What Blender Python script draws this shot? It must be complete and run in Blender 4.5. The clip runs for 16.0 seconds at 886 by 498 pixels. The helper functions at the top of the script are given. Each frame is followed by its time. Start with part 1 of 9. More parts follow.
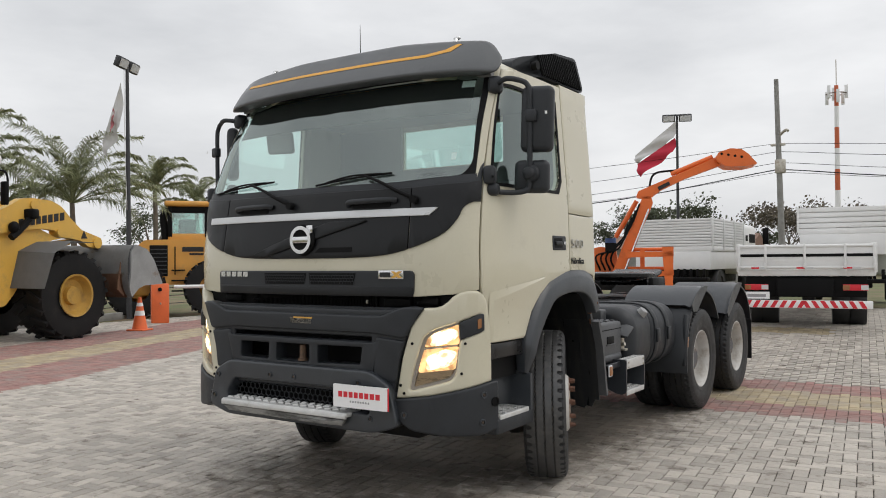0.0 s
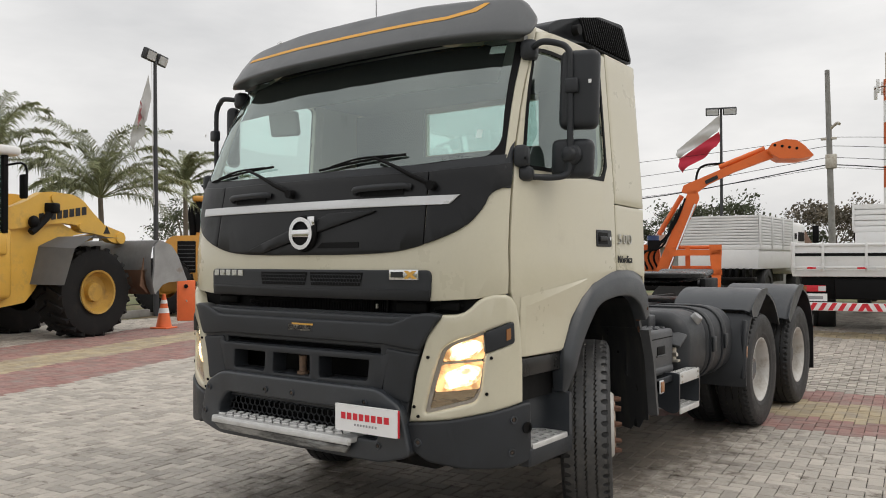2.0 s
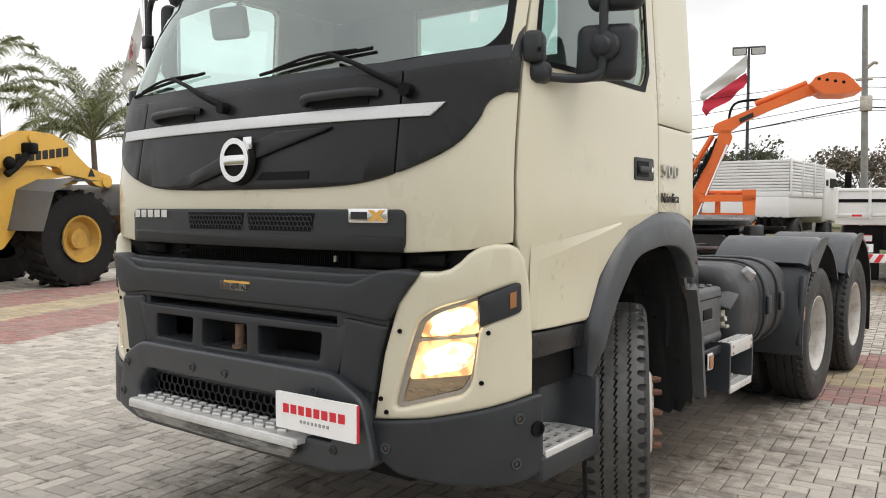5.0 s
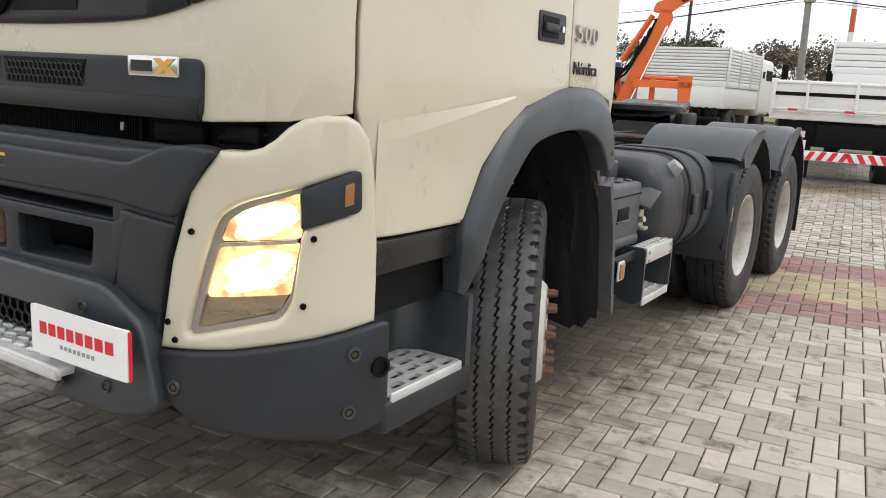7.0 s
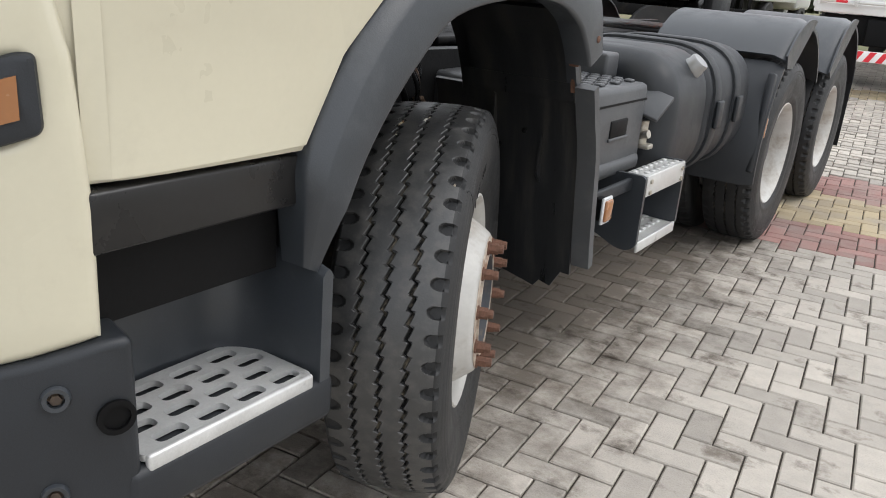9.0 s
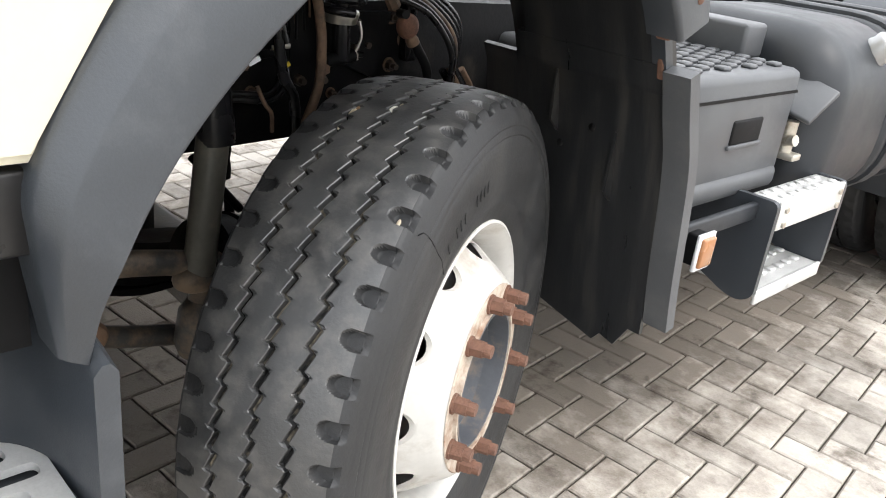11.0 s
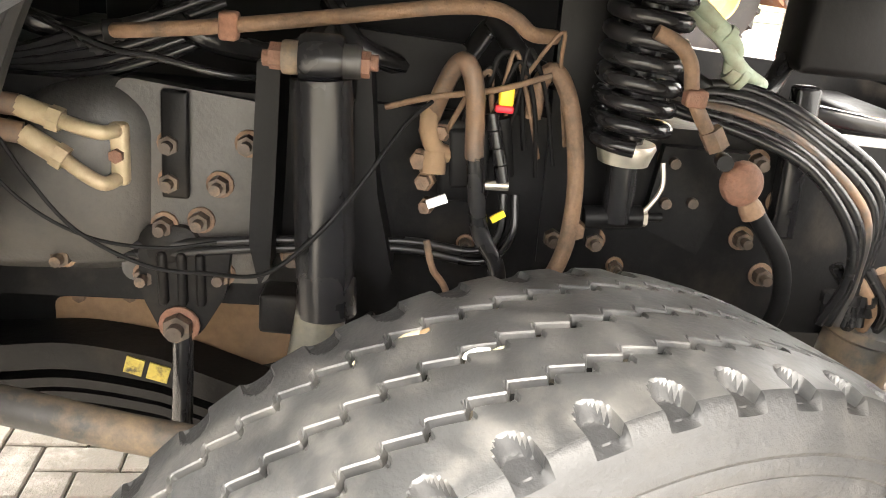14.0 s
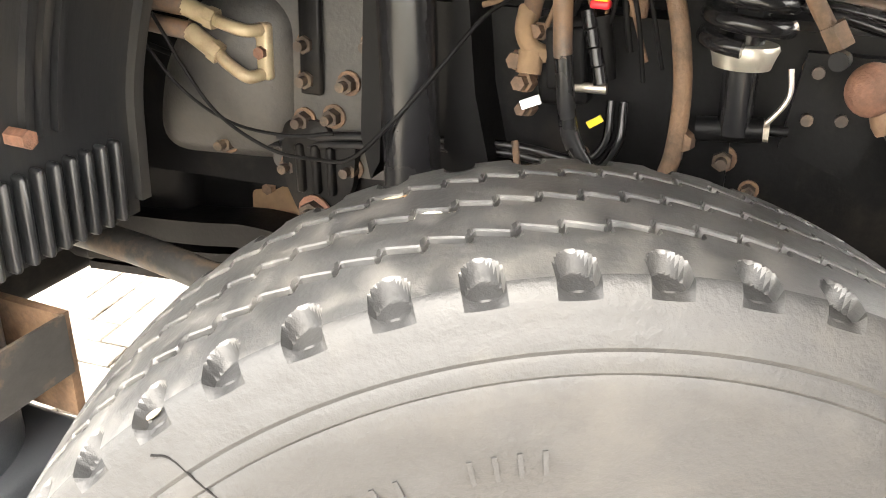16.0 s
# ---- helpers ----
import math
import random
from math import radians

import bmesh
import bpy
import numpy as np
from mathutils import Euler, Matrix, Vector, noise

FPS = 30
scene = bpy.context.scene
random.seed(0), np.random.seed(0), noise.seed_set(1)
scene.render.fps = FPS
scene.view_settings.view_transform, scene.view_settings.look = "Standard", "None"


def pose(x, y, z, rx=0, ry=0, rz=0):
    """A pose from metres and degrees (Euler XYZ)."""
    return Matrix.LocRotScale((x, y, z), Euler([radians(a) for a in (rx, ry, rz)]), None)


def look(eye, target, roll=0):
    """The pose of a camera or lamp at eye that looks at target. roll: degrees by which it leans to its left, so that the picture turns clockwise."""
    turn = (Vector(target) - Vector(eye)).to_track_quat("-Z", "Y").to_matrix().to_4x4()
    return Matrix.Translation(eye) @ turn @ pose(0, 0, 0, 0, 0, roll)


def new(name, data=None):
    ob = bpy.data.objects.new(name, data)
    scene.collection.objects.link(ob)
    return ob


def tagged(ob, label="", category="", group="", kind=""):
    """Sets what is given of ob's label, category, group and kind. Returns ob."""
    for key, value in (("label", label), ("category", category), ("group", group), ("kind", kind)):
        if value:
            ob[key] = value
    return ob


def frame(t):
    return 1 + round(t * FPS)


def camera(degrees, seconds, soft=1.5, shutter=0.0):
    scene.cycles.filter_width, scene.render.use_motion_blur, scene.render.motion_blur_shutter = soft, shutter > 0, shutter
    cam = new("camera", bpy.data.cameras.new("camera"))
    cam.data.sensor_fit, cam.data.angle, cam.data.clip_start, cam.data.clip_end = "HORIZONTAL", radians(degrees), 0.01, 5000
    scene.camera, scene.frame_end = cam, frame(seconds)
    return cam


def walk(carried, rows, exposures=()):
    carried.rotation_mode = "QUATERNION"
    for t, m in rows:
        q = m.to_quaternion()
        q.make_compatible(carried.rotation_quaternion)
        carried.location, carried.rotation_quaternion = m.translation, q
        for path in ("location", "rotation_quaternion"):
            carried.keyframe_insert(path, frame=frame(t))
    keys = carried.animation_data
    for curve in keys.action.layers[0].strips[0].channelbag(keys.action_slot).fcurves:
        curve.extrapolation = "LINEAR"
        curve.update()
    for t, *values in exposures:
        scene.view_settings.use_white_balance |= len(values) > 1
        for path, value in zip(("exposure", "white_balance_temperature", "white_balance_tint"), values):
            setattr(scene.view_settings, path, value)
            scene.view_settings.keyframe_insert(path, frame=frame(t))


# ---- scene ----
cam = camera(57.3, 16.0, 1.0)
PATH = [
    (0, (3.544, -5.203, 1.508), (2.399, -3.478, 1.541), -0.4),
    (0.5, (3.415, -5.110, 1.514), (2.288, -3.373, 1.520), -0.9),
    (1, (3.334, -4.886, 1.494), (2.188, -3.163, 1.494), -1.6),
    (1.5, (3.290, -4.677, 1.514), (2.093, -2.989, 1.533), -1.1),
    (2, (3.172, -4.524, 1.510), (1.952, -2.851, 1.537), -0.1),
    (2.5, (3.026, -4.398, 1.520), (1.821, -2.716, 1.546), 0.4),
    (3, (2.963, -4.210, 1.500), (1.747, -2.536, 1.539), 0.2),
    (3.2, (2.936, -4.078, 1.501), (1.704, -2.416, 1.555), 0.1),
    (5.3, (2.579, -3.410, 1.460), (1.319, -1.776, 1.304), 0.2),
    (5.5, (2.589, -3.319, 1.461), (1.314, -1.701, 1.265), 0.5),
    (6, (2.551, -3.133, 1.441), (1.290, -1.518, 1.148), 1.3),
    (6.5, (2.418, -2.939, 1.441), (1.245, -1.271, 1.083), 2.4),
    (7, (2.374, -2.721, 1.423), (1.293, -1.004, 1.016), 3.1),
    (7.5, (2.395, -2.445, 1.411), (1.306, -0.741, 0.968), 3.3),
    (8, (2.324, -2.194, 1.374), (1.244, -0.508, 0.847), 3.7),
    (8.2, (2.260, -2.083, 1.367), (1.195, -0.401, 0.802), 4.0),
    (10.3, (1.984, -1.209, 1.315), (0.844, 0.318, 0.506), 7.8),
    (10.5, (1.955, -1.139, 1.327), (0.791, 0.362, 0.504), 8.3),
    (11, (1.934, -0.928, 1.298), (0.601, 0.434, 0.490), 7.1),
    (11.5, (1.938, -0.748, 1.289), (0.450, 0.441, 0.478), 6.3),
    (12, (1.842, -0.601, 1.274), (0.289, 0.507, 0.473), 8.5),
    (12.5, (1.739, -0.500, 1.290), (0.081, 0.494, 0.548), 9.3),
    (13, (1.674, -0.354, 1.294), (-0.157, 0.280, 0.568), 7.9),
    (13.5, (1.631, -0.221, 1.295), (-0.283, 0.070, 0.563), 6.2),
    (14, (1.539, -0.189, 1.284), (-0.392, -0.080, 0.545), 6.4),
    (14.5, (1.445, -0.187, 1.303), (-0.461, -0.171, 0.495), 7.3),
    (15, (1.410, -0.094, 1.287), (-0.491, -0.309, 0.494), 6.2),
    (15.5, (1.440, 0.019, 1.254), (-0.389, -0.533, 0.455), 3.3),
    (16, (1.529, 0.087, 1.238), (-0.221, -0.584, 0.359), 2.2),
]
walk(cam, [(t, look(eye, target, roll)) for t, eye, target, roll in PATH], exposures=[(0, -0.14, 6450, 10), (3, -0.08, 6750, 10), (5.5, 0.36, 6600, 10), (8, 0.4, 6350, 10), (10.5, 1.22, 6250, 10), (12, 2.65, 6850, 10), (13, 3.55, 7150, 10), (14, 4.1, 7200, 10), (14.5, 4.55, 7250, 10), (15, 4.88, 7200, 10), (15.5, 4.78, 7150, 10), (16, 4.1, 7200, 10)])

# ---- overcast sky, soft sun ----
world = bpy.data.worlds.new("overcast_sky")
scene.world = world
world.use_nodes = True
wn, wl = world.node_tree.nodes, world.node_tree.links
wn.clear()
sky = wn.new("ShaderNodeTexSky")
sky.sky_type, sky.sun_disc = "NISHITA", False
sky.sun_elevation, sky.sun_rotation = radians(53), radians(67)
sky.air_density, sky.dust_density, sky.ozone_density = 1.0, 6.0, 1.0
grey = wn.new("ShaderNodeMixRGB")
grey.inputs[0].default_value = 0.9
cloud_noise = wn.new("ShaderNodeTexNoise")
cloud_noise.inputs["Scale"].default_value = 2.2
cloud_noise.inputs["Detail"].default_value = 7
cloud_noise.inputs["Roughness"].default_value = 0.55
wco = wn.new("ShaderNodeTexCoord")
wmap = wn.new("ShaderNodeMapping")
wmap.inputs["Scale"].default_value = (1, 1, 3.2)
cloud_ramp = wn.new("ShaderNodeValToRGB")
cloud_ramp.color_ramp.elements[0].position = 0.32
cloud_ramp.color_ramp.elements[0].color = (7.5, 7.6, 7.75, 1)
cloud_ramp.color_ramp.elements[1].position = 0.72
cloud_ramp.color_ramp.elements[1].color = (10.9, 10.9, 10.9, 1)
wbg = wn.new("ShaderNodeBackground")
wbg.inputs["Strength"].default_value = 0.104
wout = wn.new("ShaderNodeOutputWorld")
wl.new(wco.outputs["Generated"], wmap.inputs["Vector"])
wl.new(wmap.outputs["Vector"], cloud_noise.inputs["Vector"])
wl.new(cloud_noise.outputs["Fac"], cloud_ramp.inputs["Fac"])
wl.new(sky.outputs["Color"], grey.inputs[1])
wl.new(cloud_ramp.outputs["Color"], grey.inputs[2])
# an overcast sky is brighter overhead than at the horizon
split, rise, dome = wn.new("ShaderNodeSeparateXYZ"), wn.new("ShaderNodeMapRange"), wn.new("ShaderNodeVectorMath")
rise.inputs["From Min"].default_value, rise.inputs["From Max"].default_value = 0.25, 1.0
rise.inputs["To Min"].default_value, rise.inputs["To Max"].default_value = 1.0, 1.35
dome.operation = "SCALE"
wl.new(wco.outputs["Generated"], split.inputs[0])
wl.new(split.outputs["Z"], rise.inputs["Value"])
wl.new(grey.outputs["Color"], dome.inputs[0])
wl.new(rise.outputs["Result"], dome.inputs["Scale"])
wl.new(dome.outputs["Vector"], wbg.inputs["Color"])
wl.new(wbg.outputs["Background"], wout.inputs["Surface"])
sun = new("sun", bpy.data.lights.new("sun", "SUN"))
sun.data.energy, sun.data.angle, sun.data.color = 0.6, radians(30), (1, 0.97, 0.92)
sun.matrix_basis = look((14, 6, 20), (0, 0, 0))

# ---- materials ----
def mat(name, base, rough=0.5, metal=0.0, var=0.12, scale=6.0, bump=0.08, bscale=70.0, coat=0.0, dirt=None, dirt_scale=2.5,
        dirt_at=(0.5, 0.75), rand=0.0, island=0.0, stretch=(1, 1, 1), spec=0.5, placed=False):
    m = bpy.data.materials.new(name)
    m.use_nodes = True
    n, l = m.node_tree.nodes, m.node_tree.links
    bs = n["Principled BSDF"]
    co = n.new("ShaderNodeTexCoord")
    mp = n.new("ShaderNodeMapping")
    mp.inputs["Scale"].default_value = stretch
    l.new(n.new("ShaderNodeNewGeometry").outputs["Position"] if placed else co.outputs["Object"], mp.inputs["Vector"])

    def noise_node(s, detail=5, r=0.6):
        t = n.new("ShaderNodeTexNoise")
        t.inputs["Scale"].default_value, t.inputs["Detail"].default_value, t.inputs["Roughness"].default_value = s, detail, r
        l.new(mp.outputs["Vector"], t.inputs["Vector"])
        return t

    def ramp(src, a, b, lo=0.0, hi=1.0):
        r = n.new("ShaderNodeMapRange")
        r.inputs["From Min"].default_value, r.inputs["From Max"].default_value = a, b
        r.inputs["To Min"].default_value, r.inputs["To Max"].default_value = lo, hi
        l.new(src, r.inputs["Value"])
        return r.outputs["Result"]

    big, fine = noise_node(scale), noise_node(bscale, 3)
    hsv = n.new("ShaderNodeHueSaturation")
    hsv.inputs["Color"].default_value = (*base, 1)
    value = ramp(big.outputs["Fac"], 0.25, 0.75, 1 - var, 1 + var)
    grain = ramp(fine.outputs["Fac"], 0.25, 0.75, 1 - var * 0.5, 1 + var * 0.5)
    mul = n.new("ShaderNodeMath")
    mul.operation = "MULTIPLY"
    l.new(value, mul.inputs[0])
    l.new(grain, mul.inputs[1])
    last = mul.outputs[0]
    for amount, kind in ((rand, "ShaderNodeObjectInfo"), (island, "ShaderNodeNewGeometry")):
        if amount:
            info = n.new(kind)
            r = ramp(info.outputs["Random" if kind == "ShaderNodeObjectInfo" else "Random Per Island"], 0, 1, 1 - amount, 1 + amount)
            k = n.new("ShaderNodeMath")
            k.operation = "MULTIPLY"
            l.new(last, k.inputs[0])
            l.new(r, k.inputs[1])
            last = k.outputs[0]
    l.new(last, hsv.inputs["Value"])
    colour = hsv.outputs["Color"]
    rough_src = ramp(big.outputs["Fac"], 0.3, 0.7, max(rough - 0.08, 0.02), min(rough + 0.1, 1))
    if dirt:
        dn = noise_node(dirt_scale, 8, 0.68)
        mix = n.new("ShaderNodeMixRGB")
        f = ramp(dn.outputs["Fac"], *dirt_at)
        l.new(f, mix.inputs[0])
        l.new(colour, mix.inputs[1])
        mix.inputs[2].default_value = (*dirt, 1)
        colour = mix.outputs["Color"]
        k = n.new("ShaderNodeMath")
        k.operation = "MULTIPLY_ADD"
        k.use_clamp = True
        l.new(f, k.inputs[0])
        k.inputs[1].default_value = 0.3
        l.new(rough_src, k.inputs[2])
        rough_src = k.outputs[0]
    l.new(colour, bs.inputs["Base Color"])
    l.new(rough_src, bs.inputs["Roughness"])
    bs.inputs["Metallic"].default_value = metal
    bs.inputs["Coat Weight"].default_value = coat
    bs.inputs["Coat Roughness"].default_value = 0.12
    bs.inputs["Specular IOR Level"].default_value = spec
    if bump:
        b = n.new("ShaderNodeBump")
        b.inputs["Strength"].default_value, b.inputs["Distance"].default_value = bump, 0.004
        l.new(fine.outputs["Fac"], b.inputs["Height"])
        l.new(b.outputs["Normal"], bs.inputs["Normal"])
    return m


def glass(name, colour, rough=0.0, base=0.055):
    """A thin pane: clear through, with a mirror gloss that grows at grazing angles."""
    m = bpy.data.materials.new(name)
    m.use_nodes = True
    n, l = m.node_tree.nodes, m.node_tree.links
    n.clear()
    out, mix = n.new("ShaderNodeOutputMaterial"), n.new("ShaderNodeMixShader")
    clear, gloss, edge = n.new("ShaderNodeBsdfTransparent"), n.new("ShaderNodeBsdfGlossy"), n.new("ShaderNodeLayerWeight")
    clear.inputs["Color"].default_value = (*colour, 1)
    gloss.inputs["Roughness"].default_value = rough
    gloss.inputs["Color"].default_value = (0.9, 1.0, 0.97, 1)
    edge.inputs["Blend"].default_value = 0.5
    power, add = n.new("ShaderNodeMath"), n.new("ShaderNodeMath")
    power.operation, add.operation = "POWER", "MULTIPLY_ADD"
    power.inputs[1].default_value = 5
    add.inputs[1].default_value, add.inputs[2].default_value = 0.85, base
    l.new(edge.outputs["Facing"], power.inputs[0])
    l.new(power.outputs[0], add.inputs[0])
    l.new(add.outputs[0], mix.inputs[0])
    l.new(clear.outputs[0], mix.inputs[1])
    l.new(gloss.outputs[0], mix.inputs[2])
    l.new(mix.outputs[0], out.inputs["Surface"])
    return m


def glow(name, colour, strength, facet=0.0):
    """Gives off light; facet: the size of its uneven bright patches."""
    m = bpy.data.materials.new(name)
    m.use_nodes = True
    n, l = m.node_tree.nodes, m.node_tree.links
    bs = n["Principled BSDF"]
    bs.inputs["Base Color"].default_value = (*colour, 1)
    bs.inputs["Emission Color"].default_value = (*colour, 1)
    bs.inputs["Emission Strength"].default_value = strength
    if facet:
        no, ra = n.new("ShaderNodeTexNoise"), n.new("ShaderNodeMapRange")
        no.inputs["Scale"].default_value, no.inputs["Detail"].default_value = facet, 3
        ra.inputs["From Min"].default_value, ra.inputs["From Max"].default_value = 0.4, 0.62
        ra.inputs["To Min"].default_value, ra.inputs["To Max"].default_value = strength * 0.07, strength
        l.new(n.new("ShaderNodeNewGeometry").outputs["Position"], no.inputs["Vector"])
        l.new(no.outputs["Fac"], ra.inputs["Value"])
        l.new(ra.outputs["Result"], bs.inputs["Emission Strength"])
    return m


CREAM = mat("cream_paint", (0.56, 0.525, 0.405), 0.32, var=0.03, scale=3, bump=0.01, coat=0.5, dirt=(0.42, 0.38, 0.29), dirt_scale=3.5, dirt_at=(0.6, 1.0))
PLASTIC = mat("dark_grey_plastic", (0.0195, 0.022, 0.026), 0.46, var=0.18, bump=0.12, bscale=400, dirt=(0.04, 0.041, 0.042), dirt_scale=5, dirt_at=(0.56, 0.92), spec=0.4)
PLASTIC_L = mat("weathered_grey_plastic", (0.031, 0.0355, 0.042), 0.36, var=0.14, bump=0.1, bscale=300, dirt=(0.078, 0.082, 0.086), dirt_scale=6, dirt_at=(0.54, 0.9), spec=0.6)
VISOR = mat("grey_visor_paint", (0.085, 0.09, 0.095), 0.42, var=0.08, bump=0.03, coat=0.2)
GLOSS = mat("black_gloss_panel", (0.008, 0.0086, 0.0098), 0.36, var=0.1, bump=0.02, dirt=(0.026, 0.026, 0.026), dirt_at=(0.55, 0.9), spec=0.3)
BLACK = mat("black_plastic_matt", (0.006, 0.006, 0.0064), 0.55, var=0.2, bump=0.1, spec=0.12)
FLAP = mat("black_mudguard_plastic", (0.0155, 0.0165, 0.018), 0.34, var=0.25, scale=5, bump=0.08, dirt=(0.05, 0.045, 0.037), dirt_scale=5, dirt_at=(0.5, 0.85), stretch=(3, 1, 0.35), spec=0.45)
RUBBER = mat("tyre_rubber", (0.0165, 0.017, 0.018), 0.56, var=0.3, scale=12, bump=0.25, bscale=170, dirt=(0.042, 0.04, 0.037), dirt_scale=9, dirt_at=(0.5, 0.85), spec=0.45)
# near front tyre only: dust tone lightened to paint in sky sheen
TREAD = mat("worn_dusty_tread_painted_sheen", (0.025, 0.0255, 0.0265), 0.43, var=0.2, scale=20, bump=0.16, bscale=190, dirt=(0.108, 0.102, 0.094), dirt_scale=24, dirt_at=(0.47, 0.86), spec=0.95)
LUG_RUBBER = mat("black_lug_rubber", (0.0105, 0.0105, 0.011), 0.65, var=0.3, scale=6, bump=0.2, dirt=(0.035, 0.032, 0.028), dirt_scale=4, dirt_at=(0.52, 0.85), spec=0.25)
GROOVE = mat("dust_in_grooves", (0.007, 0.007, 0.007), 0.9, var=0.35, scale=30, bump=0.3, dirt=(0.19, 0.165, 0.125), dirt_scale=20, dirt_at=(0.49, 0.66), spec=0.2)
WHITE_RIM = mat("white_rim_paint", (0.5, 0.49, 0.465), 0.4, var=0.1, bump=0.05, dirt=(0.27, 0.22, 0.17), dirt_scale=7, dirt_at=(0.52, 0.8))
RUST = mat("rusty_brown_steel", (0.15, 0.072, 0.046), 0.75, var=0.4, scale=28, bump=0.5, bscale=160, dirt=(0.1, 0.06, 0.042), dirt_scale=16, dirt_at=(0.46, 0.7))
RUST_L = mat("tan_dusty_rust", (0.135, 0.08, 0.047), 0.7, var=0.35, scale=24, bump=0.4, bscale=120, dirt=(0.06, 0.045, 0.036), dirt_scale=18, dirt_at=(0.48, 0.7))
FRAME = mat("black_chassis_paint", (0.0058, 0.0058, 0.0062), 0.42, var=0.3, scale=9, bump=0.15, bscale=90, dirt=(0.034, 0.028, 0.022), dirt_scale=6.0, dirt_at=(0.54, 0.9), spec=0.11)
FRAME_L = mat("dusty_grey_casting", (0.062, 0.057, 0.051), 0.55, var=0.3, scale=9, bump=0.25, bscale=120, dirt=(0.17, 0.14, 0.105), dirt_scale=4, dirt_at=(0.45, 0.78))
BOX_GREY = mat("scuffed_grey_box_plastic", (0.062, 0.065, 0.07), 0.42, var=0.15, bump=0.1, bscale=300, dirt=(0.11, 0.11, 0.108), dirt_scale=6, dirt_at=(0.52, 0.9), spec=0.5)
CAST = mat("dark_grey_casting", (0.026, 0.0255, 0.025), 0.46, var=0.3, scale=7, bump=0.2, bscale=140, dirt=(0.085, 0.072, 0.056), dirt_scale=3.5, dirt_at=(0.46, 0.85))
OLIVE = mat("dull_olive_steel", (0.075, 0.072, 0.06), 0.4, var=0.25, scale=14, bump=0.1, dirt=(0.16, 0.13, 0.095), dirt_scale=10, dirt_at=(0.55, 0.8))
BEZEL = mat("warm_grey_lamp_trim", (0.33, 0.3, 0.275), 0.35, 0.3, var=0.1, bump=0.02)
SATIN = mat("satin_black_steel", (0.01, 0.01, 0.011), 0.24, var=0.2, bump=0.05, dirt=(0.05, 0.042, 0.032), dirt_scale=6, dirt_at=(0.6, 0.9), spec=0.3)
TAN = mat("tan_dusty_casting", (0.19, 0.118, 0.065), 0.8, var=0.25, bump=0.3, dirt=(0.15, 0.105, 0.07), dirt_scale=5)
DIRT_HOSE = mat("muddy_rubber_hose", (0.026, 0.025, 0.025), 0.36, var=0.3, bump=0.1, dirt=(0.135, 0.08, 0.048), dirt_scale=8, dirt_at=(0.46, 0.62))
ALU = mat("aluminium_tread", (0.6, 0.6, 0.59), 0.36, 0.35, var=0.12, scale=14, bump=0.12, bscale=200, dirt=(0.2, 0.19, 0.175), dirt_scale=10, dirt_at=(0.58, 0.85))
CHROME = mat("brushed_chrome", (0.72, 0.72, 0.72), 0.18, 1.0, var=0.05, bump=0)
CAP = mat("dull_silver_cap", (0.3, 0.3, 0.3), 0.3, 0.6, var=0.1, bump=0.02)
# warm tone and streaks paint in the lamp's amber reflection on the foot
LAMP_FOOT = mat("lamp_foot_painted_reflection", (0.36, 0.27, 0.18), 0.3, 0.7, var=0.35, scale=9, bump=0.02, stretch=(1, 1, 4))
SILVER = mat("silver_trim", (0.62, 0.63, 0.64), 0.35, 0.3, var=0.05, bump=0.02)
STEEL = mat("zinc_steel", (0.5, 0.47, 0.41), 0.4, 0.8, var=0.2, bump=0.1, dirt=(0.25, 0.17, 0.1), dirt_scale=14)
SCUFFED = mat("scuffed_step_steel", (0.3, 0.3, 0.29), 0.35, 0.6, var=0.3, scale=9, bump=0.1, dirt=(0.035, 0.034, 0.032), dirt_scale=7, dirt_at=(0.45, 0.62), stretch=(0.4, 1, 2))
WHITE = mat("white_paint", (0.74, 0.74, 0.73), 0.4, var=0.05, scale=1.5, bump=0.03, dirt=(0.45, 0.43, 0.39), dirt_scale=2.2, dirt_at=(0.58, 0.95))
SIGN_W = mat("white_sign_board", (0.82, 0.82, 0.82), 0.4, var=0.03, bump=0.0)
SIGN_C = mat("cream_canister", (0.42, 0.36, 0.26), 0.5, var=0.15, bump=0.05, dirt=(0.24, 0.17, 0.1), dirt_scale=6)
DRAG = mat("muddy_black_bar", (0.03, 0.029, 0.028), 0.5, var=0.3, bump=0.2, dirt=(0.16, 0.115, 0.075), dirt_scale=7, dirt_at=(0.47, 0.62))
RIM_RUST = mat("rust_stained_rim_paint", (0.46, 0.4, 0.33), 0.6, var=0.2, scale=10, bump=0.2, dirt=(0.2, 0.105, 0.06), dirt_scale=11, dirt_at=(0.43, 0.64))
HUB = mat("grey_hub_casting", (0.075, 0.08, 0.09), 0.5, var=0.2, bump=0.1, dirt=(0.26, 0.19, 0.13), dirt_scale=9, dirt_at=(0.5, 0.75))
BRASS = mat("dull_brass_fitting", (0.33, 0.265, 0.17), 0.45, 0.25, var=0.2, bump=0.1, dirt=(0.2, 0.13, 0.08), dirt_scale=16, dirt_at=(0.5, 0.75))
BOLT_D = mat("dark_oily_nut", (0.055, 0.04, 0.03), 0.5, 0.2, var=0.4, scale=40, bump=0.3, dirt=(0.2, 0.14, 0.09), dirt_scale=30, dirt_at=(0.52, 0.75))
SILL = mat("dark_gloss_sill", (0.016, 0.0155, 0.0155), 0.3, var=0.15, bump=0.03, dirt=(0.05, 0.045, 0.04), dirt_scale=5, dirt_at=(0.55, 0.85), spec=0.35)
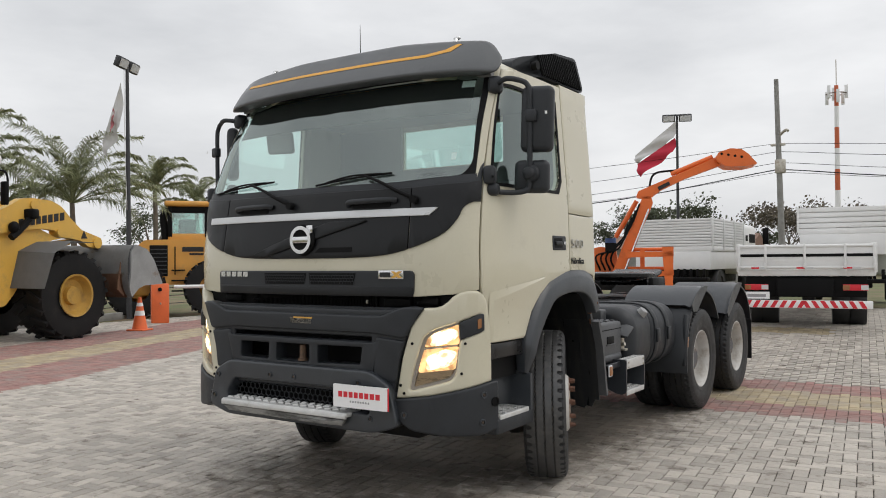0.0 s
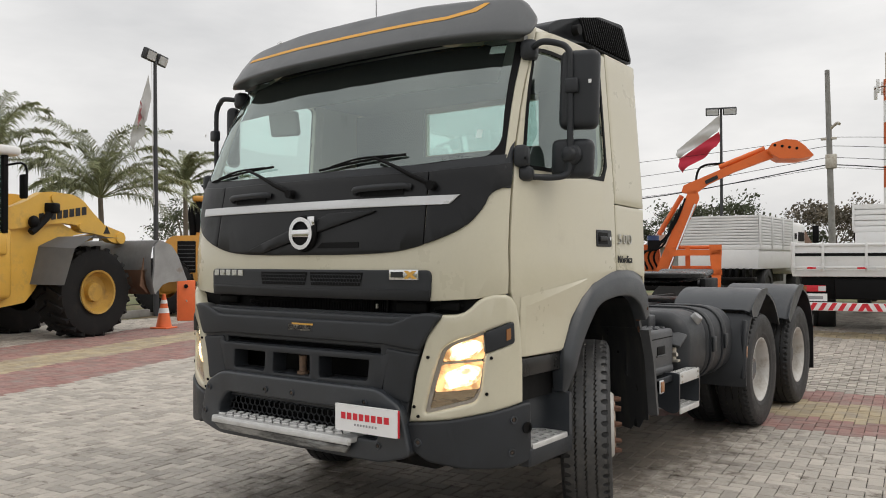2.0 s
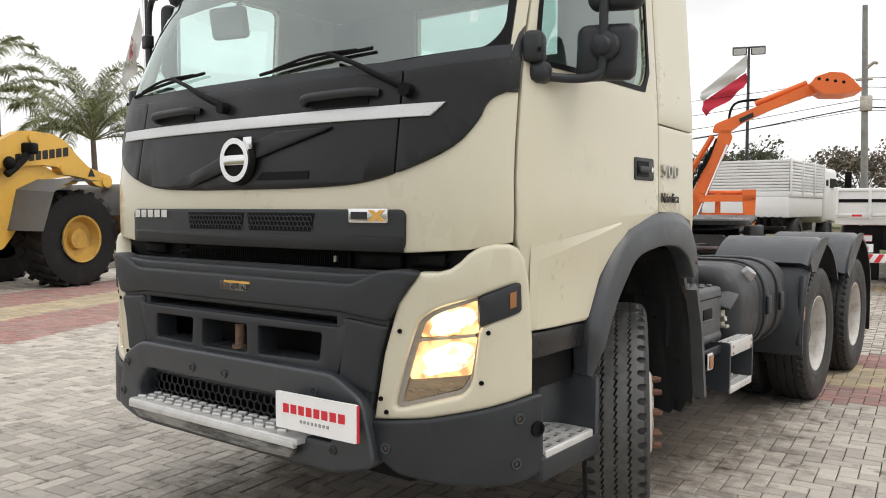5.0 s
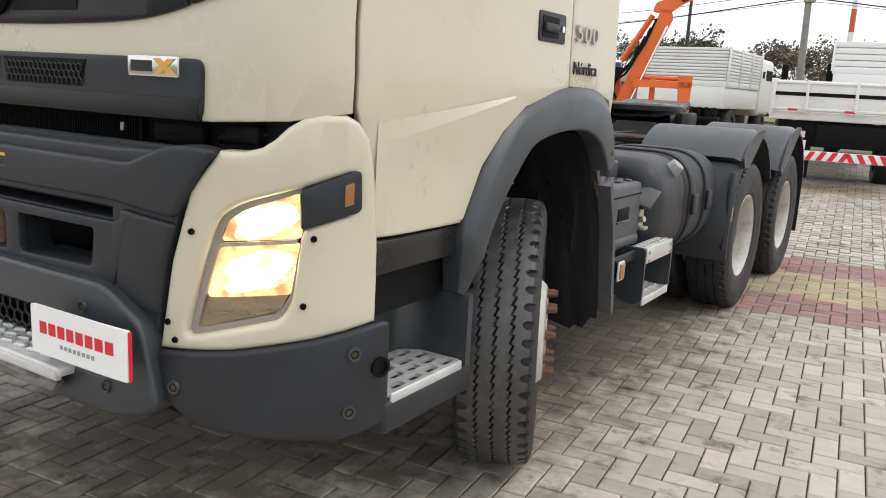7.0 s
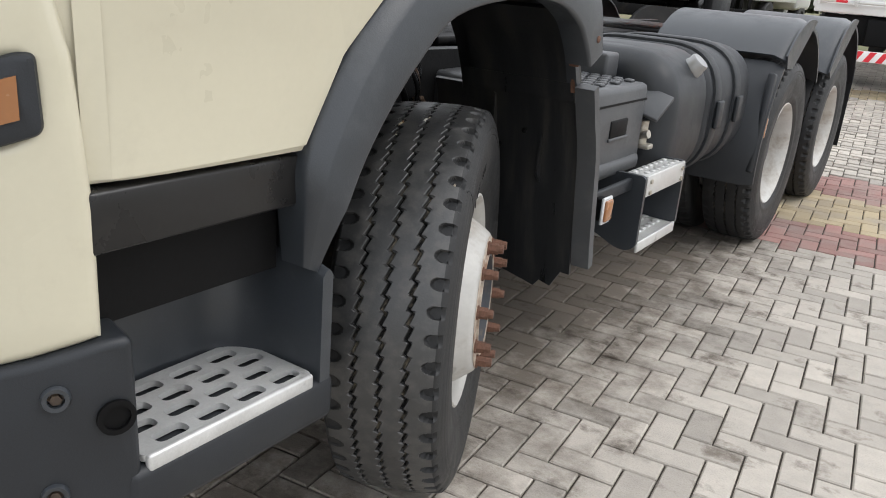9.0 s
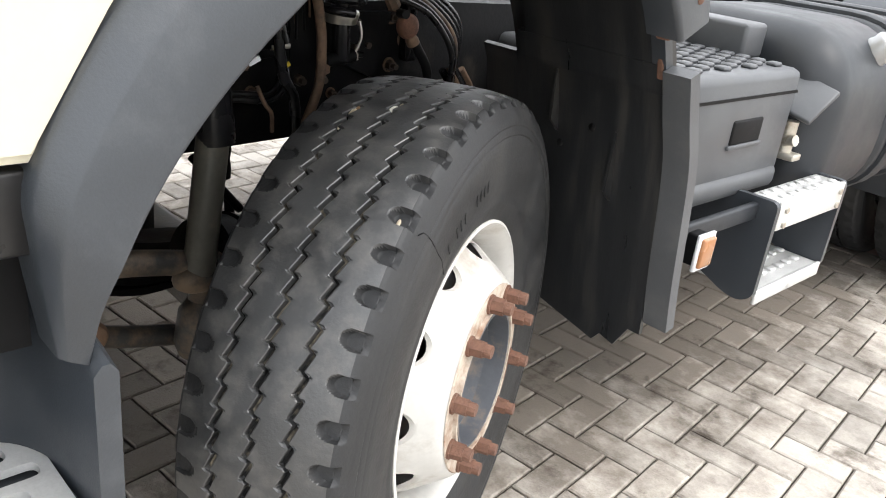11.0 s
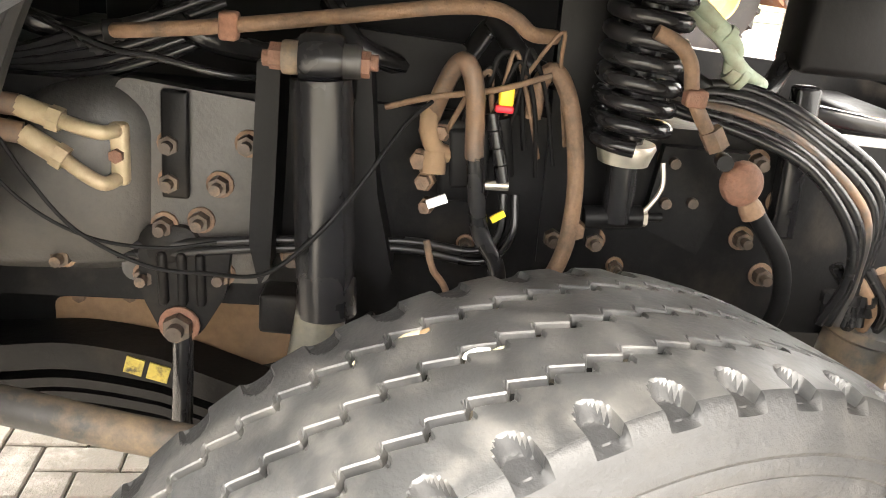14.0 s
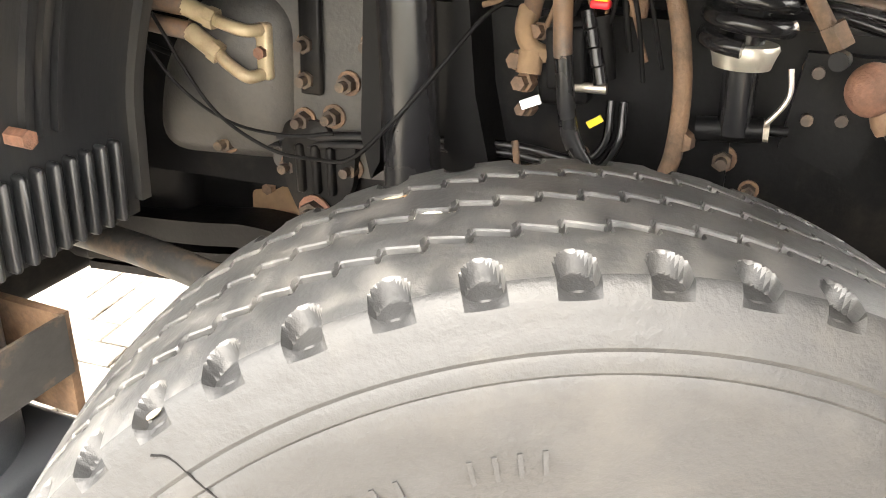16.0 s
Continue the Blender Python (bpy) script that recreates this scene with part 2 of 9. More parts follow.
STENCIL = mat("faded_yellow_stencil", (0.4, 0.31, 0.05), 0.6, var=0.3, scale=40, bump=0.0, dirt=(0.05, 0.045, 0.04), dirt_scale=40, dirt_at=(0.5, 0.65))
STONE = mat("pale_stone_chip", (0.62, 0.6, 0.54), 0.7, var=0.15, bump=0.2)
SIGN_R = mat("red_sign_print", (0.62, 0.02, 0.035), 0.45, var=0.03, bump=0.0)
GREY_PRINT = mat("grey_print", (0.3, 0.3, 0.31), 0.5, var=0.03, bump=0.0)
LETTER = mat("silver_letter", (0.5, 0.49, 0.46), 0.3, 0.6, var=0.05, bump=0.0)
BLACK_PRINT = mat("black_print", (0.012, 0.012, 0.013), 0.5, var=0.03, bump=0.0)
GOLD = mat("orange_badge", (0.65, 0.36, 0.07), 0.4, var=0.05, bump=0.0)
ORANGE_LINE = mat("orange_stripe", (0.72, 0.36, 0.05), 0.5, var=0.05, bump=0.0)
AMBER = mat("amber_lens", (0.3, 0.13, 0.05), 0.25, var=0.1, bump=0.05, coat=0.4)
GLASS = glass("windscreen_glass", (0.78, 0.91, 0.88), 0.0, 0.19)
LENS = glass("headlight_lens", (0.97, 0.96, 0.94))
BULB = glow("lit_headlamp", (1.0, 0.83, 0.54), 7.0, 17.0)
BULB_MID = glow("bright_reflector", (1.0, 0.76, 0.46), 3.6, 19.0)
BULB_SOFT = glow("lit_reflector", (0.95, 0.55, 0.24), 1.5, 16.0)
LOADER_Y = mat("loader_yellow", (0.69, 0.41, 0.075), 0.4, var=0.08, scale=2, bump=0.03, dirt=(0.34, 0.24, 0.1), dirt_scale=2.5, dirt_at=(0.55, 0.85))
RIM_GOLD = mat("dull_gold_rim_paint", (0.46, 0.27, 0.05), 0.5, var=0.15, scale=4, bump=0.05, dirt=(0.22, 0.14, 0.06), dirt_scale=5, dirt_at=(0.5, 0.8))
LOADER_Y2 = mat("dozer_orange_yellow", (0.66, 0.32, 0.06), 0.42, var=0.08, scale=2, bump=0.03, dirt=(0.4, 0.26, 0.1), dirt_scale=2.5, dirt_at=(0.55, 0.85))
BUCKET = mat("worn_grey_bucket", (0.27, 0.275, 0.275), 0.5, 0.0, var=0.2, scale=3, bump=0.1, dirt=(0.17, 0.1, 0.06), dirt_scale=2.0, dirt_at=(0.6, 0.72))
BUCKET_R = mat("rusty_bucket_steel", (0.19, 0.105, 0.065), 0.75, var=0.3, scale=3, bump=0.2, dirt=(0.2, 0.19, 0.18), dirt_scale=3.0, dirt_at=(0.54, 0.66))
GREY_FENDER = mat("grey_fender_paint", (0.23, 0.235, 0.24), 0.5, var=0.1, bump=0.05)
ORANGE = mat("crane_orange", (0.75, 0.15, 0.025), 0.38, var=0.07, scale=3, bump=0.03, dirt=(0.4, 0.1, 0.03), dirt_scale=4, dirt_at=(0.56, 0.9))
CONE_O = mat("cone_orange", (0.8, 0.16, 0.045), 0.5, var=0.08, bump=0.05)
POLE_M = mat("dark_pole_steel", (0.035, 0.036, 0.04), 0.5, var=0.1, bump=0.0)
CONCRETE = mat("grey_concrete", (0.27, 0.265, 0.25), 0.85, var=0.15, scale=4, bump=0.2, dirt=(0.17, 0.165, 0.155), dirt_scale=3)
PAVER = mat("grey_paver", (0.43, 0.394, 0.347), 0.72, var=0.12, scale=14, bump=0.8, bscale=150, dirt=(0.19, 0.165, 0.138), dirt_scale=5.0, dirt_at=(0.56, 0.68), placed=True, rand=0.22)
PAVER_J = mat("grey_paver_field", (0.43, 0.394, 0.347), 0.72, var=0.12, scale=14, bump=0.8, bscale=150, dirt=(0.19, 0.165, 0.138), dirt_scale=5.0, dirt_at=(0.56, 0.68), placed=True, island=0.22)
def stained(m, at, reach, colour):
    """One ragged dark patch on a paved surface: damp with painted shade."""
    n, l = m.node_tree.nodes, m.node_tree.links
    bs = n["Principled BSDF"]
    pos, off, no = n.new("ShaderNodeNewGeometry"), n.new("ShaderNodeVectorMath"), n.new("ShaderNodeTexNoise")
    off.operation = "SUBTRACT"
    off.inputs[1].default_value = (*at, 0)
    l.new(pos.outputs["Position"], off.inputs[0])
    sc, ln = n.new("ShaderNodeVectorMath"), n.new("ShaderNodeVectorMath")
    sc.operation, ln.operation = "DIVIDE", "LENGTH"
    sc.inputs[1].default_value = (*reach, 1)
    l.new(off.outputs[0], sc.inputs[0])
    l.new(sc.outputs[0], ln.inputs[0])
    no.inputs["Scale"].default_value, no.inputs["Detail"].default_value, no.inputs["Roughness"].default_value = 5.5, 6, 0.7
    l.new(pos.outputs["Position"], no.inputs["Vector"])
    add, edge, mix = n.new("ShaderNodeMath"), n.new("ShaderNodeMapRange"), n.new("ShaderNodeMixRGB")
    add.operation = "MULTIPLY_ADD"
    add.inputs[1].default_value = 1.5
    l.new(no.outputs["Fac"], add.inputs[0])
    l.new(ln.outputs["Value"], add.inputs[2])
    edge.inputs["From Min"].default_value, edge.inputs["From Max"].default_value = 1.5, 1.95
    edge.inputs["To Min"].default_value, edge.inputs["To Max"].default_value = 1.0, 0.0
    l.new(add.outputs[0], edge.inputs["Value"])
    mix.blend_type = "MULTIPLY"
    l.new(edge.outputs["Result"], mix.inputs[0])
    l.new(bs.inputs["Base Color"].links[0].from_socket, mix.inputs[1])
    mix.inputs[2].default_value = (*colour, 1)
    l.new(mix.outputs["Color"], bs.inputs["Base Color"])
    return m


# damp and the truck's shade, both darkened into the paving colour round its footprint
for shaded_paver in (PAVER, PAVER_J):
    stained(shaded_paver, (-0.1, 1.9), (1.36, 3.9), (0.36, 0.335, 0.31))
PAVER_R = mat("red_paver", (0.31, 0.17, 0.15), 0.82, var=0.15, scale=12, bump=0.5, bscale=140, dirt=(0.29, 0.25, 0.225), dirt_scale=3.0, dirt_at=(0.44, 0.72), island=0.2)
PAVER_Y = mat("yellow_paver", (0.41, 0.335, 0.215), 0.82, var=0.15, scale=12, bump=0.5, bscale=140, dirt=(0.33, 0.295, 0.25), dirt_scale=3.0, dirt_at=(0.44, 0.72), island=0.2)
JOINT = mat("sandy_joint", (0.07, 0.06, 0.048), 0.95, var=0.25, scale=6, bump=0.3, dirt=(0.04, 0.038, 0.034), dirt_scale=1.0)
GRASS = mat("rough_grass", (0.12, 0.135, 0.055), 0.95, var=0.35, scale=1.2, bump=0.5, bscale=25, dirt=(0.2, 0.15, 0.09), dirt_scale=0.5, dirt_at=(0.45, 0.6))
def leafy(m, share=0.4):
    """Lets light through a thin leaf."""
    n, l = m.node_tree.nodes, m.node_tree.links
    thin, mix = n.new("ShaderNodeBsdfTranslucent"), n.new("ShaderNodeMixShader")
    bs = n["Principled BSDF"]
    l.new(bs.inputs["Base Color"].links[0].from_socket, thin.inputs["Color"])
    mix.inputs[0].default_value = share
    l.new(bs.outputs[0], mix.inputs[1])
    l.new(thin.outputs[0], mix.inputs[2])
    l.new(mix.outputs[0], n["Material Output"].inputs["Surface"])
    return m


LEAF = leafy(mat("palm_leaf", (0.27, 0.29, 0.16), 0.45, var=0.3, scale=2, bump=0.0, island=0.4))
LEAF_D = leafy(mat("dark_tree_leaf", (0.085, 0.098, 0.06), 0.75, var=0.35, scale=1, bump=0.0, island=0.4), 0.3)
LEAF_B = mat("brown_green_leaf", (0.135, 0.115, 0.085), 0.75, var=0.35, scale=1, bump=0.0, island=0.4)
BARK = mat("tree_bark", (0.15, 0.125, 0.1), 0.9, var=0.3, scale=6, bump=0.4)
CLOTH_W = mat("white_flag_cloth", (0.62, 0.61, 0.6), 0.8, var=0.06, bump=0.05)
CLOTH_P = mat("faded_red_print", (0.4, 0.12, 0.13), 0.8, var=0.5, scale=4, bump=0.05, dirt=(0.62, 0.61, 0.6), dirt_scale=3, dirt_at=(0.5, 0.6))
CLOTH_R = mat("red_flag_cloth", (0.55, 0.03, 0.06), 0.8, var=0.06, bump=0.05)
FABRIC = mat("grey_cab_trim", (0.24, 0.243, 0.245), 0.8, var=0.1, bump=0.1)
BLUE = mat("blue_drum", (0.03, 0.07, 0.19), 0.5, var=0.1, bump=0.0)
GREEN_HOSE = mat("faded_green_hose", (0.24, 0.29, 0.22), 0.6, var=0.2, bump=0.1, dirt=(0.16, 0.12, 0.08), dirt_scale=9)
YELLOW_TAG = mat("yellow_plastic", (0.75, 0.52, 0.03), 0.45, var=0.03, bump=0.0)
BROWN_ROOF = mat("brown_roof", (0.2, 0.12, 0.085), 0.8, var=0.15, bump=0.1)


# ---- builders ----
def thing(name, at, label, category, group=""):
    e = new(name)
    e.empty_display_size = 0.2
    e.location = at
    return tagged(e, label, category, group)


def finish(bm, angle=0.8):
    bmesh.ops.recalc_face_normals(bm, faces=bm.faces)
    for f in bm.faces:
        f.smooth = True
    for e in bm.edges:
        if len(e.link_faces) == 2 and e.calc_face_angle(0) > angle:
            e.smooth = False


def part(name, bm, m, parent, label="", angle=0.8):
    finish(bm, angle)
    me = bpy.data.meshes.new(name)
    bm.to_mesh(me)
    bm.free()
    me.materials.append(m)
    ob = new(name, me)
    if parent is not None:
        ob.parent = parent
        if parent.type == "EMPTY":
            ob.matrix_parent_inverse = Matrix.LocRotScale(parent.location, parent.rotation_euler, None).inverted()
    if label:
        tagged(ob, label)
    return ob


def solid(name, bm, m, label, category, kind="", group="", angle=0.8):
    return tagged(part(name, bm, m, None, "", angle), label, category, group, kind)


def B():
    return bmesh.new()


def turned(axis):
    return Vector(axis).normalized().to_track_quat("Z", "Y").to_matrix().to_4x4()


def box(bm, c, size, rot=(0, 0, 0), bev=0.0, seg=2):
    m = pose(*c, *rot) @ Matrix.Diagonal((*size, 1))
    vs = bmesh.ops.create_cube(bm, size=1, matrix=m)["verts"]
    if bev:
        es = list({e for v in vs for e in v.link_edges})
        bmesh.ops.bevel(bm, geom=es, offset=bev, segments=seg, affect="EDGES", profile=0.5)
    return bm


def slab(bm, lo, hi, bev=0.0):
    return box(bm, [(a + b) / 2 for a, b in zip(lo, hi)], [b - a for a, b in zip(lo, hi)], bev=bev)


def cyl(bm, a, b, r, r2=None, seg=16, caps=True):
    a, b = Vector(a), Vector(b)
    m = Matrix.Translation((a + b) / 2) @ turned(b - a)
    bmesh.ops.create_cone(bm, cap_ends=caps, segments=seg, radius1=r, radius2=r if r2 is None else r2, depth=(b - a).length, matrix=m)
    return bm


def ball(bm, c, r, scale=(1, 1, 1), u=16, v=10):
    bmesh.ops.create_uvsphere(bm, u_segments=u, v_segments=v, radius=r, matrix=Matrix.Translation(c) @ Matrix.Diagonal((*scale, 1)))
    return bm


def curve(pts, n=6):
    """A smooth line through the points."""
    p = [Vector(q) for q in pts]
    if len(p) < 3:
        return p
    p = [2 * p[0] - p[1], *p, 2 * p[-1] - p[-2]]
    out = []
    for i in range(1, len(p) - 2):
        a, b, c, d = p[i - 1:i + 3]
        for k in range(n):
            t = k / n
            out.append(0.5 * (2 * b + (c - a) * t + (2 * a - 5 * b + 4 * c - d) * t * t + (3 * b - a - 3 * c + d) * t ** 3))
    return out + [p[-2]]


def tube(bm, pts, r, seg=8, n=6, r_end=None):
    line = curve(pts, n)
    up = Vector((0.13, 0.21, 0.97)).normalized()
    rings = []
    last = None
    for i, p in enumerate(line):
        d = (line[min(i + 1, len(line) - 1)] - line[max(i - 1, 0)]).normalized()
        side = d.cross(up if last is None else last)
        if side.length < 1e-4:
            side = d.orthogonal()
        side.normalize()
        last = side.cross(d).normalized()
        rr = r if r_end is None else r + (r_end - r) * i / (len(line) - 1)
        rings.append([bm.verts.new(p + (side * math.cos(a) + last * math.sin(a)) * rr) for a in (2 * math.pi * k / seg for k in range(seg))])
    for a, b in zip(rings, rings[1:]):
        for k in range(seg):
            bm.faces.new((a[k], a[(k + 1) % seg], b[(k + 1) % seg], b[k]))
    bm.faces.new(rings[0][::-1])
    bm.faces.new(rings[-1])
    return bm


def lathe(bm, profile, origin, axis, seg=48, closed=False):
    """profile: rows of radius and height along the axis."""
    m = Matrix.Translation(origin) @ turned(axis)
    rings = []
    for r, h in profile:
        rings.append([bm.verts.new(m @ Vector((r * math.cos(a), r * math.sin(a), h))) for a in (2 * math.pi * k / seg for k in range(seg))])
    pairs = list(zip(rings, rings[1:]))
    if closed:
        pairs.append((rings[-1], rings[0]))
    for a, b in pairs:
        for k in range(seg):
            bm.faces.new((a[k], a[(k + 1) % seg], b[(k + 1) % seg], b[k]))
    return bm


def prism(bm, outline, put, d0, d1):
    """A plate with the outline (u, v), from depth d0 to d1; put(u, v, d) lays it into the world."""
    a = [bm.verts.new(put(u, v, d0)) for u, v in outline]
    b = [bm.verts.new(put(u, v, d1)) for u, v in outline]
    bm.faces.new(a)
    bm.faces.new(b[::-1])
    n = len(a)
    for i in range(n):
        bm.faces.new((a[i], b[i], b[(i + 1) % n], a[(i + 1) % n]))
    return bm


def on_x(x):
    return lambda u, v, d: Vector((x + d, u, v))


def on_y(y):
    return lambda u, v, d: Vector((u, y - d, v))


def rounded(outline, r, n=4):
    """The outline with its corners rounded."""
    out = []
    k = len(outline)
    for i in range(k):
        p, a, b = (Vector(outline[j % k]) for j in (i, i - 1, i + 1))
        ra = min(r, (a - p).length * 0.45, (b - p).length * 0.45)
        p0, p1 = p + (a - p).normalized() * ra, p + (b - p).normalized() * ra
        for j in range(n + 1):
            t = j / n
            out.append(tuple(p0 * (1 - t) ** 2 + p * 2 * t * (1 - t) + p1 * t * t))
    return out


def rect(u0, v0, u1, v1, r=0.0, n=4):
    o = [(u0, v0), (u1, v0), (u1, v1), (u0, v1)]
    return rounded(o, r, n) if r else o


def write(name, text, size, m, matrix, parent, depth=0.003, label=""):
    """Raised writing in the built-in font, as a mesh."""
    cu = bpy.data.curves.new(name, "FONT")
    cu.body, cu.size, cu.extrude, cu.align_x = text, size, depth, "CENTER"
    tmp = bpy.data.objects.new(name, cu)
    me = bpy.data.meshes.new_from_object(tmp)
    bpy.data.objects.remove(tmp)
    me.transform(matrix)
    me.materials.clear()
    me.materials.append(m)
    ob = new(name, me)
    ob.parent = parent
    if parent.type == "EMPTY":
        ob.matrix_parent_inverse = Matrix.Translation(parent.location).inverted()
    if label:
        tagged(ob, label)
    return ob


# ---- the truck's body surface: s runs round the front from the middle, z up ----
XC = -0.08


class Hull:
    def __init__(self, pts, lean, taper):
        c = curve([(x, y, 0) for x, y in pts], 24)
        self.x, self.y = np.array([p.x for p in c]), np.array([p.y for p in c])
        self.s = np.concatenate([[0], np.cumsum(np.hypot(np.diff(self.x), np.diff(self.y)))])
        self.lean, self.taper = lean, taper

    def flat(self, a):
        return float(np.interp(a, self.s, self.x)), float(np.interp(a, self.s, self.y))

    def at(self, s, z, off=0.0):
        a = abs(s)
        (x1, y1), (x2, y2) = self.flat(max(a - 0.01, 0)), self.flat(a + 0.01)
        x, y = self.flat(a)
        k = math.hypot(x2 - x1, y2 - y1) or 1
        nx, ny = (y2 - y1) / k, -(x2 - x1) / k
        x, y = x + nx * off, y + ny * off
        w = min(max((-0.35 - y) / 0.9, 0), 1)
        y += float(np.interp(z, *self.lean)) * w
        x *= 1 - float(np.interp(z, *self.taper))
        return Vector(((x if s >= 0 else -x) + XC, y, z))

    def sy(self, y):
        return float(np.interp(y, self.y, self.s))


UP = Hull([(0, -1.355), (0.45, -1.345), (0.85, -1.305), (1.07, -1.25), (1.185, -1.165), (1.235, -1.05), (1.252, -0.85), (1.258, -0.4), (1.245, 0.45)],
          ([1.25, 1.6, 1.97, 2.35, 2.7, 3.0], [0, 0, 0.06, 0.22, 0.42, 0.6]), ([1.2, 1.38, 1.9, 2.75, 3.0], [0.02, 0, 0.01, 0.06, 0.09]))
LO = Hull([(0, -1.405), (0.5, -1.403), (0.82, -1.388), (1.0, -1.318), (1.135, -1.225), (1.22, -1.11), (1.255, -0.95), (1.265, -0.5)],
          ([0, 2], [0, 0]), ([0, 2], [0, 0]))


def inset(loop, dist):
    """The closed loop moved sideways by dist: to its left as it runs."""
    out, n = [], len(loop)
    for i in range(n):
        p, a, b = Vector(loop[i]), Vector(loop[i - 1]), Vector(loop[(i + 1) % n])
        d0, d1 = (p - a).normalized(), (b - p).normalized()
        n0, n1 = Vector((-d0.y, d0.x)), Vector((-d1.y, d1.x))
        m = (n0 + n1) / 2
        out.append(tuple(p + m * (dist / max(m.length_squared, 0.3))))
    return out


def skin(bm, hull, outline, off, thick, bev=0.0, cut=0.06, zcut=0.12, holes=()):
    """A plate bent round the hull: outline in (s, z), its face off metres proud, thick metres deep, with openings and rounded edges."""
    t = bmesh.new()
    last = []
    for o in (outline, *holes):
        o = [q for i, q in enumerate(o) if (Vector(q) - Vector(o[i - 1])).length > 1e-4]
        area = sum(a[0] * b[1] - b[0] * a[1] for a, b in zip(o, o[1:] + o[:1]))
        if area < 0:
            o = o[::-1]
        side = 1 if len(last) == 0 else -1
        steps = [(0, thick)]
        if bev:
            count = 4 if bev > 0.011 else 2
            steps += [(bev * (1 - math.cos(math.pi / 2 * k / count)), bev * (1 - math.sin(math.pi / 2 * k / count))) for k in range(count + 1)]
        else:
            steps.append((0, 0))
        rows = []
        for d, deep in steps:
            rows.append([t.verts.new((u, v, -deep)) for u, v in (inset(o, side * d) if d else o)])
        for a, b in zip(rows, rows[1:]):
            for i in range(len(o)):
                t.faces.new((a[i], a[(i + 1) % len(o)], b[(i + 1) % len(o)], b[i]))
        last.append(rows[-1])
    edges = [t.edges.get((r[i], r[(i + 1) % len(r)])) for r in last for i in range(len(r))]
    bmesh.ops.triangle_fill(t, use_beauty=True, use_dissolve=False, edges=edges)
    us, vs2 = [p[0] for p in outline], [p[1] for p in outline]
    for k in range(int(math.floor(min(us) / cut)) + 1, int(math.ceil(max(us) / cut))):
        bmesh.ops.bisect_plane(t, geom=t.verts[:] + t.edges[:] + t.faces[:], plane_co=(k * cut, 0, 0), plane_no=(1, 0, 0), dist=1e-5)
    for k in range(int(math.floor(min(vs2) / zcut)) + 1, int(math.ceil(max(vs2) / zcut))):
        bmesh.ops.bisect_plane(t, geom=t.verts[:] + t.edges[:] + t.faces[:], plane_co=(0, k * zcut, 0), plane_no=(0, 1, 0), dist=1e-5)
    index = {}
    for v in t.verts:
        index[v] = bm.verts.new(hull.at(v.co.x, v.co.y, off + v.co.z))
    for f in t.faces:
        try:
            bm.faces.new([index[v] for v in f.verts])
        except ValueError:
            pass
    t.free()
    return bm


def mirrored(o):
    return [(-u, v) for u, v in o][::-1]

def honeycomb(bm, hull, u0, u1, z0, z1, size, off, r):
    """Six-sided mesh of thin bars laid on the body surface."""
    w, rows = size * math.sqrt(3), int((z1 - z0) / (size * 1.5)) + 1
    for j in range(rows):
        for i in range(int((u1 - u0) / w) + 1):
            u, z = u0 + w * (i + 0.5 * (j % 2)), z0 + size * 1.5 * j
            tips = [(u + size * math.cos(radians(a)), z + size * math.sin(radians(a))) for a in (-30, 30, 90, 150)]
            for a, b in zip(tips, tips[1:]):
                if all(u0 <= p[0] <= u1 and z0 - size <= p[1] <= z1 + size for p in (a, b)):
                    cyl(bm, hull.at(a[0], a[1], off), hull.at(b[0], b[1], off), r, seg=4, caps=False)
    return bm


# ---- the truck ----
truck = thing("truck_tractor", (XC, 1.8, 0), "cream tractor truck with dark grey bumper and lit headlights", "truck")


def sk(name, outline, m, off, thick, hull=UP, bev=0.0, parent=None, label="", holes=(), cut=0.06, zcut=0.12):
    bm = B()
    skin(bm, hull, outline, off, thick, bev, cut, zcut, holes)
    return part(name, bm, m, parent or truck, label, 0.66)


SEAM, Y0 = 1.238, UP.sy(-0.05)
low = [(-1.235, 1.875), (-1.14, 1.835), (-1.1, 1.76), (-1.02, 1.675), (-0.86, 1.605), (-0.68, 1.558), (-0.5, 1.541), (-0.25, 1.535)]
low = [(p.x, p.y) for p in curve([(u, v, 0) for u, v in low], 4)]
front_panel = sk("front_panel", [(-SEAM, 1.345), (-1.08, 1.318), (-0.86, 1.303), (0.86, 1.303), (1.08, 1.318), (SEAM, 1.345), (SEAM, 1.9), (-SEAM, 1.9)],
                 CREAM, 0, 0.04, bev=0.006, label="cream painted lower front panel")
mid = [(u, v) for u, v in low if u > -0.8]
hatch = sk("front_hatch", [(-0.797, 1.587), *mid, *[(-u, v) for u, v in mid[::-1]], (0.797, 1.587), (0.797, 1.955), (-0.797, 1.955)],
           GLOSS, 0.012, 0.03, bev=0.004, label="dark grey hatch panel")
for sgn in (1, -1):
    side = [(-u, v) for u, v in low if u < -0.8][::-1]
    o = [(0.803, 1.59), *side, (SEAM, 1.99), (1.15, 1.975), (0.803, 1.955)]
    sk("hatch_corner_panel", o if sgn > 0 else mirrored(o), GLOSS, 0.012, 0.03, bev=0.004)
sk("cowl_panel", [(-1.2, 1.96), (-0.8, 1.945), (0.8, 1.945), (1.2, 1.96), (1.2, 2.03), (0.8, 1.995), (-0.8, 1.995), (-1.2, 2.03)], PLASTIC, 0.006, 0.05)
sk("trim_strip", [(-1.0, 1.783), (0.93, 1.783), (0.985, 1.83), (-1.0, 1.83)], SILVER, 0.022, 0.012, bev=0.003, label="silver trim strip")
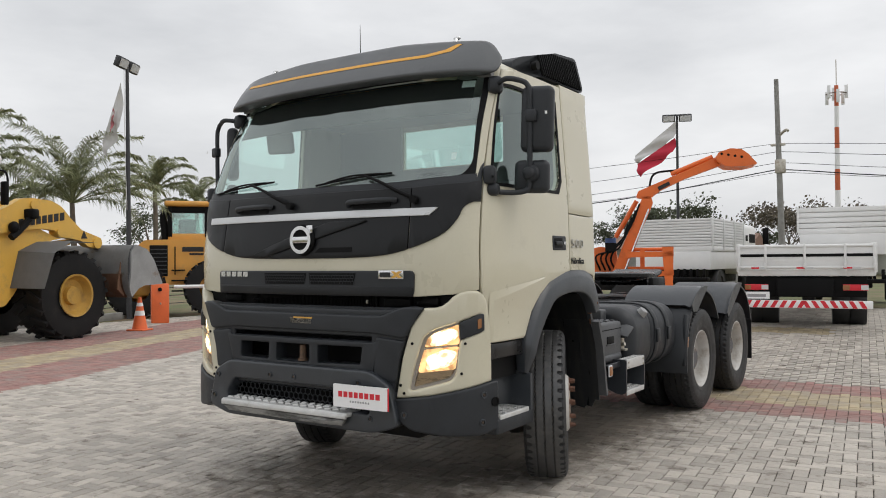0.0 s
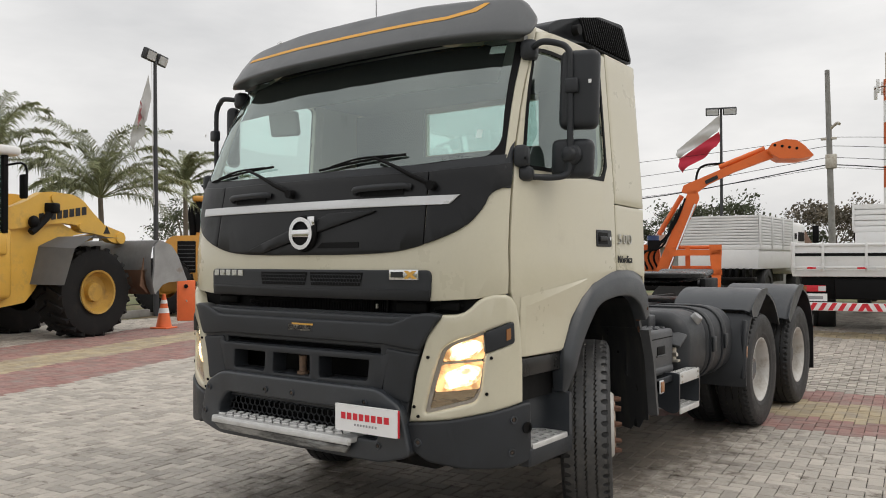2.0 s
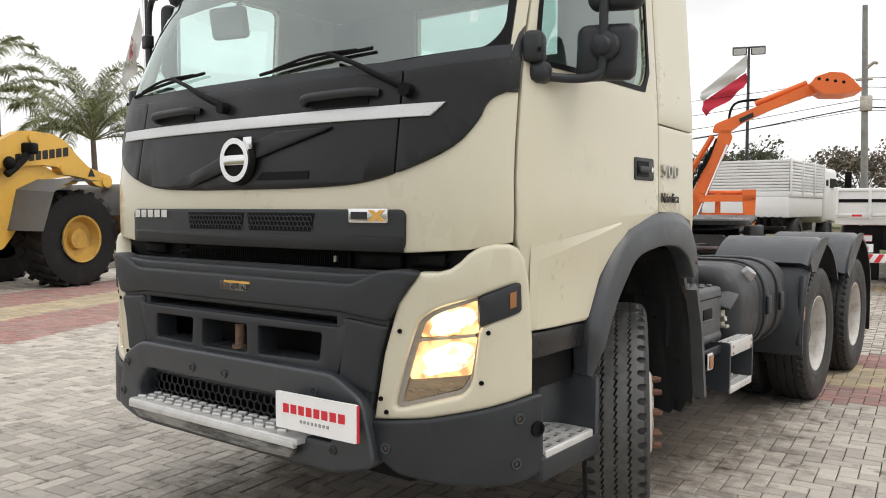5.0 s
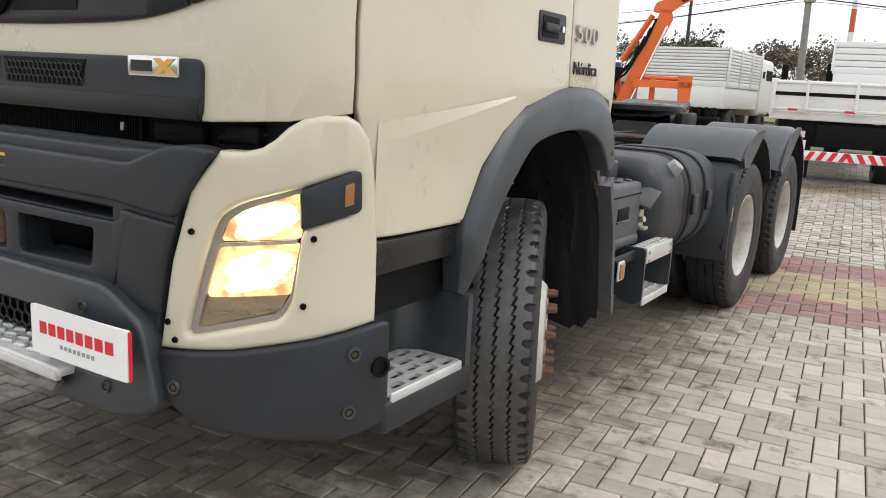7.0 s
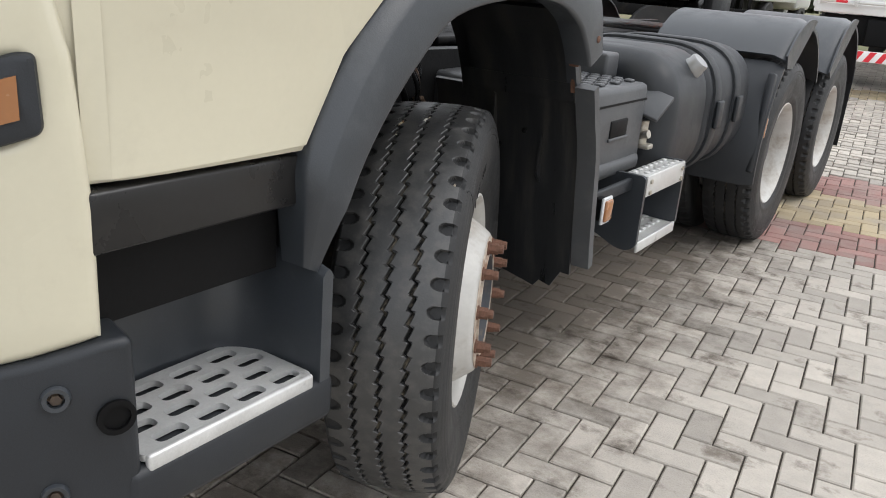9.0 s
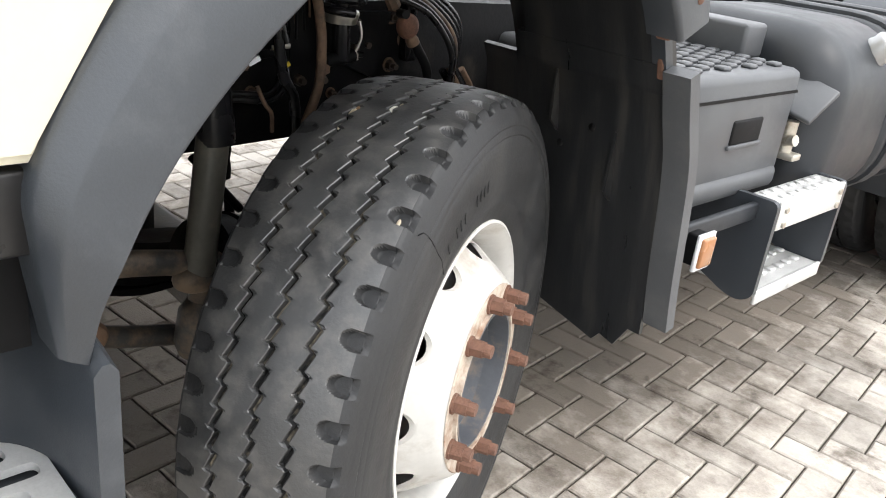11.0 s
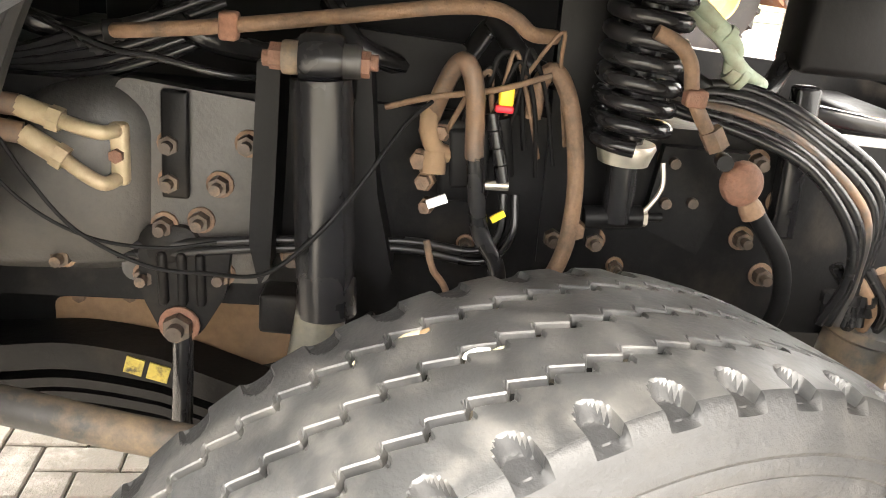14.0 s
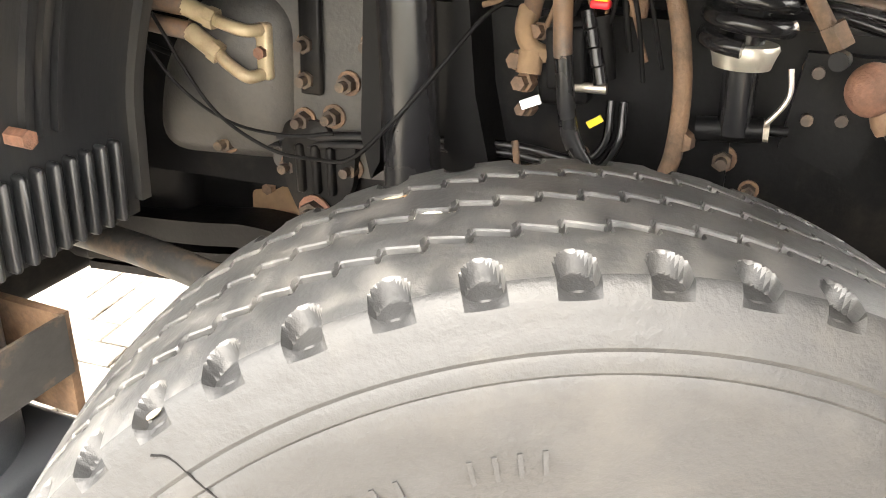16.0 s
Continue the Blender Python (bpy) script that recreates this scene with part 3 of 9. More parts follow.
sk("diagonal_bar", [(-0.5, 1.548), (-0.33, 1.548), (0.48, 1.752), (0.5, 1.765), (0.2, 1.765), (-0.14, 1.67)], GLOSS, 0.026, 0.02, bev=0.008, parent=hatch, label="raised diagonal grille bar")
sk("slot", [(0.1, 1.572), (0.4, 1.572), (0.4, 1.603), (0.14, 1.603)], BLACK, 0.014, 0.004, parent=hatch)

# round emblem: plain ring, bar and arrow
emblem = part("emblem", lathe(B(), [(0.0, 0.0), (0.1, 0.0), (0.103, 0.012), (0.096, 0.022), (0.0, 0.022)], UP.at(0.0, 1.655, 0.014), (0, -1, 0), 40), BLACK, truck, "dark round emblem backing")
part("ring", lathe(B(), [(0.066, 0.0), (0.089, 0.0), (0.089, 0.014), (0.066, 0.014)], UP.at(0.0, 1.655, 0.036), (0, -1, 0), 48, True), CHROME, emblem, "chrome ring")
bm = box(B(), UP.at(0, 1.655, 0.043), (0.15, 0.014, 0.042), bev=0.004)
part("bar", bm, CHROME, emblem, "chrome bar")
bm = box(B(), UP.at(0.068, 1.722, 0.043), (0.05, 0.014, 0.05), bev=0.004)
part("arrow", bm, CHROME, emblem)

# lower grille plate
plate = sk("grille_plate", rounded([(-0.84, 1.305), (0.84, 1.305), (0.84, 1.457), (-0.84, 1.457)], 0.03), PLASTIC, 0.014, 0.03, bev=0.005, label="dark grey lower grille plate")
sk("grille_plate_lip", [(-0.835, 1.303), (0.835, 1.303), (0.835, 1.36), (-0.835, 1.36)], GLOSS, 0.018, 0.02, parent=plate, bev=0.006)
for a, b in ((-0.34, 0.03), (0.06, 0.43)):
    sk("grille_recess", [(a, 1.372), (b - 0.02, 1.372), (b, 1.443), (a - 0.01, 1.443)], BLACK, 0.0165, 0.004, parent=plate)
    part("grille_mesh", honeycomb(B(), UP, a, b - 0.008, 1.382, 1.434, 0.0125, 0.0185, 0.0022), PLASTIC, plate, "honeycomb grille mesh")
badge = sk("model_badge", rect(0.6, 1.408, 0.775, 1.46, 0.006), CHROME, 0.022, 0.012, parent=plate, bev=0.002, label="small chrome badge")
sk("badge_letter", rect(0.612, 1.42, 0.685, 1.448), BLACK_PRINT, 0.0235, 0.003, parent=plate)
sk("badge_mark", [(0.69, 1.414), (0.715, 1.414), (0.765, 1.454), (0.74, 1.454)], GOLD, 0.0245, 0.003, parent=plate)
sk("badge_mark", [(0.74, 1.414), (0.765, 1.414), (0.715, 1.454), (0.69, 1.454)], GOLD, 0.0248, 0.003, parent=plate)
for k in range(5):
    sk("maker_letter", rect(-0.81 + k * 0.062, 1.418, -0.762 + k * 0.062, 1.452), CHROME, 0.02, 0.006, parent=plate)

# windscreen and frame
ws = rounded([(-1.11, 2.02), (-0.6, 1.99), (0.6, 1.99), (1.11, 2.02), (1.165, 2.1), (1.125, 2.69), (-1.125, 2.69), (-1.165, 2.1)], 0.04)
sk("windscreen_frame", [(-1.19, 1.985), (1.19, 1.985), (1.175, 2.72), (-1.175, 2.72)], BLACK, 0.003, 0.02, holes=(ws,), label="black windscreen surround")
glass_front = sk("windscreen", [(u * 0.998, v) for u, v in ws], GLASS, 0.0, 0.005, label="tinted laminated windscreen")
glass_front.visible_shadow = False


def cab_side(sgn):
    flip = (lambda o: o) if sgn > 0 else mirrored
    sk("a_pillar", flip([(1.192, 1.99), (SEAM, 1.99), (SEAM, 2.74), (1.178, 2.74)]), CREAM, 0.004, 0.05, bev=0.004)
    sk("pillar_cover", flip([(1.17, 1.86), (SEAM - 0.004, 1.86), (SEAM - 0.004, 2.1), (1.215, 2.07)]), PLASTIC, 0.011, 0.02, bev=0.006)
    win = rounded([(1.315, 1.98), (2.19, 1.98), (2.25, 2.07), (2.25, 2.58), (1.27, 2.6)] if sgn > 0 else [(1.315, 1.98), (2.22, 1.98), (2.28, 2.07), (2.28, 2.655), (1.26, 2.655)], 0.05)
    arch = [(UP.sy(-0.695), 1.03), (UP.sy(-0.61), 1.175), (UP.sy(-0.51), 1.285), (UP.sy(-0.38), 1.37), (UP.sy(-0.12), 1.432), (Y0, 1.44)]
    door = sk("door", flip([(SEAM + 0.008, 1.36), *[(UP.sy(-1.128), 1.3), (UP.sy(-1.112), 1.028)], *arch, (Y0, 2.72), (SEAM + 0.008, 2.72)]), CREAM, 0.004, 0.045, bev=0.005,
              holes=(flip(win),), label="cream cab door")
    sk("window_seal", flip([(1.295, 1.96), (2.21, 1.96), (2.27, 2.05), (2.27, 2.6), (1.25, 2.62)] if sgn > 0 else [(1.295, 1.96), (2.24, 1.96), (2.3, 2.05), (2.3, 2.675), (1.25, 2.675)]), BLACK, 0.007, 0.02, parent=door, holes=(flip(win),))
    g = sk("window_pane", flip([(u, v) for u, v in win]), GLASS, -0.006, 0.005, parent=door)
    g.visible_shadow = False
    sk("rear_corner_panel", flip([(Y0 + 0.008, 1.445), (UP.sy(0.19), 1.44), (UP.sy(0.36), 1.4), (UP.sy(0.4), 1.32), (UP.sy(0.4), 1.823), (Y0 + 0.008, 1.833)]), CREAM, 0.004, 0.045, bev=0.004)
    sk("rear_corner_panel", flip([(Y0 + 0.008, 1.84), (UP.sy(0.4), 1.83), (UP.sy(0.4), 2.74), (Y0 + 0.008, 2.74)]), CREAM, 0.004, 0.045, bev=0.004)
    sk("door_lower_panel", flip([(UP.sy(-1.058), 1.28), (UP.sy(-1.048), 1.035), *[(u, v + 0.012) for u, v in arch[:4]], (UP.sy(-0.45), 1.402), (UP.sy(-0.5), 1.392)]), CREAM, 0.011, 0.009, parent=door, label="raised lower door panel")
    bm = B()
    rows = []
    for k in range(13):
        y = -1.058 + 0.6 * k / 12
        rows.append([bm.verts.new(UP.at(sgn * UP.sy(y + d), z, o)) for z, o, d in ((1.28 + 0.12 * k / 12, 0.011, 0.0), (1.33 + 0.075 * k / 12, 0.0035, -0.035 + 0.035 * k / 12))])
    low_end = [bm.verts.new(UP.at(sgn * UP.sy(-1.048), 1.035, 0.011)), bm.verts.new(UP.at(sgn * UP.sy(-1.08), 1.035, 0.0035))]
    for a, b in zip([low_end] + rows, rows):
        bm.faces.new((a[0], a[1], b[1], b[0]))
    part("door_crease", bm, CREAM, door, "", 0.3)
    handle = sk("door_handle", flip(rect(UP.sy(-0.32), 1.582, UP.sy(-0.115), 1.678, 0.014)), PLASTIC, 0.009, 0.006, parent=door, bev=0.002, label="dark grey recessed door handle")
    sk("handle_recess", flip(rect(UP.sy(-0.3), 1.596, UP.sy(-0.175), 1.663, 0.008)), BLACK, 0.011, 0.003, parent=door)
    sk("handle_grip", flip(rect(UP.sy(-0.295), 1.612, UP.sy(-0.19), 1.642, 0.012)), GLOSS, 0.021, 0.012, parent=door, bev=0.006)
    bm = lathe(B(), [(0, 0), (0.011, 0), (0.011, 0.004), (0, 0.004)], UP.at(sgn * UP.sy(-0.145), 1.63, 0.011), (sgn, 0, 0), 16)
    part("lock_barrel", bm, CHROME, door)
    return door


cab_side(1)
cab_side(-1)
to_side = Matrix(((0, 0, 1, 0), (1, 0, 0, 0), (0, 1, 0, 0), (0, 0, 0, 1)))
for k, digit in enumerate("500"):
    write("digit", digit, 0.082, LETTER, Matrix.Translation(UP.at(UP.sy(0.07 + 0.073 * (k - 1)), 1.602, 0.012)) @ to_side @ Matrix.Diagonal((1.45, 1, 1, 1)), truck, 0.005, "silver number digit")
write("edition_name", "Nórdica", 0.064, BLACK_PRINT, Matrix.Translation(UP.at(UP.sy(0.075), 1.488, 0.01)) @ to_side, truck, 0.002, "black edition lettering")

# roof, rear wall, floor
bm = B()
ny, nx = 14, 24
grid = []
for i in range(ny + 1):
    y = -0.94 + (0.43 + 0.94) * i / ny
    row = []
    for j in range(nx + 1):
        k = -1 + 2 * j / nx
        half = 1.17 if y > -0.5 else 1.17 - 0.5 * ((-0.5 - y) / 0.44) ** 2
        bulge = (1 - abs(k) ** 5) * min(1.0, 0.25 + (y + 0.94) / 0.45) * (1 - max(0, (y - 0.25) / 0.18) ** 2 * 0.25)
        row.append(bm.verts.new((XC + k * half, y, 2.7 + 0.22 * bulge)))
    grid.append(row)
for a, b in zip(grid, grid[1:]):
    for k in range(nx):
        bm.faces.new((a[k], a[k + 1], b[k + 1], b[k]))
ext = bmesh.ops.extrude_edge_only(bm, edges=[e for e in bm.edges if e.is_boundary])["geom"]
for g in ext:
    if isinstance(g, bmesh.types.BMVert):
        g.co.z -= 0.03
part("roof", bm, CREAM, truck, "cream cab roof")
sk("header_panel", [(-1.22, 2.7), (1.22, 2.7), (1.2, 2.8), (1.0, 2.86), (-1.0, 2.86), (-1.2, 2.8)], BLACK, 0.0, 0.04, label="dark header behind the visor")
bm = B()
lo_u, hi_u = XC - 1.165, XC + 1.165
for u0, v0, u1, v1 in ((lo_u, 1.3, hi_u, 2.3), (lo_u, 2.62, hi_u, 2.74), (lo_u, 2.3, XC - 0.49, 2.62), (XC + 0.49, 2.3, hi_u, 2.62)):
    slab(bm, (u0, 0.40, v0), (u1, 0.435, v1))
part("rear_wall", bm, CREAM, truck, "cab rear wall with a wide window")
g = part("rear_window_pane", slab(B(), (XC - 0.49, 0.41, 2.3), (XC + 0.49, 0.415, 2.62)), GLASS, truck)
g.visible_shadow = False
bm = B()
for u0, v0, u1, v1 in ((XC - 1.18, 2.03, XC + 1.18, 2.29), (XC - 1.18, 2.29, XC - 0.5, 2.66), (XC + 0.5, 2.29, XC + 1.18, 2.66)):
    slab(bm, (u0, 0.37, v0), (u1, 0.395, v1))
part("rear_lining", bm, FABRIC, truck)
bm = slab(B(), (XC - 1.15, -1.0, 1.34), (XC + 1.15, 0.4, 1.37))
part("cab_floor", bm, FABRIC, truck)
bm = slab(B(), (XC - 1.1, -0.85, 2.66), (XC + 1.1, 0.4, 2.69))
part("headlining", bm, FABRIC, truck)
bm = slab(B(), (XC - 1.19, 0.36, 1.37), (XC + 1.19, 0.395, 2.04), bev=0.01)
part("rear_trim", bm, FABRIC, truck)

# inside the cab
bm = B()
box(bm, (XC, -0.98, 1.86), (2.2, 0.3, 0.2), bev=0.05)
box(bm, (XC + 0.55, -0.82, 1.96), (0.62, 0.3, 0.16), bev=0.05)
part("dashboard", bm, FABRIC, truck, "dark grey dashboard")
bm = lathe(B(), [(0.2 + 0.018 * math.cos(a), 0.018 * math.sin(a)) for a in (2 * math.pi * k / 10 for k in range(10))], (XC + 0.62, -0.64, 1.97), (0, 0.55, 0.83), 36, True)
cyl(bm, (XC + 0.62, -0.68, 1.91), (XC + 0.62, -0.64, 1.97), 0.06)
for a in (20, 160, 270):
    d = Vector((math.cos(radians(a)) * 0.19, math.sin(radians(a)) * 0.16, -math.sin(radians(a)) * 0.105))
    cyl(bm, Vector((XC + 0.62, -0.64, 1.97)), Vector((XC + 0.62, -0.64, 1.97)) + d, 0.014, seg=8)
part("steering_wheel", bm, BLACK, truck, "black steering wheel")
for x in (-0.62, 0.62):
    bm = box(B(), (XC + x, 0.12, 1.86), (0.5, 0.14, 0.5), (-8, 0, 0), bev=0.05)
    box(bm, (XC + x, -0.14, 1.68), (0.5, 0.5, 0.14), bev=0.05)
    part("cab_seat", bm, FABRIC, truck, "dark fabric cab seat")
bm = box(B(), (XC - 0.72, -0.84, 2.4), (0.22, 0.05, 0.16), (12, 0, 14), bev=0.024, seg=4)
cyl(bm, (XC - 0.7, -0.82, 2.46), (XC - 0.66, -0.72, 2.66), 0.012, seg=8)
part("inside_mirror", bm, GREY_FENDER, truck)
sk("sun_blind", [(-1.08, 2.43), (1.08, 2.43), (1.07, 2.685), (-1.07, 2.685)], BLACK, -0.04, 0.006, label="dark fabric sun blind")
for x, z, w in ((0.98, 2.6, 0.09), (1.02, 2.12, 0.03)):
    sk("sticker", rect(x, z, x + w, z + 0.045), SIGN_W, -0.006, 0.002, parent=glass_front)

# sun visor with stripe, standing clear of the screen
VIS = Hull([(0, -1.355), (0.45, -1.345), (0.85, -1.305), (1.07, -1.25), (1.185, -1.165), (1.235, -1.05), (1.252, -0.85), (1.258, -0.4), (1.245, 0.45)],
           ([2.6, 2.7, 2.8, 2.95], [0.30, 0.335, 0.40, 0.52]), ([1.2, 1.38, 1.9, 2.75, 3.0], [0.02, 0, 0.01, 0.06, 0.09]))
visor = sk("sun_visor", rounded([(-1.235, 2.665), (-0.6, 2.685), (0.6, 2.685), (1.235, 2.665), (1.26, 2.76), (1.14, 2.9), (0.5, 2.945), (-0.5, 2.945), (-1.14, 2.9), (-1.26, 2.76)], 0.05),
           VISOR, 0.075, 0.13, VIS, 0.02, label="dark grey sun visor", zcut=0.05)
sk("visor_stripe", [(-1.0, 2.815), (-0.8, 2.805), (0.75, 2.805), (0.92, 2.83), (0.98, 2.88), (0.95, 2.885), (0.88, 2.85), (0.74, 2.827), (-0.8, 2.827), (-1.0, 2.835)], ORANGE_LINE, 0.078, 0.006, VIS, parent=visor, label="orange stripe")
for x in (-0.86, 0.9):
    bm = cyl(B(), VIS.at(x, 2.9, 0.03), VIS.at(x, 2.945, 0.03), 0.018, 0.013)
    ball(bm, VIS.at(x, 2.95, 0.03), 0.018, (1.5, 1, 0.8))
    part("visor_lamp_mount", bm, CHROME, visor)
part("aerial", cyl(B(), (XC - 0.35, -0.35, 2.9), (XC - 0.36, -0.34, 3.35), 0.005, 0.002, 6), BLACK, truck)

# louvred air intake on the roof edge
side_o = [(-0.5, 2.775), (-0.49, 2.835), (-0.43, 2.872), (-0.28, 2.905), (-0.02, 2.972), (0.3, 3.0), (0.33, 2.985), (0.375, 2.79), (0.35, 2.75), (-0.3, 2.75), (-0.43, 2.735)]
bm = prism(B(), rounded(side_o, 0.02), lambda u, v, d: Vector((1.1 - d - 0.16 * max(0, v - 2.75) - (0.12 * max(0, -0.3 - u) / 0.2), u, v)), 0, 0.3)
bmesh.ops.bevel(bm, geom=[e for e in bm.edges if e.calc_face_angle(0) > 1.2], offset=0.02, segments=3, affect="EDGES")
intake = part("air_intake", bm, PLASTIC, truck, "dark louvred air intake")
for k in range(20):
    y = -0.27 + k * 0.0315
    zt = float(np.interp(y + 0.03, [-0.28, -0.02, 0.33], [2.9, 2.965, 2.985])) - 0.015
    a, b = Vector((1.098, y, 2.765)), Vector((1.098 - 0.16 * (zt - 2.75), y - 0.05, zt))
    part("louvre", box(B(), (a + b) / 2, (0.02, 0.013, (b - a).length), (13, -9, 0), bev=0.004), BLACK, intake)
part("intake_port", cyl(B(), (1.06, -0.36, 2.815), (1.1, -0.36, 2.815), 0.03, seg=20), BLACK, intake)
slab(bm := B(), (0.86, -0.3, 2.68), (1.06, 0.3, 2.76), 0.02)
part("intake_foot", bm, PLASTIC, intake)

# mirrors
def mirror(sgn):
    f = lambda p: Vector((XC + sgn * (p[0] - XC), p[1], p[2]))
    root = UP.at(1.215, 2.6, 0.02) - Vector((XC, 0, 0))
    root = (root.x + XC, root.y, root.z)
    line = [root, (1.16, -0.91, 2.615), (1.24, -0.885, 2.6), (1.285, -0.87, 2.57), (1.3, -0.87, 2.5), (1.298, -0.87, 2.2), (1.295, -0.87, 1.99), (1.28, -0.88, 1.935), (1.22, -0.93, 1.92), (1.15, -1.03, 1.922)]
    arm = part("mirror_arm", tube(B(), [f(p) for p in line], 0.0165, 12), PLASTIC, truck, "black mirror arm")
    for c, s, bv in ((root, (0.09, 0.1, 0.11), 0.03), ((1.125, -1.05, 2.02), (0.07, 0.1, 0.11), 0.02), ((1.14, -1.035, 1.935), (0.075, 0.085, 0.075), 0.025)):
        part("arm_bracket", box(B(), f(c), s, (0, 0, sgn * 20), bev=bv), PLASTIC, arm)
    part("bracket_slot", box(B(), f((1.16, -1.07, 2.005)), (0.012, 0.05, 0.014), (0, 0, sgn * 20)), BLACK, arm)
    turn = 12 if sgn > 0 else -40
    for z, h, w, x, y in ((2.365, 0.4, 0.2, 1.325, -0.815), (2.02, 0.2, 0.215, 1.285, -0.815)) if sgn > 0 else ((2.365, 0.4, 0.2, 1.2, -0.8), (2.02, 0.2, 0.2, 1.21, -0.8)):
        bm = box(B(), (0, 0, 0), (w, 0.09, h), bev=0.038, seg=5)
        bm.transform(pose(*f((x, y, z)), 0, 2 * sgn, turn))
        hs = part("mirror_housing", bm, PLASTIC, arm, "dark grey rounded mirror housing", 1.0)
        bm = B()
        prism(bm, rounded([(-w / 2 + 0.015, -h / 2 + 0.015), (w / 2 - 0.015, -h / 2 + 0.015), (w / 2 - 0.015, h / 2 - 0.015), (-w / 2 + 0.015, h / 2 - 0.015)], 0.045, 6), lambda u, v, d: Vector((u, d, v)), 0.04, 0.044)
        bm.transform(pose(*f((x, y, z)), 0, 2 * sgn, turn))
        part("mirror_glass", bm, CHROME, hs)
    part("mirror_clamp", box(B(), f((1.31, -0.872, 2.38)), (0.07, 0.05, 0.075), (0, 0, sgn * 12), bev=0.012), PLASTIC, arm)
    part("mirror_knob", lathe(B(), [(0.055, 0), (0.05, 0.02), (0.036, 0.026), (0.034, 0.05), (0.028, 0.055), (0, 0.055)], f((1.3, -0.86, 2.035)), (0, -1, 0), 24), PLASTIC, arm)
    part("mirror_tag", box(B(), f((1.41, -0.876, 2.39)), (0.014, 0.003, 0.018), (0, 0, sgn * 12)), SIGN_W, arm)
    return arm


mirror(1)
mirror(-1)

# wipers and hatch grips
def wiper(s0, s1, foot):
    a, b = UP.at(foot, 1.885, 0.03), UP.at((s0 + s1) / 2 + 0.1, 2.05, 0.045)
    w = part("wiper_arm", tube(B(), [a, a.lerp(b, 0.3) + Vector((0, -0.025, 0.005)), a.lerp(b, 0.6) + Vector((0, -0.02, 0.01)), b], 0.013, 8, 6, 0.008), BLACK, truck, "black wiper arm")
    part("wiper_pivot", cyl(B(), UP.at(foot, 1.88, -0.01), UP.at(foot, 1.88, 0.05), 0.024), BLACK, w)
    blade = part("wiper_blade", tube(B(), [UP.at(s0, 2.005, 0.016), UP.at(s0 * 0.66 + s1 * 0.34, 2.028, 0.016), UP.at(s0 * 0.33 + s1 * 0.67, 2.044, 0.016), UP.at(s1, 2.055, 0.016)], 0.007, 6), BLACK, w)
    part("blade_bridge", tube(B(), [UP.at(s0 * 0.85 + s1 * 0.15, 2.02, 0.02), UP.at((s0 + s1) / 2, 2.05, 0.034), UP.at(s0 * 0.12 + s1 * 0.88, 2.055, 0.02)], 0.006, 6), BLACK, blade)


wiper(0.05, 0.64, 0.83)
wiper(-0.99, -0.36, -0.14)
for a, b in ((0.34, 0.7), (-0.68, -0.32)):
    part("hatch_grip", tube(B(), [UP.at(a, 1.865, 0.015), UP.at(a + 0.05, 1.88, 0.045), UP.at(b - 0.05, 1.885, 0.045), UP.at(b, 1.88, 0.015)], 0.017, 8), PLASTIC, hatch)
    sk("grip_recess", rect(a + 0.04, 1.84, b - 0.04, 1.872, 0.01), BLACK, 0.016, 0.004, parent=hatch)

# bumper: centre piece with openings
inner = [(0.745, 0.72), (0.79, 0.95), (0.85, 1.14), (0.93, 1.235)]
op = [rounded([(-0.525, 0.89), (-0.265, 0.885), (-0.255, 0.992), (-0.52, 0.992)], 0.015), rounded([(-0.195, 0.882), (0.095, 0.882), (0.095, 0.995), (-0.19, 0.995)], 0.015),
      rounded([(0.165, 0.885), (0.505, 0.895), (0.52, 1.0), (0.165, 0.997)], 0.015), rect(-0.6, 1.035, 0.58, 1.062)]
bumper = sk("bumper", [*[(-u, v) for u, v in inner], (-0.6, 1.225), (0.6, 1.225), *inner[::-1]], PLASTIC, 0.0, 0.09, LO, 0.012, label="dark grey plastic bumper centre", holes=op)
beam = [(0.6, 1.085), (0.825, 1.064), (0.87, 1.14), (0.91, 1.203), (0.945, 1.24), (0.88, 1.25), (0.8, 1.244), (0.665, 1.192)]
sk("bumper_beam", rounded([*beam, *[(-u, v) for u, v in beam[::-1]]], 0.02), PLASTIC, 0.02, 0.07, LO, 0.014, parent=bumper, label="dark grey upper bumper beam")
sk("beam_top", [(-0.72, 1.17), (0.72, 1.17), (0.8, 1.238), (-0.8, 1.238)], PLASTIC, -0.045, 0.03, LO, 0.01, parent=bumper)
for sgn in (1, -1):
    o = rounded([(0.6, 0.83), (0.765, 0.8), (0.79, 0.95), (0.825, 1.05), (0.625, 1.068)], 0.02)
    sk("bumper_block", o if sgn > 0 else mirrored(o), PLASTIC, 0.012, 0.05, LO, 0.012, parent=bumper)
sk("bumper_frame", [(-0.6, 0.855), (0.6, 0.855), (0.66, 1.05), (0.6, 1.03), (-0.6, 1.03), (-0.66, 1.05)], PLASTIC, 0.014, 0.03, LO, 0.008, parent=bumper, holes=op[:3])
for h in op[:3]:
    u0, u1 = min(p[0] for p in h), max(p[0] for p in h)
    bm = slab(B(), (XC + u0 - 0.01, -1.385, 0.872), (XC + u1 + 0.01, -1.27, 0.884), bev=0.004)
    part("opening_floor", bm, PLASTIC_L, bumper)
bm = cyl(B(), (XC + 0.0, -1.37, 0.88), (XC + 0.0, -1.37, 0.985), 0.022, seg=12)
cyl(bm, (XC + 0.0, -1.37, 0.884), (XC + 0.0, -1.37, 0.9), 0.034, seg=12)
part("tow_pin", bm, RUST_L, bumper)
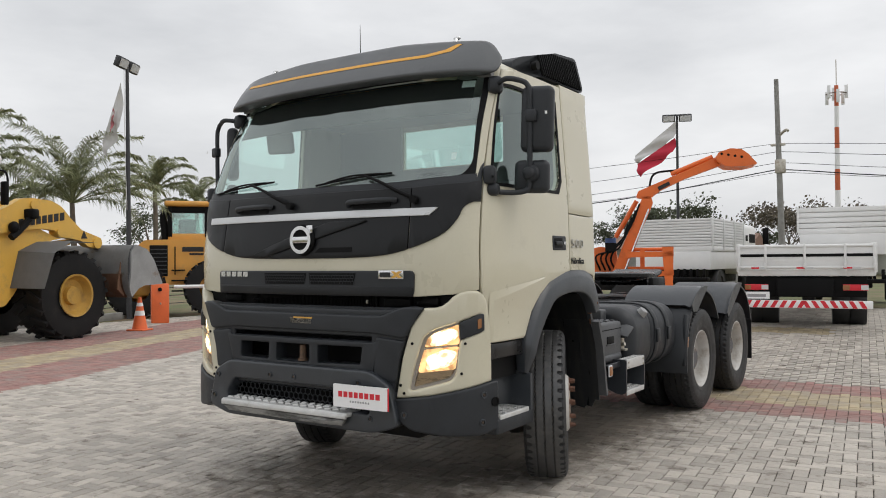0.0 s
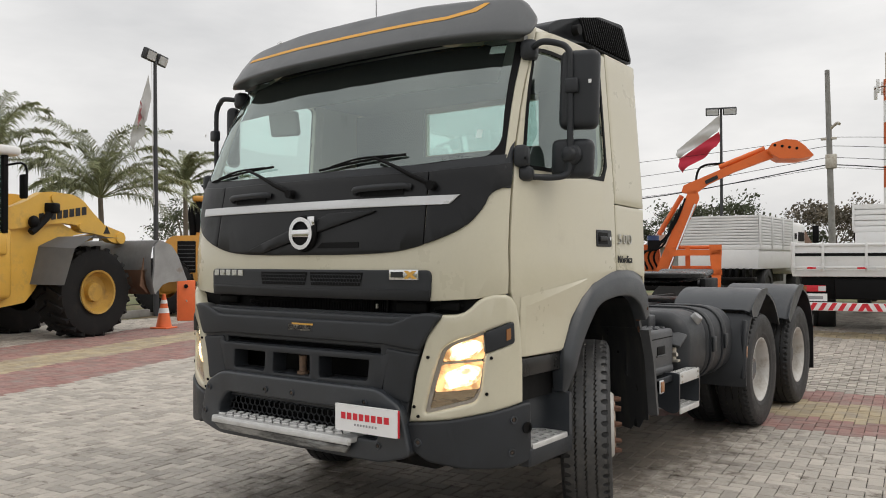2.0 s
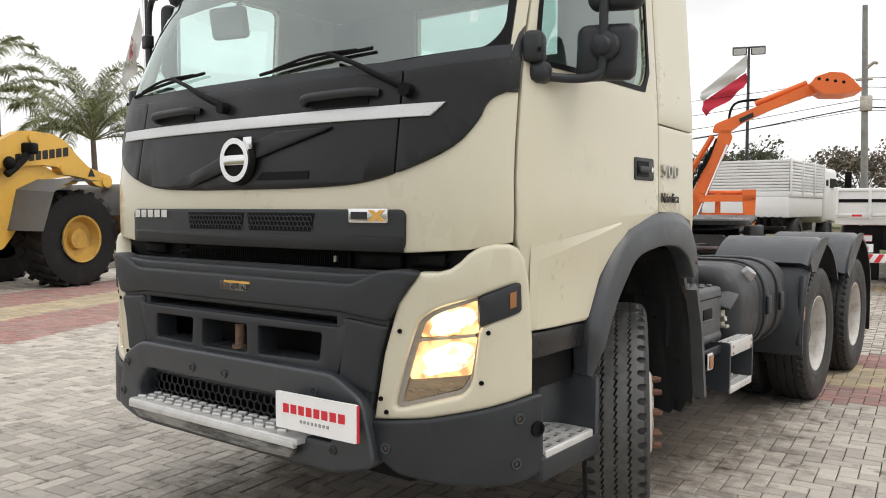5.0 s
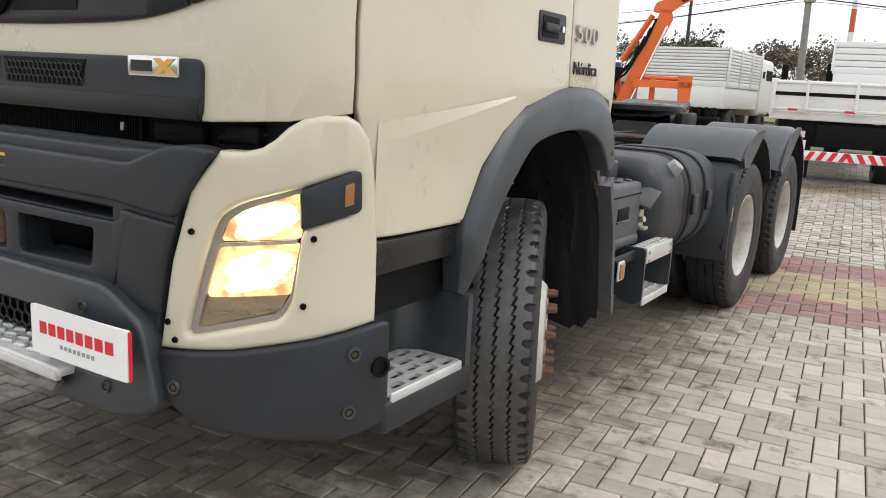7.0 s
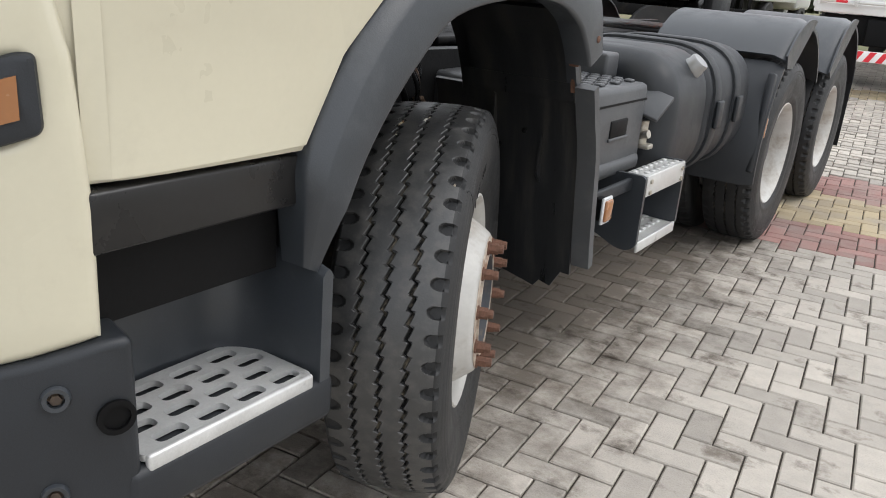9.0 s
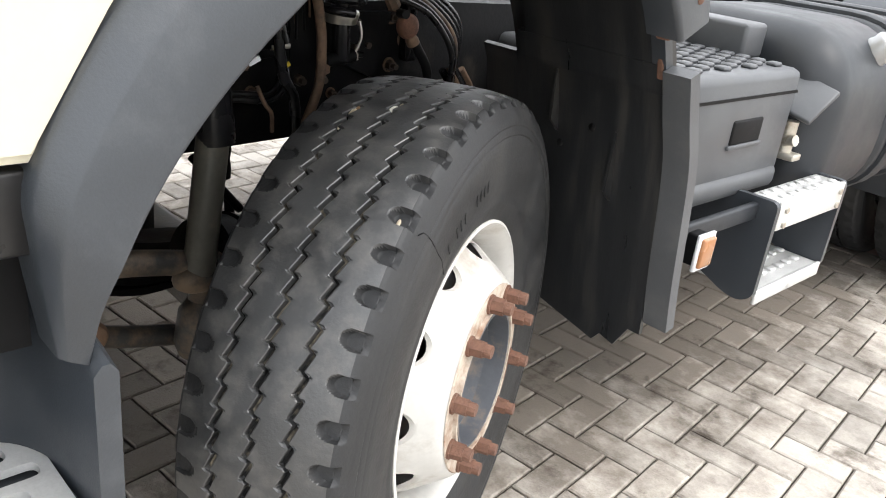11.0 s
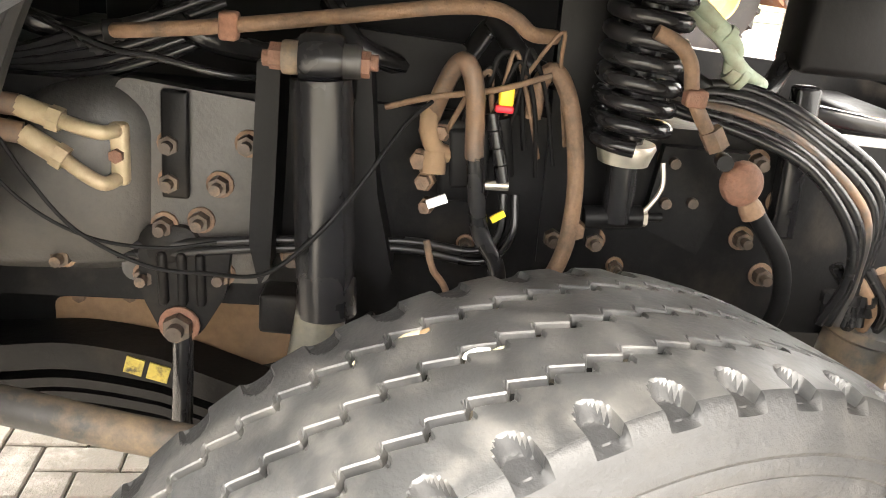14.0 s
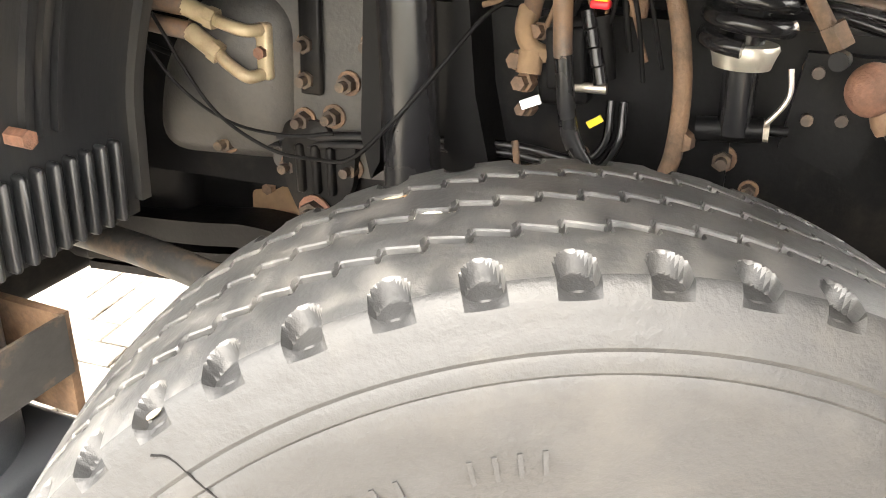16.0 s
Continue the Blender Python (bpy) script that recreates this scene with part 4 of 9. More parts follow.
sk("emblem_slot", rect(-0.075, 1.126, 0.13, 1.165, 0.008), STEEL, 0.02, 0.006, LO, 0.002, parent=bumper)
sk("emblem_slot", rect(-0.03, 1.159, 0.13, 1.168), GOLD, 0.023, 0.003, LO, parent=bumper)
# plain black slab added to close off the dark engine bay
bm = slab(B(), (XC - 1.05, -1.22, 0.5), (XC + 1.05, -1.15, 1.33))
part("front_bulkhead", bm, BLACK, truck)
bm = B()
slab(bm, (XC - 0.55, -1.24, 1.19), (XC + 0.5, -1.205, 1.3))
for k in range(84):
    slab(bm, (XC - 0.54 + k * 0.01225, -1.247, 1.2), (XC - 0.536 + k * 0.01225, -1.24, 1.295))
part("radiator_core", bm, BLACK, truck)
for u, w, z, h in ((-0.78, 0.16, 1.27, 0.05), (-0.36, 0.3, 1.285, 0.024), (0.2, 0.22, 1.288, 0.02), (0.66, 0.2, 1.262, 0.06), (0.9, 0.12, 1.275, 0.05)):
    part("bay_bracket", box(B(), (XC + u, -1.225, z), (w, 0.05, h), bev=0.01), BLACK, truck)
for u in (-0.62, 0.56, 0.78):
    part("bay_pipe", tube(B(), [(XC + u, -1.2, 1.25), (XC + u + 0.05, -1.235, 1.262), (XC + u + 0.14, -1.235, 1.268), (XC + u + 0.2, -1.2, 1.285)], 0.013, 8), BLACK, truck)
part("bay_pin", cyl(B(), (XC + 0.43, -1.25, 1.252), (XC + 0.43, -1.25, 1.275), 0.008, seg=10), STEEL, truck)

# skid frame, honeycomb and tread step
skid = sk("skid_frame", rounded([(-0.6, 0.865), (0.6, 0.865), (0.74, 0.79), (0.8, 0.55), (0.62, 0.5), (-0.62, 0.5), (-0.8, 0.55), (-0.74, 0.79)], 0.05), PLASTIC_L, 0.05, 0.1, LO, 0.014,
          label="grey plastic skid frame", holes=(rounded([(-0.55, 0.748), (0.5, 0.748), (0.6, 0.66), (0.6, 0.61), (-0.62, 0.61), (-0.62, 0.66)], 0.03),))
part("honeycomb_mesh", honeycomb(B(), LO, -0.62, 0.6, 0.62, 0.75, 0.024, -0.03, 0.0045), PLASTIC, skid)
step = part("front_step", slab(B(), (XC - 0.62, -1.5, 0.585), (XC + 0.47, -1.34, 0.612), bev=0.008), ALU, truck, "aluminium front tread step")
bm = B()
for i in range(15):
    for j in range(3):
        box(bm, (XC - 0.57 + i * 0.066 + (j % 2) * 0.02, -1.46 + j * 0.04, 0.618), (0.042, 0.02, 0.014), (0, 0, 20), bev=0.005, seg=2)
part("tread_bump", bm, ALU, step)
sk("step_lip", [(-0.62, 0.572), (0.455, 0.574), (0.455, 0.602), (-0.62, 0.602)], ALU, 0.1, 0.02, LO, 0.006, parent=step, label="worn steel step edge")
sk("under_lip", [(-0.56, 0.535), (0.2, 0.526), (0.42, 0.532), (0.45, 0.57), (-0.62, 0.57)], SCUFFED, 0.088, 0.02, LO, 0.006, parent=step)


def screw(hull, s, z, off, r=0.014, m=PLASTIC, parent=None):
    p, q = hull.at(s, z, off - 0.004), hull.at(s, z, off + 0.005)
    d = q - p
    w = part("screw", lathe(B(), [(r * 0.55, 0.003), (r * 0.6, 0.009), (r * 0.9, 0.01), (r, 0.005), (r, 0)], p, d, 16), m, parent or truck)
    if r > 0.015:
        part("screw_head", lathe(B(), [(0, 0.008), (r * 0.4, 0.008), (r * 0.45, 0.003), (r * 0.55, 0.003)], p, d, 6), BOLT_D, w)
    else:
        part("screw_head", lathe(B(), [(0, 0.006), (r * 0.55, 0.006), (r * 0.58, 0.003)], p, d, 8), BLACK, w)
    return w


for s, z, o in ((-0.21, 0.79, 0.052), (0.0, 0.79, 0.052), (-0.7, 0.76, 0.052), (0.61, 0.585, 0.052), (-0.62, 0.56, 0.052), (0.52, 0.79, 0.052), (-0.74, 0.62, 0.052)):
    screw(LO, s, z, o, 0.018, PLASTIC_L, skid)

# dealer's board in front of the bumper: plain shapes
sign = sk("dealer_board", rect(0.383, 0.652, 0.77, 0.786, 0.005), SIGN_W, 0.115, 0.012, LO, label="white dealer board with red print")
sk("board_edge", [(0.7705, 0.654), (0.775, 0.654), (0.775, 0.784), (0.7705, 0.784)], SIGN_R, 0.112, 0.008, LO, parent=sign)
for k in range(8):
    sk("print_block", rect(0.424 + k * 0.039, 0.713, 0.452 + k * 0.039, 0.746), SIGN_R, 0.117, 0.002, LO, parent=sign)
for k in range(8):
    sk("print_bar", rect(0.51 + k * 0.019, 0.684, 0.52 + k * 0.019, 0.695), GREY_PRINT, 0.117, 0.002, LO, parent=sign)


# headlight corners
def headlight_corner(sgn):
    flip = (lambda o: o) if sgn > 0 else mirrored
    hole = [(0.842, 0.757), (0.886, 0.925), (0.937, 1.075), (1.0, 1.115), (1.15, 1.16), (1.285, 1.205), (1.285, 1.105), (1.15, 1.06), (1.128, 0.875), (1.1, 0.822)]
    hole = rounded(hole, 0.03, 3)
    panel = sk("headlight_panel", flip([(0.755, 0.71), (0.8, 0.95), (0.86, 1.14), (0.94, 1.24), (1.0, 1.241), (1.045, 1.252), (1.08, 1.276), (1.11, 1.305), (1.15, 1.328), (1.2, 1.34), (1.255, 1.341), (1.29, 1.325), (1.318, 1.285), (1.336, 1.2), (1.352, 1.0), (1.352, 0.81), (1.18, 0.772), (0.97, 0.732)]),
               CREAM, 0.0, 0.07, LO, 0.018, label="cream headlight surround", holes=(flip(hole),))
    lamp = sk("headlight", flip([(0.855, 0.767), (0.945, 1.072), (1.02, 1.108), (1.142, 1.15), (1.142, 1.06), (1.118, 0.885), (1.08, 0.84)]), PLASTIC_L, -0.075, 0.02, LO, parent=truck, label="lit headlight unit")
    wide = [(1.06 + (u - 1.06) * 1.06, 0.97 + (v - 0.97) * 1.06) for u, v in hole]
    sk("bezel", flip(wide), BEZEL, -0.022, 0.04, LO, parent=lamp, holes=(flip(rounded([(0.866, 0.778), (0.952, 1.062), (1.006, 1.1), (1.15, 1.148), (1.15, 1.06), (1.122, 0.885), (1.09, 0.835)], 0.02)),))
    up_o = rounded([(0.937, 1.012), (0.956, 1.066), (1.006, 1.098), (1.15, 1.148), (1.148, 1.03)], 0.014)
    lo_o = rounded([(0.893, 0.862), (0.932, 0.998), (1.147, 1.018), (1.128, 0.885)], 0.02)
    for o in (up_o, lo_o):
        # reflector plates glow themselves, standing in for bulb light thrown back
        sk("reflector", flip(o), BULB_SOFT, -0.03, 0.02, LO, parent=lamp, label="lit reflector")
        cu, cv = sum(p[0] for p in o) / len(o) + 0.012, sum(p[1] for p in o) / len(o)
        ru, rv = 0.42 * (max(p[0] for p in o) - min(p[0] for p in o)), 0.4 * (max(p[1] for p in o) - min(p[1] for p in o))
        for name, k, off, mt in (("bright_reflector", 0.95, -0.027, BULB_MID), ("bulb", 0.68, -0.023, BULB)):
            spread = [(math.cos(a) * k * (1 + 0.1 * math.sin(3 * a + 1.2) + 0.07 * math.sin(7 * a)), math.sin(a) * k * (1 + 0.14 * math.sin(2 * a + 0.7) + 0.08 * math.sin(5 * a))) for a in (2 * math.pi * i / 36 for i in range(36))]
            sk(name, flip([(cu + ru * c + 0.25 * rv * d, cv + rv * d + 0.12 * ru * c) for c, d in spread]), mt, off, 0.004, LO, parent=lamp, label="glowing warm bulb" if name == "bulb" else "")
    sk("reflector_bar", flip([(0.935, 0.999), (1.135, 1.019), (1.135, 1.029), (0.938, 1.009)]), STEEL, -0.018, 0.01, LO, parent=lamp)
    sk("lamp_foot", flip([(0.866, 0.778), (1.09, 0.838), (1.12, 0.89), (0.895, 0.868)]), LAMP_FOOT, -0.035, 0.01, LO, parent=lamp)
    ln = sk("lens", flip([(0.852, 0.762), (0.945, 1.075), (1.004, 1.11), (1.146, 1.155), (1.146, 1.06), (1.12, 0.88), (1.083, 0.832)]), LENS, -0.008, 0.004, LO, parent=lamp, label="clear headlight lens")
    ln.visible_shadow = False
    ind = sk("side_lamp_cover", flip(rounded([(1.142, 1.156), (1.27, 1.205), (1.294, 1.206), (1.298, 1.105), (1.145, 1.055)], 0.014)), PLASTIC, 0.01, 0.06, LO, 0.01, parent=truck)
    sk("indicator_lens", flip([(1.25, 1.172), (1.272, 1.179), (1.272, 1.125), (1.25, 1.118)]), AMBER, 0.0135, 0.006, LO, parent=ind, label="amber indicator lens")
    for s, z in ((0.868, 1.035), (0.792, 0.79), (1.178, 1.035), (1.155, 0.862), (0.815, 0.745)):
        screw(LO, sgn * s, z, 0.0, 0.0085, BLACK, panel)
    corner = sk("bumper_corner", flip(rounded([(0.735, 0.706), (0.97, 0.733), (1.18, 0.773), (1.352, 0.811), (1.39, 0.812), (1.395, 0.53), (1.26, 0.5), (1.05, 0.502), (0.86, 0.53), (0.745, 0.6)], 0.03)), PLASTIC, 0.012, 0.08, LO, 0.014,
                label="dark grey bumper corner")
    sk("bumper_under", flip([(0.74, 0.57), (1.0, 0.5), (1.3, 0.495), (1.37, 0.52), (1.37, 0.55), (0.9, 0.55)]), BLACK, -0.02, 0.06, LO, parent=corner)
    for s, z in ((1.285, 0.735), (1.275, 0.578), (0.82, 0.62)):
        screw(LO, sgn * s, z, 0.013, 0.02, PLASTIC_L, corner)
    bm = lathe(B(), [(0.0, 0.0), (0.028, 0.0), (0.028, 0.006), (0.02, 0.006), (0.02, 0.001)], LO.at(sgn * 1.36, 0.69, 0.012), (sgn * 0.9, -0.3, 0), 18)
    part("tow_cover", bm, BLACK, corner)


headlight_corner(1)
headlight_corner(-1)


# entry steps below the doors
def entry(sgn):
    X = lambda x: XC + sgn * (x - XC)
    def sl(bm, x0, y0, z0, x1, y1, z1, bev=0.0):
        a, b = sorted((X(x0), X(x1)))
        return slab(bm, (a, y0, z0), (b, y1, z1), bev)
    base = part("entry_step", sl(B(), 0.9, -1.07, 0.49, 1.178, -0.615, 0.585, 0.015), PLASTIC, truck, "dark plastic entry step")
    part("step_lining", sl(B(), 0.905, -0.8, 0.6, 0.918, -0.628, 0.745), RUST_L, base, "dust-caked inner lining")
    part("step_lining", sl(B(), 0.915, -0.629, 0.665, 1.1, -0.624, 0.745), DRAG, base)
    # the moulded back and side wall, one bent sheet
    plan = curve([(0.955, -1.075, 0), (0.952, -0.95, 0), (0.952, -0.8, 0), (0.965, -0.715, 0), (1.02, -0.672, 0), (1.1, -0.66, 0), (1.178, -0.658, 0)], 6)
    bm = B()
    cols = []
    for k, p in enumerate(plan):
        d = (plan[min(k + 1, len(plan) - 1)] - plan[max(k - 1, 0)]).normalized()
        n = Vector((-d.y, d.x, 0)) * 0.028
        top = 0.86 - 0.055 * max(0, (p.x - 0.96) / 0.22)
        cols.append([bm.verts.new((X(q.x), q.y, z)) for q, z in ((p, 0.58), (p, top - 0.012), (p + n * 0.35, top), (p + n * 0.7, top), (p + n, top - 0.012), (p + n, 0.58))])
    for a, b in zip(cols, cols[1:]):
        for k in range(6):
            bm.faces.new((a[k], a[(k + 1) % 6], b[(k + 1) % 6], b[k]))
    bm.faces.new(cols[0])
    bm.faces.new(cols[-1])
    part("step_wall", bm, PLASTIC_L, base, "", 0.9)
    bm = B()
    hole_rows = [rect(y, x, y + 0.062, x + 0.03, 0.013) for x in (0.982, 1.03, 1.078, 1.126) for y in [(-1.025 + 0.085 * k + (0.025 if x in (1.03, 1.126) else 0)) for k in range(4)]]
    t = bmesh.new()
    es = []
    for o in (rect(-1.04, 0.962, -0.668, 1.172, 0.02), *hole_rows):
        vs = [t.verts.new((X(v), u, 0.602)) for u, v in o]
        es += [t.edges.new((vs[i], vs[(i + 1) % len(vs)])) for i in range(len(vs))]
    bmesh.ops.triangle_fill(t, use_beauty=True, edges=es)
    g = bmesh.ops.extrude_face_region(t, geom=t.faces[:])["geom"]
    for v in g:
        if isinstance(v, bmesh.types.BMVert):
            v.co.z -= 0.012
    part("tread", t, ALU, base, "perforated aluminium tread")
    part("tread_lip", sl(B(), 1.162, -1.036, 0.572, 1.176, -0.672, 0.603, 0.005), ALU, base)
    bm.free()
    part("sill", sl(B(), 1.02, -1.09, 0.932, 1.146, -0.69, 1.022, 0.006), SILL, truck)
    part("sill_recess", sl(B(), 0.9, -1.12, 0.8, 1.09, -0.69, 0.94), BLACK, truck)


entry(1)
entry(-1)


# wheel arch flare and mudguards
ARCH_O = [(-0.685, 0.815), (-0.7, 0.94), (-0.695, 1.03), (-0.61, 1.18), (-0.51, 1.29), (-0.38, 1.375), (-0.12, 1.44), (0.16, 1.447), (0.31, 1.41), (0.4, 1.32), (0.445, 1.175)]
ARCH_I = [(-0.655, 0.80), (-0.645, 0.89), (-0.605, 0.98), (-0.543, 1.07), (-0.45, 1.168), (-0.33, 1.256), (-0.11, 1.292), (0.09, 1.287), (0.216, 1.244), (0.28, 1.185), (0.318, 1.13)]


def flare(sgn):
    X = lambda x: XC + sgn * (x - XC)
    o = curve([(0, *p) for p in ARCH_O], 5)
    i = curve([(0, *p) for p in ARCH_I], 5)
    bm = B()
    rows = []
    for p, q in zip(o, i):
        rows.append([bm.verts.new((X(x - 0.05 * min(max((0.98 - p.z) / 0.17, 0), 1) * max(0, (x - 1.15) / 0.06)), *p.lerp(q, k)[1:])) for x, k in ((1.1, 0), (1.154, 0), (1.166, 0.012), (1.175, 0.04), (1.1945, 0.25), (1.1975, 0.285), (1.1995, 0.32), (1.2085, 0.94), (1.208, 0.975), (1.2045, 0.995), (1.198, 1.003), (1.135, 0.97))])
    for a, b in zip(rows, rows[1:]):
        for k in range(11):
            bm.faces.new((a[k], a[k + 1], b[k + 1], b[k]))
    bm.faces.new(rows[0])
    bm.faces.new(rows[-1])
    fl = part("wheel_arch_flare", bm, PLASTIC_L, truck, "weathered grey wheel arch flare", 0.9)
    part("flare_bolt", ball(B(), (X(1.204), 0.355, 1.2), 0.0095, (0.5, 1, 1), 12, 8), RUST, fl)
    # inner mudguard behind the wheel
    def sheet(line, xs, th, name, m, label="", parent=truck):
        bm = B()
        pts = curve([(0, *p) for p in line], 6)
        outer = []
        for k, p in enumerate(pts):
            d = (pts[min(k + 1, len(pts) - 1)] - pts[max(k - 1, 0)]).normalized()
            n = Vector((0, d.z, -d.y))
            outer.append([bm.verts.new((X(x), *(p + n * s)[1:])) for x, s in ((xs[0], 0), (xs[1], 0), (xs[1], th), (xs[0], th))])
        for a, b in zip(outer, outer[1:]):
            for k in range(4):
                bm.faces.new((a[k], a[(k + 1) % 4], b[(k + 1) % 4], b[k]))
        bm.faces.new(outer[0])
        bm.faces.new(outer[-1])
        return part(name, bm, m, parent, label)
    rear = [(-0.1, 1.36), (0.12, 1.35), (0.3, 1.28), (0.42, 1.15), (0.5, 0.95), (0.54, 0.7), (0.57, 0.46)]
    g = sheet(rear, (0.72, 1.125), 0.012, "front_mudguard", FLAP, "black plastic mudguard")
    sheet([(0.475, 1.02), (0.5, 0.95), (0.54, 0.7), (0.57, 0.46)], (0.62, 0.72), 0.012, "mudguard_inner", FLAP, "", g)
    sheet([(0.2, 1.33), (0.31, 1.26), (0.39, 1.17), (0.44, 1.07)], (1.1, 1.13), 0.022, "mudguard_wing", PLASTIC_L, "", g)
    part("mudguard_clip", box(B(), (X(1.125), 0.385, 1.14), (0.03, 0.014, 0.05), (35, 0, 0), bev=0.004), RUST, g)
    sheet([(0.44, 1.07), (0.475, 0.98), (0.52, 0.86), (0.56, 0.62), (0.585, 0.5)], (1.128, 1.188), 0.03, "mudguard_edge", BOX_GREY, "grey mudguard edge strip", g)
    sheet([(0.285, 1.275), (0.36, 1.205), (0.405, 1.13), (0.435, 1.055)], (0.78, 1.1), 0.012, "mudguard_liner", FLAP, "", g)
    for x, z0, z1 in ((0.835, 1.0, 0.86), (0.995, 0.9, 0.74), (0.93, 1.2, 1.08)):
        y0, y1 = (float(np.interp(-z, [-q[1] for q in rear], [q[0] for q in rear])) for z in (z0, z1))
        fin = B()
        prism(fin, [(y0 - 0.01, z0), (y1 - 0.04, z1 + 0.03), (y1 - 0.008, z1), (y1 + 0.01, z1), (y0 + 0.01, z0)], lambda u, v, d, xx=x: Vector((X(xx + d), u, v)), 0, 0.007)
        part("mudguard_fin", fin, FLAP, g)
    sheet([(0.43, 1.075), (0.45, 1.03), (0.455, 1.015)], (0.76, 1.12), 0.016, "mudguard_joint", FLAP, "", g)
    part("mudguard_strap", box(B(), (X(1.118), 0.415, 1.09), (0.016, 0.014, 0.1), (18, 0, 0), bev=0.004), RUST, g)
    for x, z in ((0.95, 0.9), (0.93, 0.72), (1.06, 0.66), (0.86, 0.84)):
        part("mudguard_rivet", ball(B(), (X(x), 0.42 + (1.15 - z) * 0.29 - 0.014 * (z > 0.8), z), 0.009, (1, 0.5, 1), 10, 6), BLACK, g)
    bm = B()
    put = lambda u, v, d: Vector((X(u), 0.56 + d + (0.46 - v) * 0.08, v))
    prism(bm, [(0.78, 0.5), (0.8, 0.43), (1.0, 0.385), (1.02, 0.41), (1.06, 0.4), (1.1, 0.47), (1.1, 0.53), (0.78, 0.53)], put, 0, 0.008)
    part("mudguard_tail", bm, FLAP, g)
    # ribbed flap ahead of the wheel
    f = sheet([(-0.5, 1.3), (-0.585, 1.15), (-0.635, 1.0), (-0.645, 0.9), (-0.648, 0.81)], (0.745, 1.14), 0.012, "front_flap", FLAP, "black ribbed inner flap")
    for k in range(10):
        part("flap_rib", box(B(), (X(0.785 + 0.024 * k), -0.64, 0.868), (0.012, 0.02, 0.11), (-2, 0, 0), bev=0.006), FLAP, f)
    for x in (0.862, 0.884, 0.906):
        sheet([(-0.53, 1.24), (-0.585, 1.13), (-0.62, 1.02), (-0.632, 0.955)], (x, x + 0.009), 0.014, "flap_rib", FLAP, "", f)
    sheet([(-0.5, 1.3), (-0.572, 1.15), (-0.622, 1.0), (-0.632, 0.9), (-0.635, 0.83)], (0.735, 0.752), 0.02, "flap_border", FLAP, "", f)
    part("flap_bolt", cyl(B(), (X(0.927), -0.64, 0.965), (X(0.927), -0.612, 0.965), 0.011, seg=6), RUST, f)


flare(1)
flare(-1)

# ---- wheels ----
R_T = 0.5106
K = R_T / 0.542


